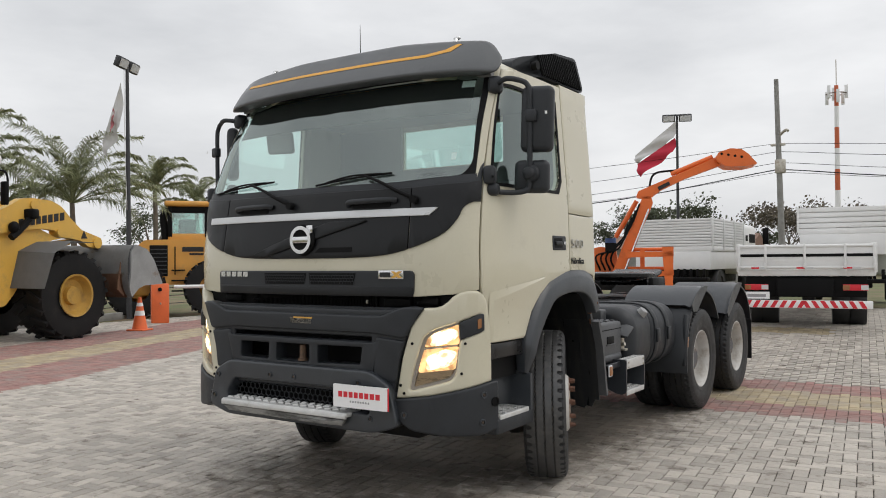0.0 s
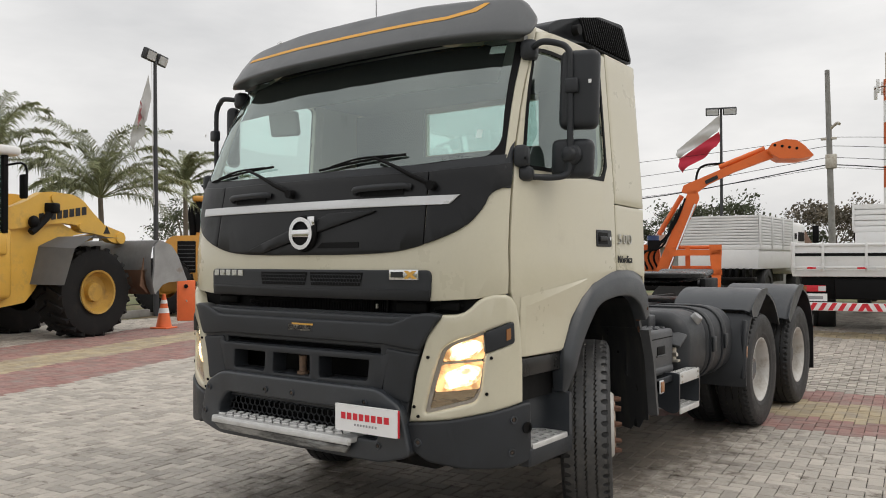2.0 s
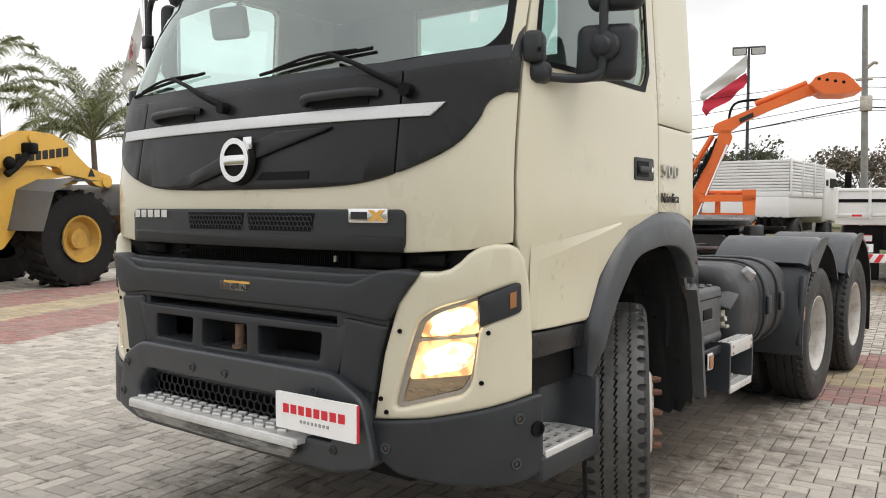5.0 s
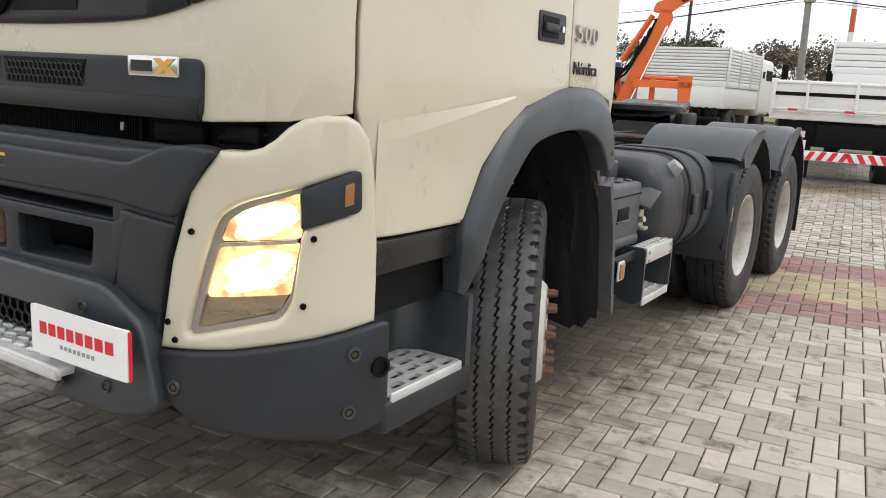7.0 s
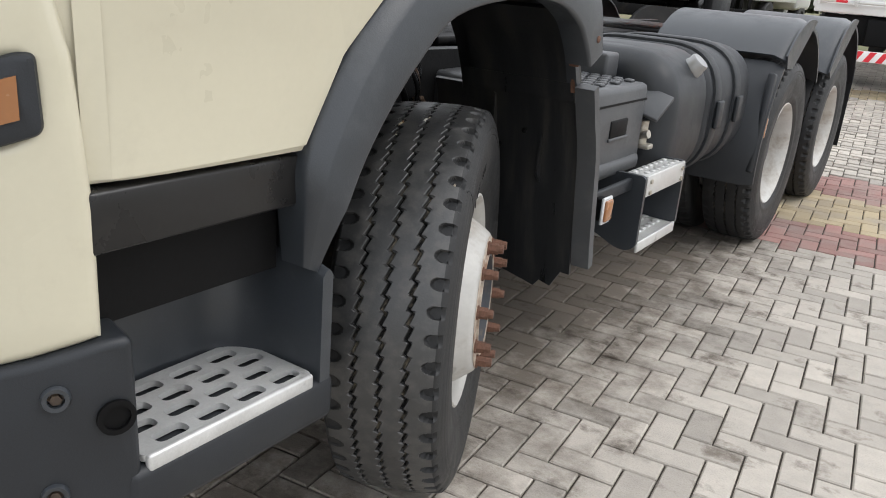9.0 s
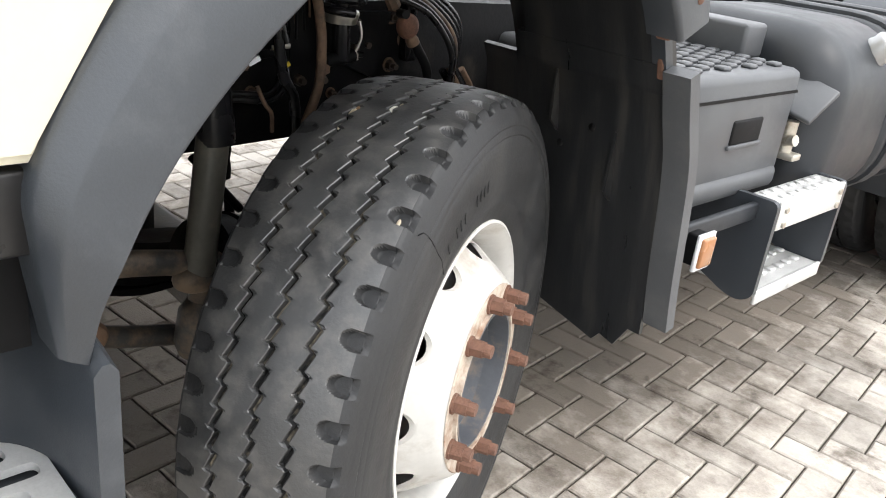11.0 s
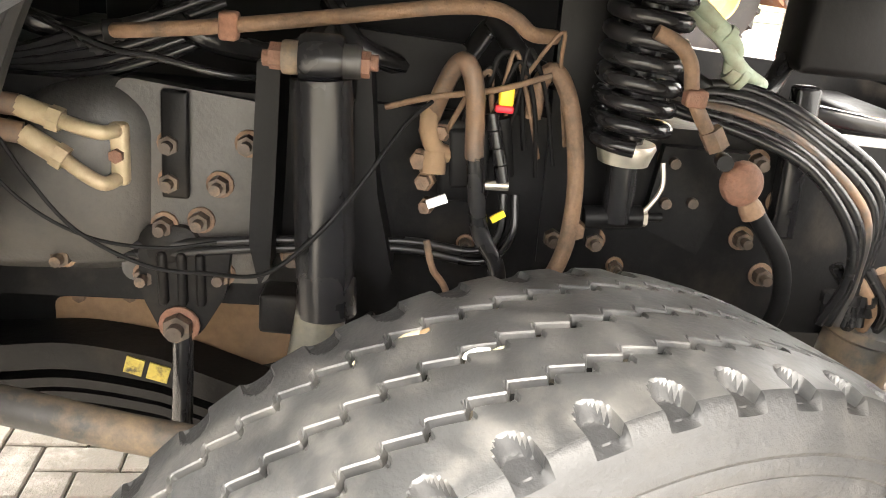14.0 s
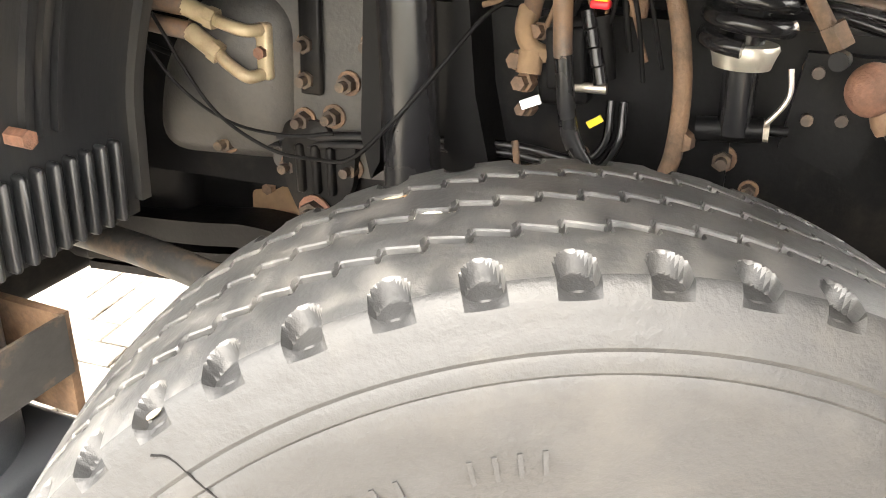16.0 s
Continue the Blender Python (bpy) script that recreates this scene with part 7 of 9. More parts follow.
# an open frame of two side plates with an upper and a lower tread
ss = part("service_step", slab(B(), (1.08, 1.03, 0.698), (1.165, 1.42, 0.71), bev=0.004), ALU, truck, "aluminium service step")
part("step_lip", slab(B(), (1.158, 1.03, 0.636), (1.17, 1.42, 0.714), bev=0.004), ALU, ss)
part("lower_tread", slab(B(), (0.97, 1.03, 0.452), (1.165, 1.42, 0.464), bev=0.004), ALU, ss)
part("lower_lip", slab(B(), (1.158, 1.03, 0.427), (1.17, 1.42, 0.468), bev=0.004), ALU, ss)
for i in range(7):
    for j in range(3):
        if j < 2:
            part("tread_bump", box(B(), (1.1 + j * 0.04, 1.07 + i * 0.05 + 0.02 * j, 0.712), (0.022, 0.022, 0.008), bev=0.003, seg=1), ALU, ss)
        part("tread_bump", box(B(), (1.0 + j * 0.055, 1.07 + i * 0.05 + 0.02 * (j % 2), 0.467), (0.026, 0.026, 0.01), bev=0.003, seg=1), ALU, ss)
for y in (1.01, 1.422):
    bm = B()
    prism(bm, rounded([(0.72, 0.69), (0.98, 0.704), (1.06, 0.714), (1.168, 0.714), (1.168, 0.455), (1.135, 0.432), (1.09, 0.436), (0.9, 0.52), (0.72, 0.585)], 0.02), lambda u, v, d, yy=y: Vector((u, yy + d, v)), 0, 0.018)
    part("step_side", bm, PLASTIC_L, ss)
for z in (0.69, 0.65):
    for y in (1.06, 1.39):
        part("step_bolt", cyl(B(), (1.168, y, z), (1.176, y, z), 0.009, seg=8), STEEL, ss)
part("marker_plate", slab(B(), (1.1, 0.66, 0.655), (1.12, 1.02, 0.7), bev=0.006), PLASTIC, ss)
part("step_hose", tube(B(), [(0.85, 1.22, 0.7), (0.95, 1.2, 0.6), (0.9, 1.16, 0.54), (0.8, 1.22, 0.56)], 0.02, 8), DRAG, ss)
mk = part("side_marker", slab(B(), (1.145, 0.625, 0.632), (1.178, 0.672, 0.706), bev=0.006), BLACK, truck, "side marker lamp under the battery box")
part("marker_rim", slab(B(), (1.176, 0.612, 0.625), (1.186, 0.68, 0.712), bev=0.004), SILVER, mk)
part("marker_lens", slab(B(), (1.182, 0.62, 0.634), (1.194, 0.672, 0.703), bev=0.005), AMBER, mk, "amber side marker lens")


def tank_band(bm, rows, r=0.17):
    """A hollow box with rounded corners, its sections at y grown or shrunk by g."""
    rings = []
    for y, g in rows:
        o = rounded([(0.4 - g, 0.56 - g), (1.1 + g, 0.56 - g), (1.1 + g, 1.115 + g), (0.4 - g, 1.115 + g)], max(r + g, 0.03) * 1.35, 8)
        rings.append([bm.verts.new((u, y, v)) for u, v in o])
    for a, b in zip(rings, rings[1:]):
        for k in range(len(a)):
            bm.faces.new((a[k], a[(k + 1) % len(a)], b[(k + 1) % len(a)], b[k]))
    bm.faces.new(rings[0])
    bm.faces.new(rings[-1][::-1])
    return bm


bm = tank_band(B(), [(1.34 + 0.11 * (1 - math.cos(a)), -0.11 * (1 - math.sin(a))) for a in (math.pi / 2 * k / 7 for k in range(8))]
               + [(1.78, 0), (1.795, -0.006), (1.81, -0.022), (1.83, -0.022), (1.845, -0.004), (1.86, 0), (2.44, 0)]
               + [(2.44 + 0.08 * math.sin(a), -0.08 * (1 - math.cos(a))) for a in (math.pi / 2 * k / 6 for k in range(1, 7))])
tank = part("fuel_tank", bm, PLASTIC, truck, "grey plastic fuel tank", 0.8)
for y in (1.92, 2.22):
    part("tank_strap", tank_band(B(), [(y - 0.045, -0.01), (y - 0.042, 0.012), (y - 0.03, 0.018), (y + 0.03, 0.018), (y + 0.042, 0.012), (y + 0.045, -0.01)]), PLASTIC, tank, "", 0.8)
    part("strap_buckle", box(B(), (1.125, y, 0.84), (0.02, 0.075, 0.12), bev=0.008), PLASTIC, tank)
bm = lathe(B(), [(0.044, 0), (0.044, 0.02), (0.04, 0.028), (0.04, 0.05), (0.036, 0.055), (0, 0.055)], (1.045, 1.68, 1.035), (0.65, 0, 0.76), 28)
part("tank_cap", bm, CAP, tank, "chrome tank cap")
part("wheel_chock", box(B(), (1.03, 1.315, 0.925), (0.13, 0.13, 0.018), (40, 14, 0), bev=0.006), BOX_GREY, truck, "folded grey plastic wheel chock")
bm = cyl(B(), (1.02, 1.3, 0.77), (1.02, 1.3, 0.86), 0.022, seg=12)
box(bm, (1.02, 1.3, 0.765), (0.09, 0.05, 0.02), bev=0.006)
cyl(bm, (1.0, 1.29, 0.8), (1.055, 1.28, 0.815), 0.016, seg=10)
part("tank_bracket", bm, STEEL, truck, "scuffed steel bracket under the chock")


def rear_guard(sgn, y, a0, a1, r=0.66, name="rear_mudguard", m=PLASTIC_L):
    X = lambda x: XC + sgn * (x - XC)
    bm = B()
    rows = []
    for k in range(25):
        a = radians(a0 + (a1 - a0) * k / 24)
        row = []
        for x, rr in ((0.5, r), (1.13, r), (1.19, r - 0.03), (1.19, r - 0.05), (1.12, r - 0.012), (0.5, r - 0.012)):
            row.append(bm.verts.new((X(x), y - rr * math.cos(a), 0.56 + rr * math.sin(a) * 1.04)))
        rows.append(row)
    for a, b in zip(rows, rows[1:]):
        for k in range(6):
            bm.faces.new((a[k], a[(k + 1) % 6], b[(k + 1) % 6], b[k]))
    bm.faces.new(rows[0])
    bm.faces.new(rows[-1])
    guard = part(name, bm, m, truck, "grey plastic rear mudguard")
    if name == "rear_mudguard":
        o = [(y - r * math.cos(radians(a)), 0.56 + r * math.sin(radians(a)) * 1.04) for a in range(int(a0), 101, 4)]
        o += [(y - 0.52 * math.cos(radians(58)), 0.56 + 0.52 * math.sin(radians(58))), (y - 0.6 * math.cos(radians(a0)), 0.56 + 0.6 * math.sin(radians(a0)))]
        part("guard_skirt", prism(B(), o, lambda u, v, d: Vector((X(1.191 + d), u, v)), 0, 0.01), m, guard)
    return guard


for sgn in (1, -1):
    rear_guard(sgn, 3.13, 48, 150)
    rear_guard(sgn, 4.55, 32, 160)
    X = lambda x: XC + sgn * (x - XC)
    rear_guard(sgn, 3.13, -12, 47, 0.625, "mudguard_apron", PLASTIC)
    side = part("mudguard_side", box(B(), (X(1.165), 2.58, 0.74), (0.035, 0.07, 0.5), (-8, 0, 0), bev=0.012), PLASTIC, truck)
    part("side_lamp", box(B(), (X(1.185), 2.585, 0.72), (0.012, 0.03, 0.1), (-8, 0, 0), bev=0.004), AMBER, side, "orange side reflector")
    bm = B()
    prism(bm, [(0.55, 0.3), (1.18, 0.3), (1.18, 0.9), (0.55, 0.95)], lambda u, v, d: Vector((X(u), 5.18 + d, v)), 0, 0.015)
    part("mud_flap", bm, FLAP, truck)
    part("tail_lamp", slab(B(), (min(X(0.8), X(1.1)), 5.2, 0.85), (max(X(0.8), X(1.1)), 5.26, 0.95), bev=0.01), SIGN_R, truck)
bm = lathe(B(), [(0, 0.0), (0.44, 0.0), (0.46, -0.015), (0.46, -0.05), (0.4, -0.075), (0.3, -0.1), (0, -0.1)], (XC + 0.08, 3.7, 1.375), (0, 0, 1), 40)
box(bm, (XC + 0.08, 4.25, 1.31), (0.6, 0.55, 0.06), (14, 0, 0), bev=0.02)
fifth = part("fifth_wheel", bm, SATIN, truck, "greasy black fifth wheel coupling")
for x in (-0.42, 0.58):
    part("coupling_bracket", box(B(), (XC + x, 3.72, 1.2), (0.06, 0.42, 0.24), bev=0.02), FRAME, fifth)
part("coupling_plate", slab(B(), (XC - 0.52, 3.2, 1.07), (XC + 0.68, 4.3, 1.1), bev=0.008), FRAME, fifth)
part("catwalk", slab(B(), (XC - 0.4, 0.9, 1.07), (XC + 0.4, 2.9, 1.1), bev=0.008), FRAME, truck)
bm = cyl(B(), (XC - 0.75, 0.62, 1.4), (XC - 0.75, 0.62, 2.5), 0.09)
part("intake_stack", bm, BLACK, truck)
for k in range(3):
    part("coiled_line", tube(B(), [(XC + 0.1 * k, 0.55, 1.5), (XC + 0.12 * k, 0.9, 1.22), (XC + 0.1 * k, 1.5, 1.14), (XC + 0.1 * k, 2.6, 1.13)], 0.015, 8), SATIN, truck)


# ---- ground ----
def gh(x, y):
    k = min(max((x + 8) / 4, 0), 1)
    return 0.062 * min(max(y - 5.5, 0), 5) * k


bm = B()
xs = [-420, -120, -60, -40, -30, -20, -16, -12, -8, -6, -4, 0, 4, 8, 12, 20, 40, 120, 420]
ys = [-420, -120, -40, -10, 0, 4, 5.5, 10.5, 12, 16, 18, 26, 40, 70, 120, 420]
gv = [[bm.verts.new((x, y, gh(x, y) - 0.05)) for x in xs] for y in ys]
for a, b in zip(gv, gv[1:]):
    for k in range(len(xs) - 1):
        bm.faces.new((a[k], a[k + 1], b[k + 1], b[k]))
solid("ground", bm, GRASS, "rough grass and soil ground round the yard", "ground", "structure")
bm = B()
xs, ys = [-15.6, -12, -8, -6, -4, 0, 4, 9], [-8, 0, 4, 5.5, 10.5, 14, 17.5]
gv = [[bm.verts.new((x, y, gh(x, y) - 0.012)) for x in xs] for y in ys]
for a, b in zip(gv, gv[1:]):
    for k in range(len(xs) - 1):
        bm.faces.new((a[k], a[k + 1], b[k + 1], b[k]))
pavement = solid("pavement", bm, JOINT, "herringbone block paving with red and yellow bands", "pavement", "structure")


def block_colour(x, y):
    q = y - 0.02 * x
    if x > -3.4:
        if 3.12 < q < 3.75 or 4.75 < q < 5.5:
            return "r"
        if 3.75 <= q <= 4.75 or (9.6 < q < 10.3 and x < 1.4):
            return "y"
    e = x + 6.2 + 0.4 * (y - 0.1)
    if -4.2 < e < 0:
        return "y" if -2.6 < e < -1.5 else "r"
    return "g"


# ---- vehicles and things round the yard ----
class Local:
    """Plans a vehicle along its own length u, width v and height w."""
    def __init__(self, at, heading):
        self.o, self.u = Vector(at), Vector((heading[0], heading[1], 0)).normalized()
        self.v = Vector((self.u.y, -self.u.x, 0))

    def p(self, u, v, w):
        return self.o + self.u * u + self.v * v + Vector((0, 0, w))

    def box(self, bm, lo, hi, bev=0.02):
        c = self.p(*[(a + b) / 2 for a, b in zip(lo, hi)])
        return box(bm, c, [b - a for a, b in zip(lo, hi)][:1] + [hi[1] - lo[1], hi[2] - lo[2]], (0, 0, math.degrees(math.atan2(self.u.y, self.u.x))), bev)

    def plate(self, bm, outline, v0, v1):
        return prism(bm, outline, lambda a, b, d: self.p(a, d, b), v0, v1)


def off_road_wheel(L, u, v, w, r, wd, parent, rim_m):
    out = 1 if v >= -1 else -1
    prof = [(r * 0.47, wd / 2), (r * 0.8, wd / 2 + 0.03), (r * 0.95, wd / 2), (r * 0.97, wd / 2 - 0.06), (r * 0.97, -wd / 2 + 0.06), (r * 0.95, -wd / 2), (r * 0.8, -wd / 2 - 0.03), (r * 0.47, -wd / 2)]
    tyre = lathe(B(), prof, L.p(u, v, w), L.v, 48)
    bm = B()
    for k in range(22):
        a = 2 * math.pi * k / 22
        for sg in (1, -1):
            c = L.p(u, v, w) + L.u * math.cos(a) * r * 0.965 + Vector((0, 0, math.sin(a) * r * 0.965)) + L.v * sg * wd * 0.27
            m = Matrix.Translation(c) @ Matrix((L.u * math.cos(a) + Vector((0, 0, math.sin(a))), L.v, (L.u * -math.sin(a) + Vector((0, 0, math.cos(a)))))).transposed().to_4x4()
            bmesh.ops.create_cube(bm, size=1, matrix=m @ pose(0, 0, 0, sg * 28, 0, 0) @ Matrix.Diagonal((0.1, wd * 0.5, 0.09, 1)))
    ty = part("tyre", tyre, LUG_RUBBER, parent, "large lugged black tyre")
    tagged(part("tread_lug", bm, LUG_RUBBER, ty), kind="stuff")
    bm = lathe(B(), [(r * 0.49, 0.03), (r * 0.49, 0.06), (r * 0.45, 0.05), (r * 0.42, -0.02), (r * 0.36, -0.1), (r * 0.22, -0.12), (r * 0.2, -0.03), (0, -0.03)], L.p(u, v + out * wd / 2, w), L.v * out, 40)
    part("rim", bm, rim_m, ty, "painted wheel rim")


L1 = Local((-11.82, 4.41, 0), (-0.23, 0.97))
loader = thing("wheel_loader", L1.p(-1.6, -1, 0), "yellow wheel loader with worn grey bucket lowered", "wheel loader")


def qv(v, *pts):
    """Loader outlines traced to fit the camera's view, for a part that stands v to the side."""
    out = []
    for x, y in pts:
        d = x - 133.4 - 68 * v
        u = d / (67.3 - 3.85 * d / 67.3)
        out.append((u, 0.82 + (528.2 - 3.8 * u - y) / (87 - 5 * u)))
    return out


for u in (0, -3.25):
    for v in (-0.36, -2.4):
        off_road_wheel(L1, u, v, 0.88, 0.89, 0.7, loader, RIM_GOLD)
arm_line = ((-40, 385), (0, 371), (15, 364), (38, 350), (55, 349), (91, 354), (108, 364), (126, 387), (144, 407), (179, 422), (169, 439), (156, 437), (144, 426), (121, 421), (103, 419), (98, 407), (75, 404), (33, 407), (-40, 420))
arm_plan = rounded(qv(-0.42, *arm_line), 0.06)
arm = part("lift_arm", L1.plate(B(), arm_plan, -0.6, -0.42), LOADER_Y, loader, "yellow lift arm")
part("lift_arm", L1.plate(B(), arm_plan, -1.7, -1.52), LOADER_Y, loader)
for i in range(8):
    if i == 1:
        continue
    x, y = 34 + i * 10.3, 401.5 - i * 1.6
    part("maker_block", L1.plate(B(), qv(-0.41, (x, y), (x + 7.6, y - 1.2), (x + 7.6, y - 15.4), (x, y - 14.2)), -0.42, -0.41), BLACK_PRINT, arm)
part("warning_mark", L1.plate(B(), qv(-0.41, (143, 422), (154, 422), (148, 408)), -0.42, -0.41), BLACK_PRINT, arm)
for x, y, r in ((60, 361, 0.1), (170, 430, 0.12), (104, 410, 0.07)):
    (u, w), = qv(-0.42, (x, y))
    part("pivot_pin", cyl(B(), L1.p(u, -0.62, w), L1.p(u, -0.38, w), r, seg=20), LOADER_Y, arm)
part("tilt_lever", L1.plate(B(), rounded(qv(-1.0, (36, 352), (62, 348), (84, 372), (70, 392), (40, 384)), 0.06), -1.15, -0.95), LOADER_Y, loader)
part("hydraulic_line", tube(B(), [L1.p(*[(u, -0.5, w) for u, w in qv(-0.5, (xx, yy))][0]) for xx, yy in ((-6, 380), (14, 372), (26, 376), (38, 381), (52, 384))], 0.03, 6), BLACK, loader)
part("lift_cylinder", cyl(B(), L1.p(-0.9, -0.9, 1.75), L1.p(0.7, -0.9, 2.0), 0.08), LOADER_Y, loader)
part("cylinder_rod", cyl(B(), L1.p(0.0, -0.75, 1.95), L1.p(0.9, -0.75, 2.1), 0.045), CHROME, loader)
part("front_frame", L1.plate(B(), rounded(qv(-0.5, (-60, 392), (0, 384), (70, 404), (98, 420), (66, 445), (26, 520), (10, 542), (-60, 556)), 0.06), -1.7, -0.5), LOADER_Y, loader)
bm = B()
rows = [[bm.verts.new(L1.p(*p)) for p in row] for row in (((-1.14, -0.6, 1.06), (-1.08, 0.32, 1.05)), ((-0.95, -0.6, 1.78), (-0.84, 0.32, 1.73)), ((-0.5, -0.6, 1.97), (-0.395, 0.32, 1.974)), ((0.25, -0.6, 1.95), (0.3, 0.32, 1.95)))]
for a, b in zip(rows, rows[1:]):
    bm.faces.new((a[0], a[1], b[1], b[0]))
bmesh.ops.solidify(bm, geom=bm.faces[:], thickness=0.05)
part("fender", bm, GREY_FENDER, loader, "grey steel fender", 0.2)
bm = B()
cheek = rounded(qv(0.45, (233, 446), (242, 434), (262, 442), (274, 460), (290, 502), (257, 505), (247, 510), (234, 526), (230, 510), (233, 480)), 0.04)
L1.plate(bm, cheek, 0.42, 0.46)
bucket = part("bucket", bm, BUCKET, loader, "worn grey bucket, rusty inside")
part("bucket_cheek", L1.plate(B(), cheek, -2.5, -2.46), BUCKET, bucket)
shell = qv(0.45, (262, 442), (244, 434), (234, 440), (229, 460), (229, 490), (233, 512), (240, 526))
bm = B()
line = [(p.x, p.y) for p in curve([(a, b, 0) for a, b in shell], 5)]
rows = [[bm.verts.new(L1.p(u, v, w)) for v in (-2.48, 0.43)] for u, w in line]
for a, b in zip(rows, rows[1:]):
    bm.faces.new((a[0], a[1], b[1], b[0]))
bmesh.ops.solidify(bm, geom=bm.faces[:], thickness=0.04)
part("bucket_shell", bm, BUCKET, bucket)
low = line[int(len(line) * 0.62):]
bm = B()
rows = [[bm.verts.new(L1.p(u - 0.05, v, w)) for v in (-2.4, 0.3)] for u, w in low]
for a, b in zip(rows, rows[1:]):
    bm.faces.new((a[0], a[1], b[1], b[0]))
bmesh.ops.solidify(bm, geom=bm.faces[:], thickness=0.03)
part("wear_plate", bm, BUCKET_R, bucket, "rusty wear plate")
for v in (0.25, -0.75, -1.6):
    part("bucket_rib", L1.plate(B(), qv(0.45, (229, 462), (222, 512), (234, 524), (236, 480)), v - 0.03, v), BUCKET_R, bucket)
part("rear_frame", L1.box(B(), (-4.9, -1.75, 0.8), (-1.6, -0.35, 2.1), 0.1), LOADER_Y, loader)
cabb = part("cab", L1.box(B(), (-3.1, -1.7, 1.6), (-1.75, -0.3, 2.0), 0.05), LOADER_Y, loader)
part("cab_roof", L1.box(B(), (-3.25, -1.8, 3.4), (-1.55, -0.2, 3.57), 0.06), WHITE, cabb)
for u in (-3.05, -1.8):
    for v in (-1.65, -0.35):
        part("cab_pillar", L1.box(B(), (u - 0.05, v - 0.05, 2.0), (u + 0.05, v + 0.05, 3.45), 0.01), BLACK, cabb)
g = part("cab_pane", L1.box(B(), (-3.0, -0.36, 2.0), (-1.8, -0.345, 3.4), 0), GLASS, cabb)
g = part("cab_pane", L1.box(B(), (-1.81, -1.6, 2.0), (-1.8, -0.4, 3.4), 0), GLASS, cabb)
bm = tube(B(), [L1.p(-1.8, -0.3, 3.22), L1.p(-1.62, -0.05, 3.22), L1.p(-1.58, -0.05, 2.7)], 0.02)
L1.box(bm, (-1.66, -0.16, 2.62), (-1.58, 0.0, 3.06), 0.03)
part("loader_mirror", bm, BLACK, loader)
lamp_at = [L1.p(u, -0.35, w) for u, w in qv(-0.35, (20, 420), (34, 408), (52, 388), (56, 378))]
bm = tube(B(), lamp_at[:3], 0.07, 6, 3)
box(bm, lamp_at[3], (0.24, 0.2, 0.2), (0, 0, 30), bev=0.04)
ball(bm, L1.p(qv(-0.35, (25, 402))[0][0], -0.35, qv(-0.35, (25, 402))[0][1]), 0.1, (1, 1, 1.2), 12, 8)
part("work_lamp", bm, BLACK, loader)

# second loader, further off
L2 = Local((-16.6, 11.0, 0), (-0.62, -0.78))
loader2 = thing("wheel_loader", L2.p(0, 0, 0), "orange-yellow wheel loader with dark glazed cab", "wheel loader")
for u in (1.35, -0.75):
    for v in (1.0, -1.0):
        off_road_wheel(L2, u, v, 0.8, 0.8, 0.5, loader2, LOADER_Y2)
hood = part("hood", L2.plate(B(), rounded([(-0.6, 0.9), (1.25, 0.9), (1.38, 1.2), (1.36, 2.0), (1.15, 2.2), (-0.6, 2.24)], 0.12), -0.95, 0.95), LOADER_Y2, loader2, "yellow engine hood")
part("hood_grille", L2.box(B(), (0.5, -0.975, 1.15), (1.0, -0.945, 2.05), 0.02), BLACK, hood)
for i in range(7):
    part("grille_bar", L2.box(B(), (0.52, -0.985, 1.22 + 0.115 * i), (0.98, -0.97, 1.25 + 0.115 * i), 0.004), POLE_M, hood)
part("number_mark", L2.box(B(), (-0.5, -0.965, 1.86), (0.1, -0.945, 2.0), 0), BLACK_PRINT, hood)
part("stripe_mark", L2.box(B(), (-0.5, -0.965, 1.76), (-0.1, -0.945, 1.82), 0), BLACK_PRINT, hood)
part("handrail", tube(B(), [L2.p(0.3, -1.0, 1.2), L2.p(0.3, -1.06, 1.3), L2.p(0.3, -1.06, 1.9), L2.p(0.3, -0.98, 2.0)], 0.02, 6), BLACK, loader2)
for i in range(3):
    part("rung", L2.box(B(), (0.02, -1.1, 0.7 + 0.3 * i), (0.4, -0.98, 0.74 + 0.3 * i), 0.01), BLACK, loader2)
part("rear_lamp", L2.box(B(), (1.05, -1.0, 0.95), (1.35, -0.94, 1.1), 0.02), SIGN_R, loader2)
part("counterweight", L2.box(B(), (0.6, -0.9, 0.55), (1.5, 0.9, 1.0), 0.1), LOADER_Y2, loader2)
cab2 = part("cab", L2.box(B(), (-0.66, -0.75, 2.1), (0.5, 0.75, 2.4), 0.05), LOADER_Y2, loader2)
part("cab_roof", L2.box(B(), (-0.78, -0.85, 3.2), (0.6, 0.85, 3.36), 0.06), LOADER_Y2, cab2)
for u in (-0.6, 0.44):
    for v in (-0.7, 0.7):
        part("cab_pillar", L2.box(B(), (u - 0.06, v - 0.06, 2.3), (u + 0.06, v + 0.06, 3.25), 0.01), BLACK, cab2)
part("cab_seat", L2.box(B(), (-0.3, -0.3, 2.2), (0.2, 0.3, 2.85), 0.08), BLACK, cab2)
part("cab_visor", L2.box(B(), (-0.55, -0.72, 3.0), (0.4, -0.69, 3.2), 0.01), BLACK, cab2)
for v in (-0.71, 0.7):
    part("cab_pane", L2.box(B(), (-0.54, v, 2.4), (0.38, v + 0.01, 3.2), 0), GLASS, cab2)
part("exhaust_stack", tube(B(), [L2.p(0.55, -0.55, 2.15), L2.p(0.58, -0.55, 2.5), L2.p(0.62, -0.55, 2.9), L2.p(0.5, -0.55, 3.15)], 0.13, 12, 6, 0.1), BLACK, loader2)
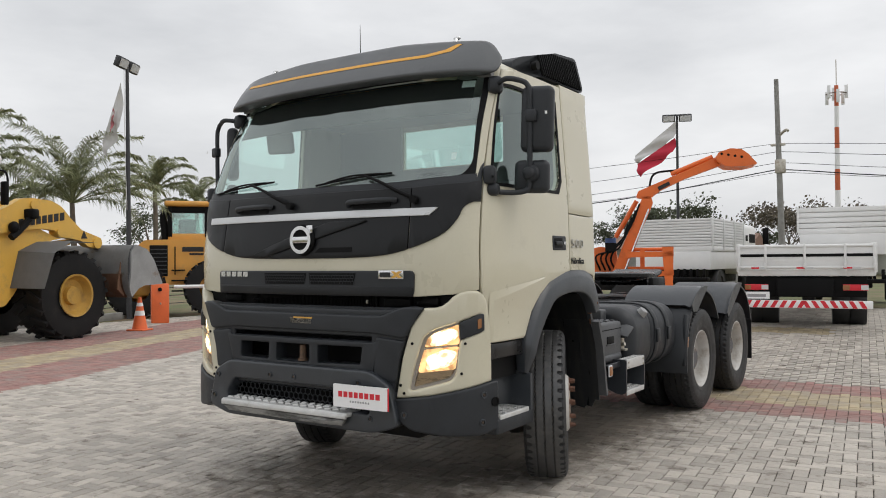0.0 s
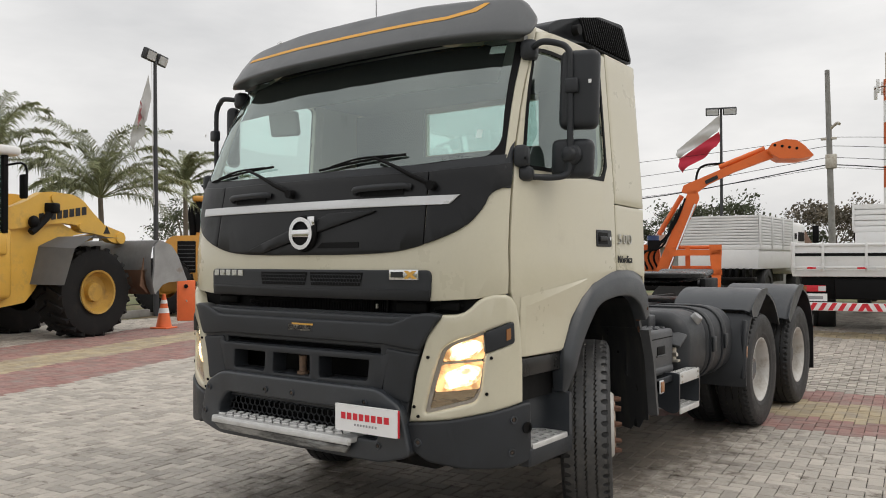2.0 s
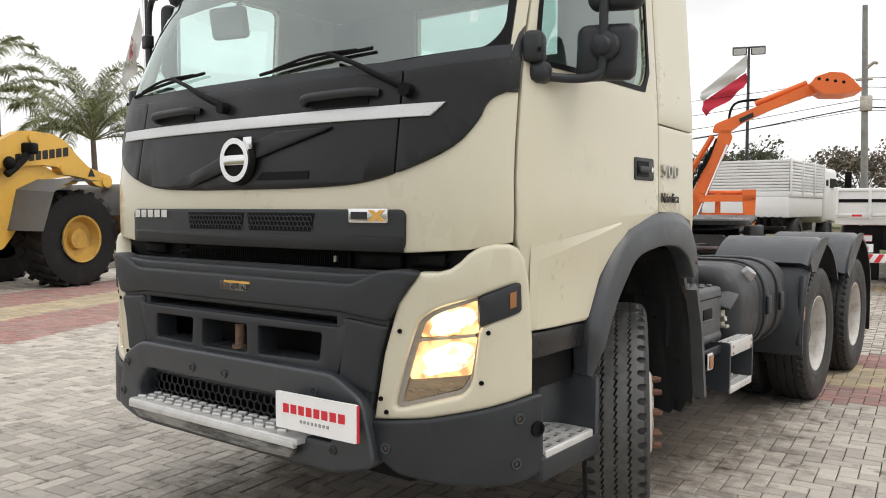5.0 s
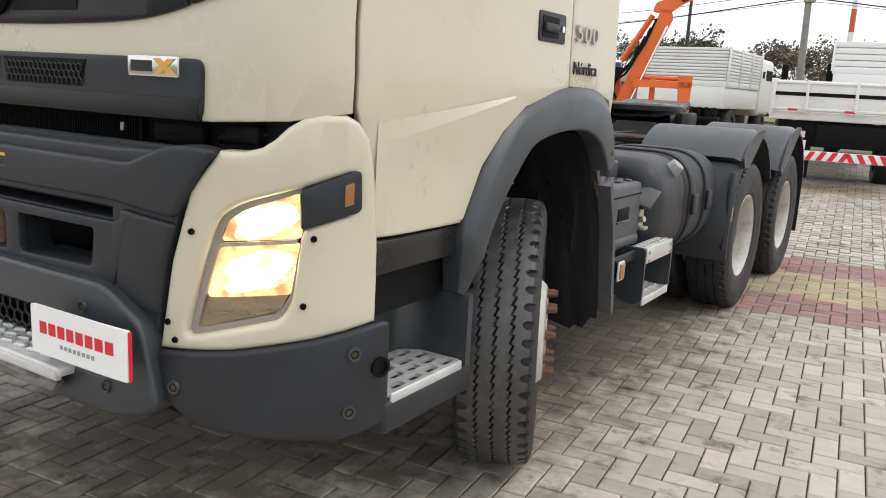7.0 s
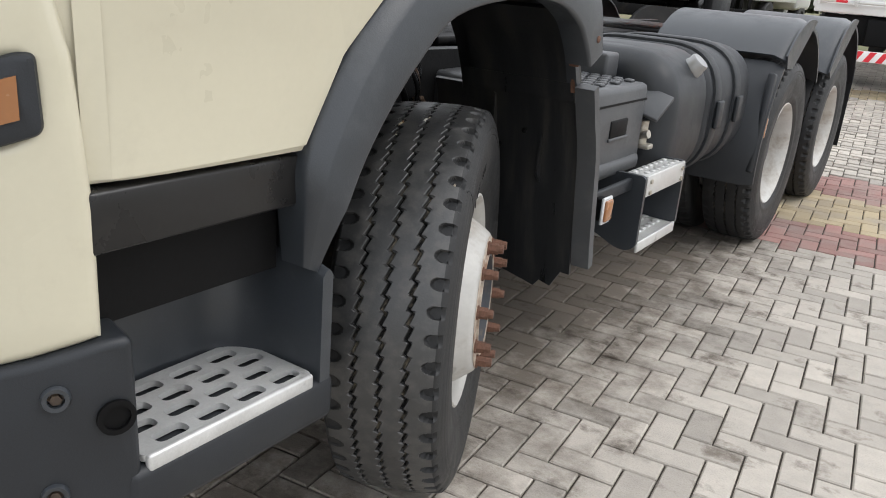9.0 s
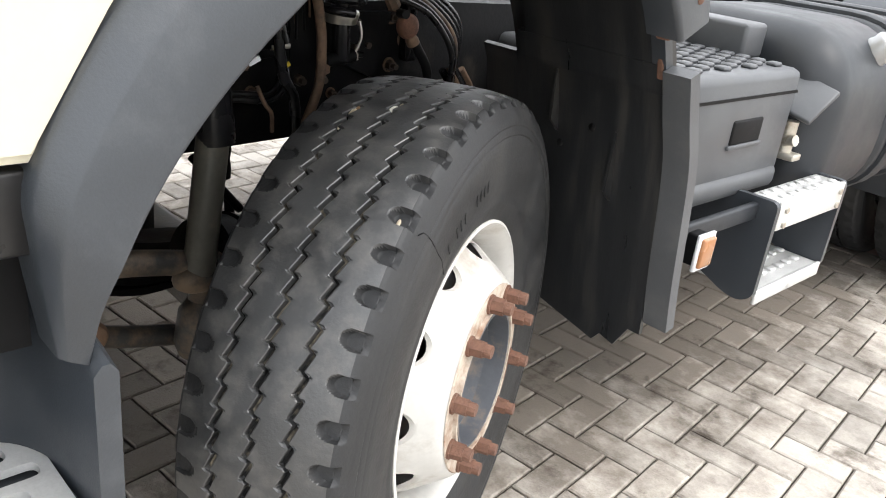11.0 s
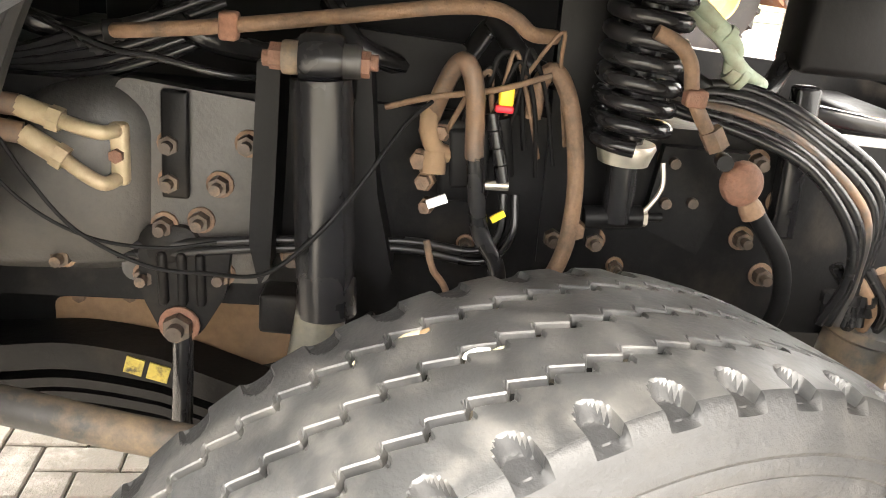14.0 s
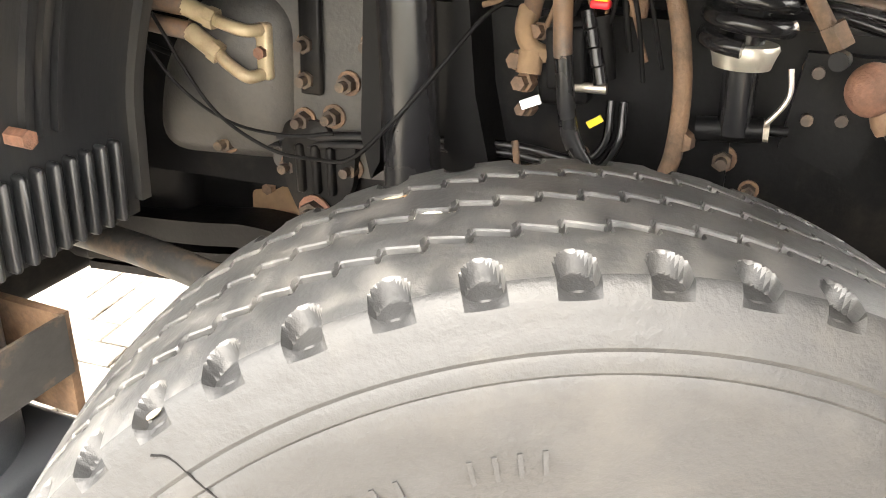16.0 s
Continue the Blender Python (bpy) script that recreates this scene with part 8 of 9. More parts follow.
part("rear_arm", L2.plate(B(), rounded([(-0.6, 1.9), (-1.7, 1.5), (-2.4, 0.6), (-2.1, 0.5), (-1.4, 1.2), (-0.6, 1.4)], 0.1), -0.5, -0.3), LOADER_Y2, loader2)

# traffic cone and barrier cabinet
cone = thing("traffic_cone", (-12.42, 6.36, 0), "orange traffic cone with two white bands", "traffic cone")
bm = lathe(B(), [(0.17, 0.03), (0.035, 0.75), (0.0, 0.76)], (-12.42, 6.36, 0), (0, 0, 1), 28)
part("cone_body", bm, CONE_O, cone)
part("cone_base", box(B(), (-12.42, 6.36, 0.017), (0.42, 0.42, 0.034), (0, 0, 20), bev=0.01), CONE_O, cone)
for z0, z1 in ((0.34, 0.45), (0.55, 0.63)):
    f = lambda z: 0.17 - 0.135 * (z - 0.03) / 0.72 + 0.004
    part("cone_band", lathe(B(), [(f(z0), z0), (f(z1), z1)], (-12.42, 6.36, 0), (0, 0, 1), 28), SIGN_W, cone)
cabinet = thing("barrier_cabinet", (-14.0, 8.1, 0), "orange steel barrier cabinet with white boom arm", "barrier gate")
part("cabinet_body", box(B(), (-14.0, 8.1, 0.5), (0.42, 0.36, 1.0), (0, 0, 58), bev=0.02), CONE_O, cabinet)
part("cabinet_knob", lathe(B(), [(0.05, 0), (0.05, 0.03), (0, 0.03)], (-13.84, 7.98, 0.86), (0.85, -0.53, 0), 20), BLACK, cabinet)
part("cabinet_lock", box(B(), (-13.83, 7.99, 0.5), (0.03, 0.14, 0.05), (0, 0, 58), bev=0.01), STEEL, cabinet)
part("boom_arm", cyl(B(), (-13.7, 8.3, 0.92), (-12.2, 10.7, 0.92), 0.045), WHITE, cabinet)

# kerb and low fence at the yard's edge
bm = B()
for a, b in (((-15.0, 2.0), (-15.6, 6.0)), ((-15.6, 6.0), (-17.6, 11.0)), ((-15.0, 2.0), (-14.8, -8.0))):
    d = Vector((b[0] - a[0], b[1] - a[1], 0))
    box(bm, ((a[0] + b[0]) / 2, (a[1] + b[1]) / 2, 0.05), (d.length, 0.15, 0.2), (0, 0, math.degrees(math.atan2(d.y, d.x))), 0.015)
solid("kerb", bm, CONCRETE, "concrete kerb along the yard edge", "kerb", "structure")
fence = thing("wire_fence", (-17.2, 8.0, 0), "low dark wire fence on the grass verge", "fence")
for i in range(9):
    p = Vector((-16.0, 3.0, 0)).lerp(Vector((-18.6, 14.0, 0)), i / 8)
    part("post", cyl(B(), p - Vector((0, 0, 0.05)), p + Vector((0, 0, 0.95)), 0.04, seg=8), POLE_M, fence)
for z in (0.25, 0.5, 0.75, 0.92):
    part("rail_wire", cyl(B(), (-16.0, 3.0, z), (-18.6, 14.0, z), 0.012, seg=5), POLE_M, fence)


# ---- white trucks and the orange crane ----
def dropside(at, heading):
    L = Local(at, heading)
    t = thing("dropside_truck", at, "white dropside lorry with red and white chevron bumper", "truck")
    W, z0, z1 = 1.08, 1.08, 1.5
    part("deck", L.box(B(), (0, -W, z0 - 0.12), (5.2, W, z0), 0.02), WHITE, t)
    tail = part("tailgate", L.box(B(), (-0.05, -W, z0), (0.0, W, z1), 0.01), WHITE, t, "white steel tailgate")
    for z in (z0 + 0.03, z1 - 0.03):
        part("gate_rail", L.box(B(), (-0.072, -W, z - 0.02), (-0.04, W, z + 0.02), 0.01), WHITE, tail)
    part("gate_groove", L.box(B(), (-0.056, -W + 0.03, z1 - 0.21), (-0.05, W - 0.03, z1 - 0.16), 0), BLACK, tail)
    for v in (-W + 0.03, -0.62, 0, 0.62, W - 0.03):
        part("gate_post", L.box(B(), (-0.075, v - 0.02, z0 - 0.03), (-0.03, v + 0.02, z1 + 0.01), 0.008), WHITE, tail)
        part("hinge", L.box(B(), (-0.11, v - 0.02, z0 + 0.02), (-0.085, v + 0.02, z0 + 0.1), 0.005), WHITE, tail)
    for v in (-0.72, 0.0, 0.72):
        part("reflector", L.box(B(), (-0.094, v - 0.13, z0 + 0.005), (-0.086, v, z0 + 0.035), 0), SIGN_R, tail)
        part("reflector", L.box(B(), (-0.094, v + 0.005, z0 + 0.005), (-0.086, v + 0.13, z0 + 0.035), 0), SILVER, tail)
    for v in (-W, W - 0.05):
        sd = part("side_board", L.box(B(), (0, v, z0), (5.2, v + 0.05, z1), 0.01), WHITE, t)
        for u in (0.05, 1.7, 3.4, 5.1):
            part("side_post", L.box(B(), (u - 0.04, v - 0.02, z0 - 0.06), (u + 0.04, v + 0.07, z1 + 0.02), 0.008), WHITE, sd)
    bar = part("chevron_bumper", L.box(B(), (-0.12, -1.02, 0.42), (-0.06, 1.02, 0.55), 0.01), SIGN_W, t, "red and white chevron bumper")
    for i in range(14):
        v = -0.98 + i * 0.142
        s = 1 if v > 0 else -1
        o = [(v, 0.425), (v + 0.07, 0.425), (v + 0.07 + s * -0.07, 0.545), (v + s * -0.07, 0.545)]
        part("chevron", prism(B(), o, lambda a, b, d: L.p(-0.122 - d, a, b), 0, 0.004), SIGN_R, bar)
    for v in (-0.96, 0.58):
        tl = part("tail_light", L.box(B(), (-0.06, v, 0.72), (0.0, v + 0.38, 0.82), 0.01), SIGN_R, t, "red tail light")
        part("lamp_lens", L.box(B(), (-0.066, v + 0.27, 0.73), (-0.058, v + 0.38, 0.81), 0), SILVER, tl)
        part("lamp_lens", L.box(B(), (-0.066, v, 0.73), (-0.058, v + 0.1, 0.81), 0), AMBER, tl)
    np_ = part("number_plate", L.box(B(), (-0.08, -0.98, 0.57), (-0.07, -0.56, 0.69), 0), SIGN_W, t)
    part("plate_bar", L.box(B(), (-0.084, -0.92, 0.6), (-0.08, -0.62, 0.65), 0), GREY_PRINT, np_)
    part("subframe", L.box(B(), (0.0, -0.45, 0.6), (5.5, 0.45, 0.92), 0.02), BLACK, t)
    part("rear_panel", L.box(B(), (0.1, -0.95, 0.6), (0.16, 0.95, 0.95), 0.01), BLACK, t)
    for u in (1.7,):
        for v in (-0.88, -0.6, 0.6, 0.88):
            part("tyre", lathe(B(), [(0.28, 0.13), (0.44, 0.14), (0.47, 0.1), (0.47, -0.1), (0.44, -0.14), (0.28, -0.13)], L.p(u, v, 0.47), L.v, 32), RUBBER, t, "black lorry tyre")
    part("cab_back", L.box(B(), (5.4, -1.0, 0.5), (6.6, 1.0, 1.55), 0.1), WHITE, t)
    return L


dropside((1.03, 9.75, gh(1.03, 9.75)), (-0.167, 0.986))


def slat_truck(at, heading, length, name_label, rows, z0, z1):
    L = Local(at, heading)
    t = thing("slat_truck", at, name_label, "truck")
    W = 1.12
    part("body_floor", L.box(B(), (0, -W, z0 - 0.15), (length, W, z0), 0.02), WHITE, t)
    h = (z1 - z0) / rows
    for i in range(rows):
        for v in (-W, W - 0.04):
            part("slat", L.box(B(), (0, v, z0 + h * i + 0.01), (length, v + 0.04, z0 + h * (i + 1) - 0.008), 0.006), WHITE, t)
        part("slat", L.box(B(), (0, -W, z0 + h * i + 0.01), (0.04, W, z0 + h * (i + 1) - 0.008), 0.006), WHITE, t)
    part("body_lining", L.box(B(), (0.05, -W + 0.05, z0), (length - 0.02, W - 0.05, z1 - 0.03), 0.01), WHITE, t)
    for u in (0.02, length / 3, length * 2 / 3, length - 0.04):
        for v in (-W - 0.03, W - 0.02):
            part("upright", L.box(B(), (u - 0.03, v, z0 - 0.1), (u + 0.03, v + 0.05, z1 + 0.02), 0.006), WHITE, t)
    part("side_skirt", L.box(B(), (0, -W + 0.03, z0 - 0.66), (length, W - 0.03, z0 - 0.14), 0.02), WHITE, t)
    part("subframe", L.box(B(), (0.1, -0.5, 0.5), (length + 1.5, 0.5, z0 - 0.45), 0.02), BLACK, t)
    c = part("lorry_cab", L.box(B(), (length + 0.12, -1.12, 0.75), (length + 1.7, 1.12, z1 - 0.05), 0.14), WHITE, t, "white lorry cab")
    for v in (-1.13, 1.12):
        part("cab_window", L.box(B(), (length + 0.7, v, 1.75), (length + 1.5, v + 0.01, z1 - 0.35), 0), BLACK, c)
        part("cab_window", L.box(B(), (length + 0.25, v, 1.8), (length + 0.5, v + 0.01, z1 - 0.4), 0), BLACK, c)
        part("lorry_mirror", L.box(B(), (length + 1.6, v + (0.22 if v > 0 else -0.3), 1.7), (length + 1.7, v + (0.4 if v > 0 else -0.12), 2.25), 0.03), BLACK, c)
    part("windscreen", L.box(B(), (length + 1.68, -1.0, 1.7), (length + 1.705, 1.0, z1 - 0.3), 0.01), BLACK, c)
    for u in (1.0, length + 0.9):
        for v in (-0.95, 0.95):
            part("tyre", lathe(B(), [(0.0, 0.1), (0.26, 0.11), (0.28, 0.14), (0.44, 0.14), (0.47, 0.1), (0.47, -0.1), (0.44, -0.14), (0.28, -0.13)], L.p(u, v, 0.47), L.v * (1 if v > 0 else -1), 32), RUBBER, t)
    part("tool_tray", L.box(B(), (-0.3, 0.1, 0.62), (-0.02, 1.05, 0.72), 0.02), FRAME, t)
    for i in range(5):
        part("tool_bracket", L.box(B(), (-0.1, 0.15 + i * 0.18, 0.72), (-0.03, 0.22 + i * 0.18, 0.95), 0.01), FRAME, t)
    return t


slat_truck((-3.8, 17.7, gh(-3.8, 17.7)), (0.0, 1.0), 3.6, "white lorry with slatted stake body", 10, 1.59, 2.38)
slat_truck((0.87, 16.6, gh(0.87, 16.6)), (-0.1, 0.99), 3.6, "white lorry with raised slatted body", 4, 1.96, 2.48)

# crane on a low dark carrier
LC = Local((-2.23, 9.7, gh(-2.23, 9.7)), (0.941, 0.337))
crane = thing("loader_crane", LC.p(0, 0, 0), "orange hydraulic loader crane with raised bucket on dark carrier", "crane")
cq = lambda *pts: [((x - 1100) / 96.5, (576 - y) / 92) for x, y in pts]
part("carrier_deck", LC.box(B(), (-1.6, -0.9, 0.7), (0.5, 0.6, 0.9), 0.03), FRAME, crane)
part("carrier_block", LC.box(B(), (-1.4, -0.7, 0.9), (0.45, 0.5, 1.02), 0.03), BLACK, crane)
for u in (-1.2, 0.2):
    for v in (-0.8, 0.5):
        part("tyre", lathe(B(), [(0.0, 0.1), (0.25, 0.11), (0.42, 0.14), (0.45, 0.1), (0.45, -0.1), (0.42, -0.14), (0.0, -0.13)], LC.p(u, v, 0.45), LC.v, 28), RUBBER, crane)
part("base_box", LC.plate(B(), rounded(cq((1046, 440), (1062, 436), (1090, 440), (1096, 481), (1046, 481)), 0.02), -0.4, 0.08), ORANGE, crane, "orange base frame")
mast = part("mast", LC.plate(B(), rounded(cq((1084, 482), (1104, 482), (1158, 362), (1154, 350), (1140, 350), (1128, 378)), 0.03), 0.1, 0.28), ORANGE, crane, "orange crane mast")
for v in (0.31, 0.05):
    part("mast_pipe", tube(B(), [LC.p(*cq((1100, 495))[0][:1], v, cq((1100, 495))[0][1]), LC.p(cq((1150, 372))[0][0], v, cq((1150, 372))[0][1])], 0.02, 6), CHROME, mast)
part("mast_cylinder", cyl(B(), LC.p(cq((1090, 420))[0][0], 0.0, cq((1090, 420))[0][1]), LC.p(cq((1129, 356))[0][0], 0.0, cq((1129, 356))[0][1]), 0.045), ORANGE, mast)
boom = part("boom", LC.plate(B(), rounded(cq((1128, 352), (1132, 341), (1200, 314), (1268, 286), (1284, 294), (1280, 299), (1215, 321), (1172, 340), (1150, 356)), 0.03), 0.1, 0.28), ORANGE, crane, "orange crane boom")
part("maker_bar", LC.plate(B(), cq((1166, 335), (1186, 326), (1188, 332), (1168, 341)), 0.322, 0.33), BLACK_PRINT, boom)
part("boom_cylinder", cyl(B(), LC.p(cq((1190, 318))[0][0], 0.2, cq((1190, 318))[0][1] + 0.06), LC.p(cq((1262, 290))[0][0], 0.2, cq((1262, 290))[0][1] + 0.05), 0.045), ORANGE, boom)
part("boom_hose", tube(B(), [LC.p(cq((1150, 345))[0][0], 0.2, cq((1150, 345))[0][1]), LC.p(cq((1160, 318))[0][0], 0.2, cq((1160, 312))[0][1]), LC.p(cq((1200, 308))[0][0], 0.2, cq((1200, 306))[0][1])], 0.02, 6), BLACK, boom)
bo = rounded(cq((1264, 291), (1270, 281), (1290, 275), (1308, 277), (1319, 285), (1334, 302), (1314, 306), (1282, 305), (1268, 296)), 0.025)
grab = part("bucket", LC.plate(B(), bo, -0.15, 0.5), ORANGE, crane, "orange crane bucket")
for i in range(4):
    part("bucket_hole", lathe(B(), [(0.025, 0), (0.0, 0.001)], LC.p(cq((1275 + 11 * i, 284 + 2 * i))[0][0], 0.502, cq((1275 + 11 * i, 284 + 2 * i))[0][1]), LC.v, 10), BLACK, grab)
for y0 in (0, 1):
    part("stabiliser", LC.plate(B(), rounded(cq((1110, 446 + y0 * 38), (1192, 446 + y0 * 32), (1192, 454 + y0 * 32), (1110, 456 + y0 * 38)), 0.01), 0.35, 0.5), ORANGE, crane)
part("stabiliser_leg", LC.plate(B(), cq((1172, 438), (1192, 438), (1190, 512), (1178, 512)), 0.35, 0.5), ORANGE, crane)
for k in range(4):
    x0 = 1062 + 9 * k
    a, b, c = cq((x0, 478))[0], cq((x0 - 6, 452))[0], cq((1096 + 7 * k, 440 - 12 * k))[0]
    part("crane_hose", tube(B(), [LC.p(a[0], 0.12, a[1]), LC.p(b[0], 0.2, b[1]), LC.p(c[0], 0.3, c[1]), LC.p(c[0] + 0.18, 0.3, c[1] + 0.45)], 0.018, 6), BLACK, crane)
for y0 in (442, 452, 475):
    a, b = cq((1112, y0))[0], cq((1186, y0))[0]
    part("stabiliser_tube", cyl(B(), LC.p(a[0], 0.25, a[1]), LC.p(b[0], 0.25, b[1]), 0.035, seg=10), ORANGE, crane)
part("stabiliser_post", LC.plate(B(), cq((1134, 440), (1142, 440), (1142, 484), (1134, 484)), 0.1, 0.3), ORANGE, crane)
part("valve_bank", LC.plate(B(), cq((1072, 430), (1092, 430), (1092, 444), (1072, 444)), 0.1, 0.3), BLACK, crane)
part("blue_drum", cyl(B(), LC.p(-0.23, -0.8, 1.0), LC.p(-0.23, -0.8, 1.7), 0.11), BLUE, crane)


# ---- poles, flags, wires, tower ----
def flag_pole(at, top, label, lean=0.0):
    t = thing("flag_pole", at, label, "flag pole")
    a = Vector(at)
    b = a + Vector((lean, 0, top))
    part("pole", cyl(B(), a, b, 0.075, 0.045, 12), POLE_M, t)
    return t, b


def flood(t, b, face):
    part("lamp_bracket", box(B(), b, (0.06, 0.8, 0.06), (0, 0, face), bev=0.01), POLE_M, t)
    for d in (-0.32, 0.32):
        c = b + Matrix.Rotation(radians(face), 3, "Z") @ Vector((0, d, -0.12))
        part("floodlight", box(B(), c, (0.16, 0.5, 0.3), (0, 20, face), bev=0.03), POLE_M, t, "square floodlight")
        part("floodlight_glass", box(B(), c + Matrix.Rotation(radians(face), 3, "Z") @ Vector((0.08, 0, -0.03)), (0.02, 0.42, 0.22), (0, 20, face)), SILVER, t)


def cloth(corners, m, parent, name, wave=0.12):
    """A hanging cloth between four corners, with folds."""
    p = [Vector(c) for c in corners]
    bm = B()
    g = []
    for i in range(15):
        row = []
        for j in range(15):
            a, b = i / 14, j / 14
            q0 = p[0].lerp(p[1], b).lerp(p[3].lerp(p[2], b), a)
            row.append(bm.verts.new(q0 + Vector((0.6, 0.8, 0)) * wave * math.sin(a * 9 + b * 4) * min(1, b * 2)))
        g.append(row)
    for a, b in zip(g, g[1:]):
        for k2 in range(14):
            bm.faces.new((a[k2], a[k2 + 1], b[k2 + 1], b[k2]))
    return part(name, bm, m, parent)


pl, b = flag_pole((-16.05, 8.66, 0), 7.15, "dark flag pole with limp white flag and floodlights", -0.1)
flood(pl, b, 28)
cloth([(-16.2, 8.5, 6.55), (-16.18, 8.5, 5.3), (-16.85, 8.5, 4.5), (-17.05, 8.5, 4.95)], CLOTH_W, pl, "white_flag", 0.07)
cloth([(-16.36, 8.36, 5.85), (-16.28, 8.36, 5.56), (-16.43, 8.36, 5.1), (-16.47, 8.36, 5.4)], CLOTH_P, pl, "red_print", 0.03)
part("halyard", tube(B(), [(-16.13, 8.55, 6.9), (-16.1, 8.55, 5.0), (-16.0, 8.55, 3.0)], 0.008, 5), CLOTH_W, pl)
pr, b = flag_pole((-6.6, 27.2, gh(-6.6, 27.2)), 7.25, "dark flag pole with red and white flag", 0.0)
flood(pr, b, -70)
cloth([(-6.64, 27.15, 7.1), (-6.66, 27.15, 6.45), (-8.25, 27.15, 5.5), (-8.35, 27.15, 5.85)], CLOTH_W, pr, "white_cloth", 0.1)
cloth([(-6.66, 27.15, 6.45), (-6.68, 27.15, 5.9), (-8.15, 27.15, 4.95), (-8.25, 27.15, 5.5)], CLOTH_R, pr, "red_cloth", 0.1)
up_ = thing("utility_pole", (-2.5, 26.2, 0.4), "grey concrete utility pole with wires", "utility pole")
part("pole", cyl(B(), (-2.45, 26.2, 0), (-2.62, 26.2, 8.1), 0.13, 0.08, 12), CONCRETE, up_)
part("pole_fitting", box(B(), (-2.58, 26.2, 5.7), (0.5, 0.12, 0.08), bev=0.01), STEEL, up_)
part("pole_fitting", box(B(), (-2.5, 26.15, 4.9), (0.35, 0.2, 0.5), bev=0.03), STEEL, up_)
part("street_lamp_head", tube(B(), [(-2.58, 26.2, 6.0), (-2.3, 26.1, 6.2), (-2.2, 26.0, 6.15)], 0.05, 8), STEEL, up_)
wires = thing("overhead_wires", (-2.5, 26.2, 5.6), "dark overhead wires strung between poles", "wires")
for z, s, r in ((5.75, 0.0, 0.009), (5.45, 0.25, 0.01), (5.05, 0.35, 0.01), (4.8, 0.45, 0.02), (4.7, 0.3, 0.008)):
    part("wire", tube(B(), [(-2.6, 26.2, z), (-9.0, 25.2, z - 0.5 - s), (-17.0, 24.0, z - 0.9 - s), (-30.0, 22.0, z - 0.6)], r, 5, 8), BLACK, wires)
    part("wire", tube(B(), [(-2.6, 26.2, z), (3.0, 26.6, z - 0.35 - s * 0.4), (12.0, 27.5, z - 0.1)], r, 5, 8), BLACK, wires)
tw = thing("radio_tower", (-8.3, 84, 0), "red and white radio mast on the horizon", "radio mast")
for i in range(9):
    part("mast_section", cyl(B(), (-8.3, 84, i * 2.1), (-8.3, 84, (i + 1) * 2.1), 0.3 - 0.012 * i, 0.29 - 0.012 * i, 10), SIGN_W if i % 2 else mat("mast_red", (0.55, 0.13, 0.05), 0.6) if i == 0 else bpy.data.materials["mast_red"], tw)
part("mast_tip", cyl(B(), (-8.3, 84, 18.9), (-8.3, 84, 21.5), 0.05, seg=6), STEEL, tw)
for a in range(6):
    c = Vector((-8.3 + 0.9 * math.cos(a), 84 + 0.9 * math.sin(a), 18.2 - 0.5 * (a % 2)))
    part("aerial_panel", box(B(), c, (0.3, 0.2, 1.3), bev=0.02), SIGN_W, tw)
part("aerial_ring", lathe(B(), [(0.9, 0), (1.0, 0.05), (0.9, 0.1)], (-8.3, 84, 18.0), (0, 0, 1), 18), RUST, tw)


# ---- palms and trees ----
def palm(at, height, crown, fronds, seed, label):
    rnd = random.Random(seed)
    t = thing("palm_tree", at, label, "palm tree")
    a = Vector(at)
    top = a + Vector((rnd.uniform(-0.2, 0.2), 0, height))
    part("trunk", tube(B(), [a, a.lerp(top, 0.5) + Vector((0.06, 0, 0)), top], 0.11, 10, 8, 0.07), BARK, t)
    for f in range(fronds):
        az, el = 2.4 * f + rnd.uniform(-0.25, 0.25), radians(rnd.uniform(12, 88))
        d = Vector((math.cos(az), math.sin(az), 0))
        ln, bend = crown * rnd.uniform(0.9, 1.25), radians(rnd.uniform(55, 95))
        c, pts = top.copy(), [top.copy()]
        for i in range(10):
            b = el - bend * (i / 9) ** 1.5
            c = c + (d * math.cos(b) + Vector((0, 0, math.sin(b)))) * ln / 10
            pts.append(c.copy())
        bm = tube(B(), pts, 0.022, 5, 2, 0.005)
        side = d.cross(Vector((0, 0, 1)))
        for i in range(64):
            s = 0.16 + 0.83 * i / 63
            j = min(int(s * 10), 9)
            c = pts[j].lerp(pts[j + 1], s * 10 - j)
            along_ = (pts[j + 1] - pts[j]).normalized()
            L = crown * 0.25 * (1 - 0.7 * abs(s - 0.4)) * rnd.uniform(0.75, 1.1)
            for sg in (1, -1):
                way = (side * sg * 0.7 + along_ * rnd.uniform(0.55, 0.9) + Vector((0, 0, rnd.uniform(-0.15, 0.45)))).normalized()
                mid_ = c + way * L * 0.55
                tip = c + way * L * 0.92 - Vector((0, 0, L * rnd.uniform(0.25, 0.6)))
                w = along_ * 0.011
                bm.faces.new([bm.verts.new(c - w), bm.verts.new(mid_ - w * 1.2), bm.verts.new(tip), bm.verts.new(mid_ + w * 1.2), bm.verts.new(c + w)])
        part("frond", bm, LEAF, t)


palm((-18.5, 8.55, 0), 3.3, 2.5, 26, 3, "bushy feather palm behind the loader")
palm((-20.5, 12.8, 0), 4.05, 1.55, 20, 5, "slender palm with grey trunk")
palm((-21.2, 15.3, 0), 3.75, 1.4, 16, 8, "small palm beyond the verge")
palm((-18.4, 5.4, 0), 3.9, 2.1, 18, 13, "feather palm at the yard edge")


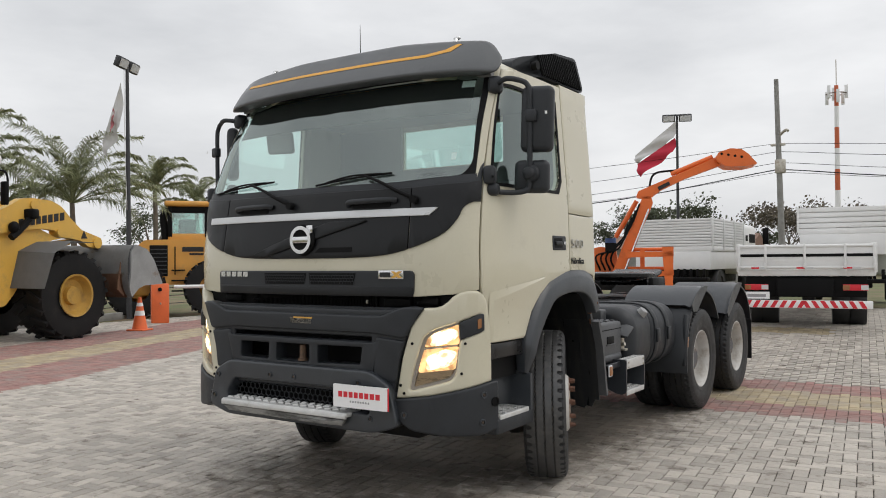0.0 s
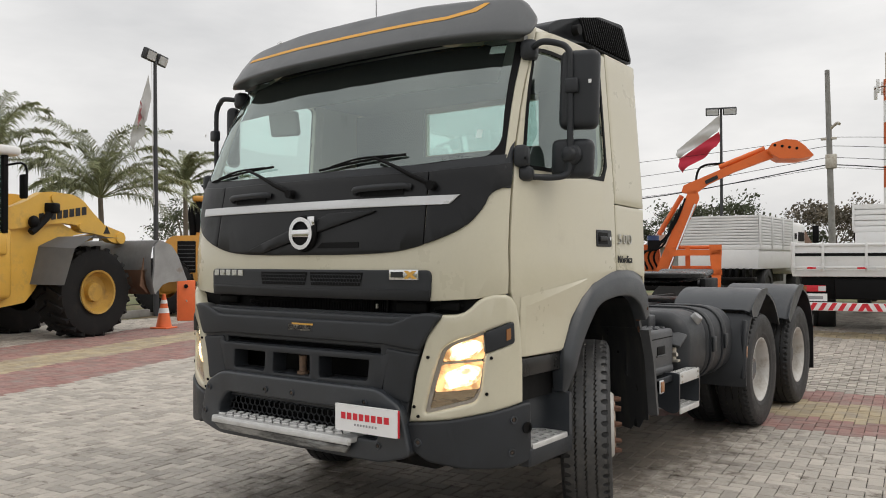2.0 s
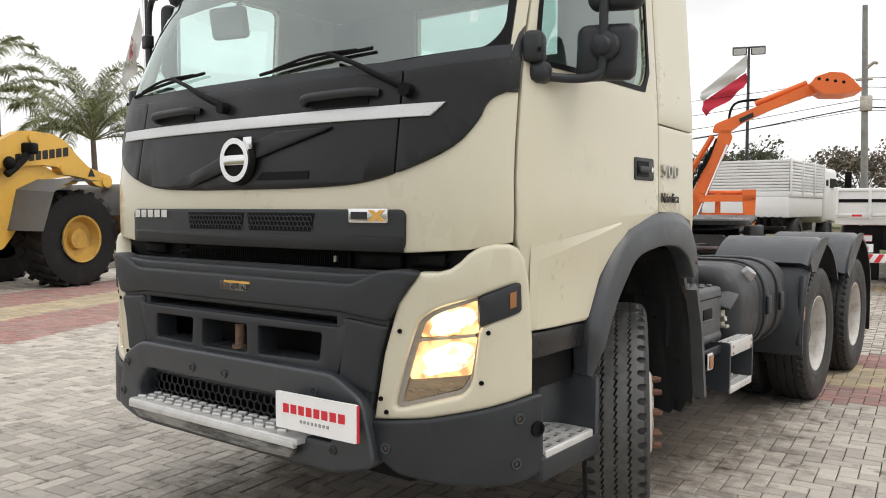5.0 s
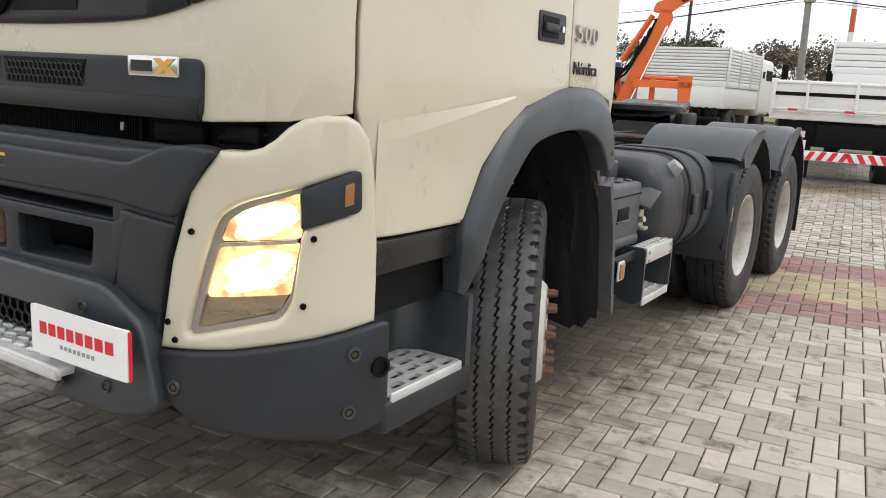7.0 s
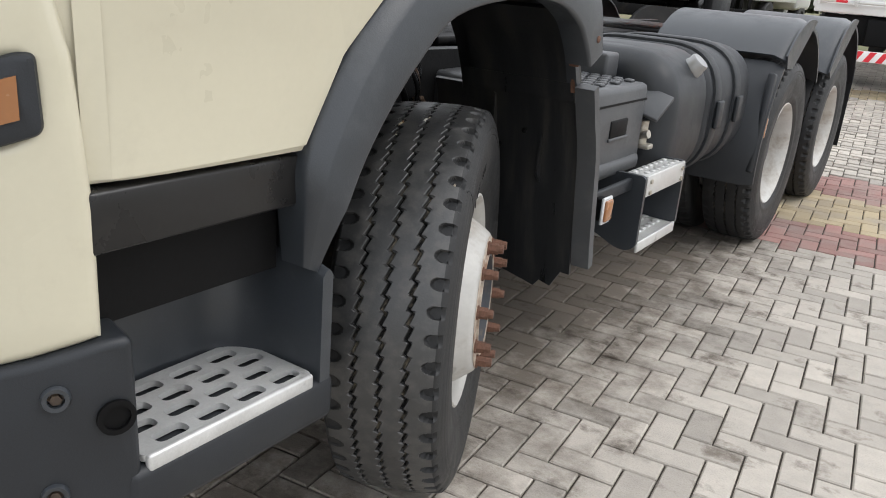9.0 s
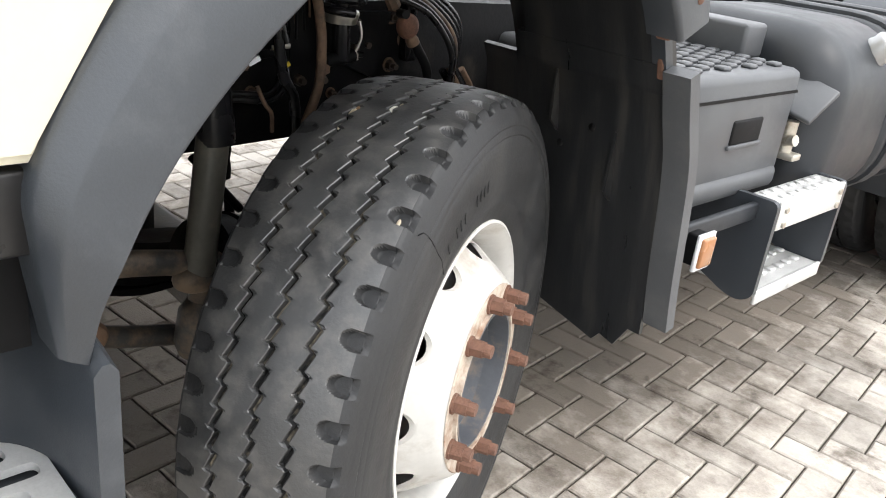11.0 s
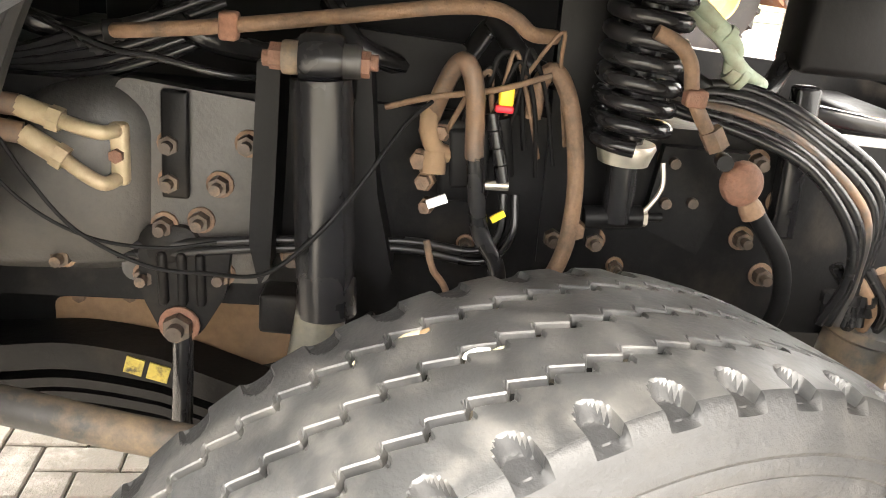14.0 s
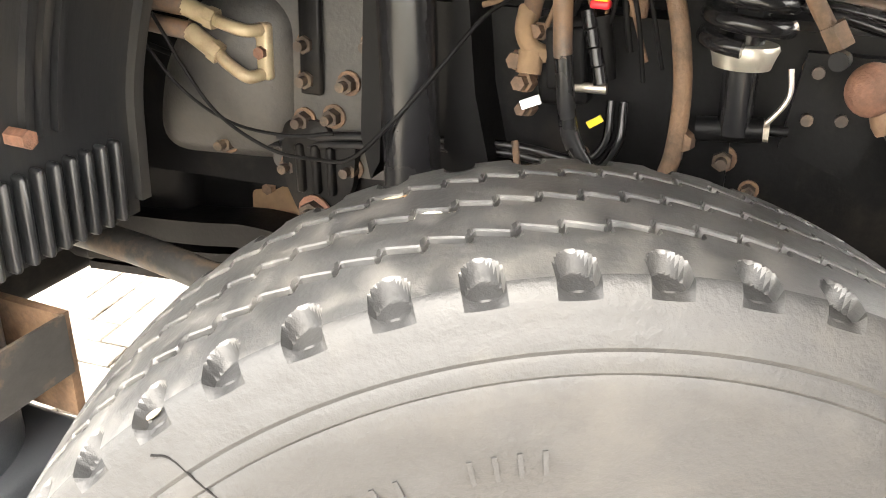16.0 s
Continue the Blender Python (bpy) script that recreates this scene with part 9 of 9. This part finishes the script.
def tree(at, height, width, seed, m, label):
    rnd = random.Random(seed)
    t = thing("tree", at, label, "tree")
    a = Vector(at)
    bm = tube(B(), [a, a + Vector((0.1, 0, height * 0.35)), a + Vector((0, 0.1, height * 0.6))], 0.05 * height ** 0.7, 8, 4, 0.03)
    tips = []
    for i in range(9):
        az = 2 * math.pi * i / 9 + rnd.uniform(-0.3, 0.3)
        tip = a + Vector((math.cos(az) * width * rnd.uniform(0.25, 0.5), math.sin(az) * width * rnd.uniform(0.25, 0.5), height * rnd.uniform(0.6, 0.95)))
        tube(bm, [a + Vector((0, 0, height * rnd.uniform(0.3, 0.5))), a.lerp(tip, 0.6) + Vector((0, 0, height * 0.2)), tip], 0.05, 5, 3, 0.015)
        tips.append(tip)
    part("trunk", bm, BARK, t)
    bm = B()
    for i in range(46):
        c = rnd.choice(tips) + Vector((rnd.gauss(0, width * 0.11), rnd.gauss(0, width * 0.11), rnd.gauss(0, height * 0.07)))
        rr = width * rnd.uniform(0.08, 0.15)
        for j in range(70):
            v = Vector((rnd.gauss(0, 1), rnd.gauss(0, 1), rnd.gauss(0, 0.5))) * rr * 0.6
            n = Vector((rnd.gauss(0, 1), rnd.gauss(0, 1), rnd.gauss(0, 1))).normalized()
            e1 = n.orthogonal().normalized() * rr * rnd.uniform(0.1, 0.22)
            e2 = n.cross(e1)
            p = c + v
            bm.faces.new([bm.verts.new(p - e1), bm.verts.new(p - e2 * 0.6), bm.verts.new(p + e1), bm.verts.new(p + e2 * 0.6)])
    part("crown", bm, m, t)


spots = [(-22, 50, 5.0, 4.5), (-19.0, 54, 5.6, 5), (-15.5, 56, 6.4, 7), (-12, 58, 5.2, 6), (-8.5, 60, 6.2, 7), (-5.2, 60, 6.0, 6), (-2.5, 62, 5.6, 6), (0.5, 62, 6.0, 6), (4.0, 63, 5.4, 6), (8, 62, 5.8, 7)]
for i, (x, y, h, w) in enumerate(spots):
    tree((x, y, 0.3), h * 0.8, w * 0.85, 20 + i, LEAF_B if i in (4, 5, 8) else LEAF_D, "dark field tree on the skyline" if i not in (4, 5, 8) else "brownish field tree on the skyline")
tree((-33, 22, 0), 4.6, 3.4, 40, LEAF_D, "dark bushy tree beyond the yard")
for i, (x, y, w) in enumerate(((3.5, 44, 8.0), (-13, 47, 9.0))):
    hb = thing("shed", (x, y, 0.3), "low shed with brown roof in the distance", "shed")
    part("wall", slab(B(), (x - w / 2, y, 0.0), (x + w / 2, y + 4, 2.3)), CONCRETE, hb)
    bm = B()
    prism(bm, [(y - 0.4, 2.3), (y + 4.4, 2.3), (y + 2, 3.2)], lambda u, v, d, xx=x: Vector((xx + d, u, v)), -w / 2 - 0.3, w / 2 + 0.3)
    part("roof", bm, BROWN_ROOF, hb)
bm = B()
rnd = random.Random(77)
for i in range(9000):
    x = rnd.uniform(-30, 16)
    y = rnd.uniform(64, 70)
    h = 1.0 + 0.5 * math.sin(x * 0.7) * math.sin(x * 0.23 + 1)
    c = Vector((x, y, 0.6 + h * rnd.random()))
    n = Vector((rnd.gauss(0, 1), rnd.gauss(0, 1), rnd.gauss(0, 1))).normalized()
    e1 = n.orthogonal().normalized() * rnd.uniform(0.12, 0.34)
    e2 = n.cross(e1)
    bm.faces.new([bm.verts.new(c - e1), bm.verts.new(c - e2), bm.verts.new(c + e1), bm.verts.new(c + e2)])
solid("far_woods", bm, LEAF_D, "dark far wood along the horizon", "woods", "stuff")


# ---- block paving, last ----
ANG = radians(6)
ca, sa = math.cos(ANG), math.sin(ANG)
P = 0.1


def block_mesh(lx, ly, g=0.003, c=0.0045, h=0.012):
    hx, hy = lx / 2 - g, ly / 2 - g
    return [(-hx, -hy, -h), (hx, -hy, -h), (hx, hy, -h), (-hx, hy, -h), (-hx, -hy, -c), (hx, -hy, -c), (hx, hy, -c), (-hx, hy, -c),
            (-hx + c, -hy + c, 0), (hx - c, -hy + c, 0), (hx - c, hy - c, 0), (-hx + c, hy - c, 0)]


FACES = [(8, 9, 10, 11)] + [(a, (a + 1) % 4, 4 + (a + 1) % 4, 4 + a) for a in range(4)] + [(4 + a, 4 + (a + 1) % 4, 8 + (a + 1) % 4, 8 + a) for a in range(4)]
shapes = {True: block_mesh(2 * P, P), False: block_mesh(P, 2 * P)}
piece = {}
for flat_, vs in shapes.items():
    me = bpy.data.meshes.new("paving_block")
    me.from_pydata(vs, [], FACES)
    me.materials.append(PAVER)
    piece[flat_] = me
fields = {"g": ([], []), "r": ([], []), "y": ([], [])}
rnd = random.Random(5)
singles = 0
for r in range(-95, 190):
    for c in range(-185, 110):
        kk_ = (c - r) % 4
        if kk_ == 0:
            flat_, cx, cy = True, (c + 1) * P, (r + 0.5) * P
        elif kk_ == 3:
            flat_, cx, cy = False, (c + 0.5) * P, (r + 1) * P
        else:
            continue
        x, y = cx * ca - cy * sa, cx * sa + cy * ca
        if not (-15.4 < x < 8 and -6.5 < y < 17):
            continue
        if x < -8 and y < 0:
            continue
        z = gh(x, y) + rnd.uniform(-0.0018, 0.0018)
        tx, ty = rnd.gauss(0, 0.006), rnd.gauss(0, 0.006)
        if 0.95 < x < 2.4 and 0.3 < y < 4.4 and singles < 300 and block_colour(x, y) == "g":
            ob = new("paving_block", piece[flat_])
            ob.parent = pavement
            ob.matrix_basis = Matrix.Translation((x, y, z)) @ Euler((tx, ty, ANG)).to_matrix().to_4x4()
            singles += 1
            continue
        V, Fc = fields[block_colour(x, y)]
        n0 = len(V)
        for vx, vy, vz in shapes[flat_]:
            V.append((x + vx * ca - vy * sa, y + vx * sa + vy * ca, z + vz + vx * tx + vy * ty))
        Fc.extend([tuple(n0 + i for i in f) for f in FACES])
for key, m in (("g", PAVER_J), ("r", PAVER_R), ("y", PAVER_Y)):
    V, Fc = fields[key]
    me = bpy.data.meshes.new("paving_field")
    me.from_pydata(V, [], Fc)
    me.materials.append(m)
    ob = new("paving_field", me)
    ob.parent = pavement
    tagged(ob, {"g": "grey herringbone paving blocks", "r": "faded red paving blocks", "y": "faded yellow paving blocks"}[key], kind="stuff")
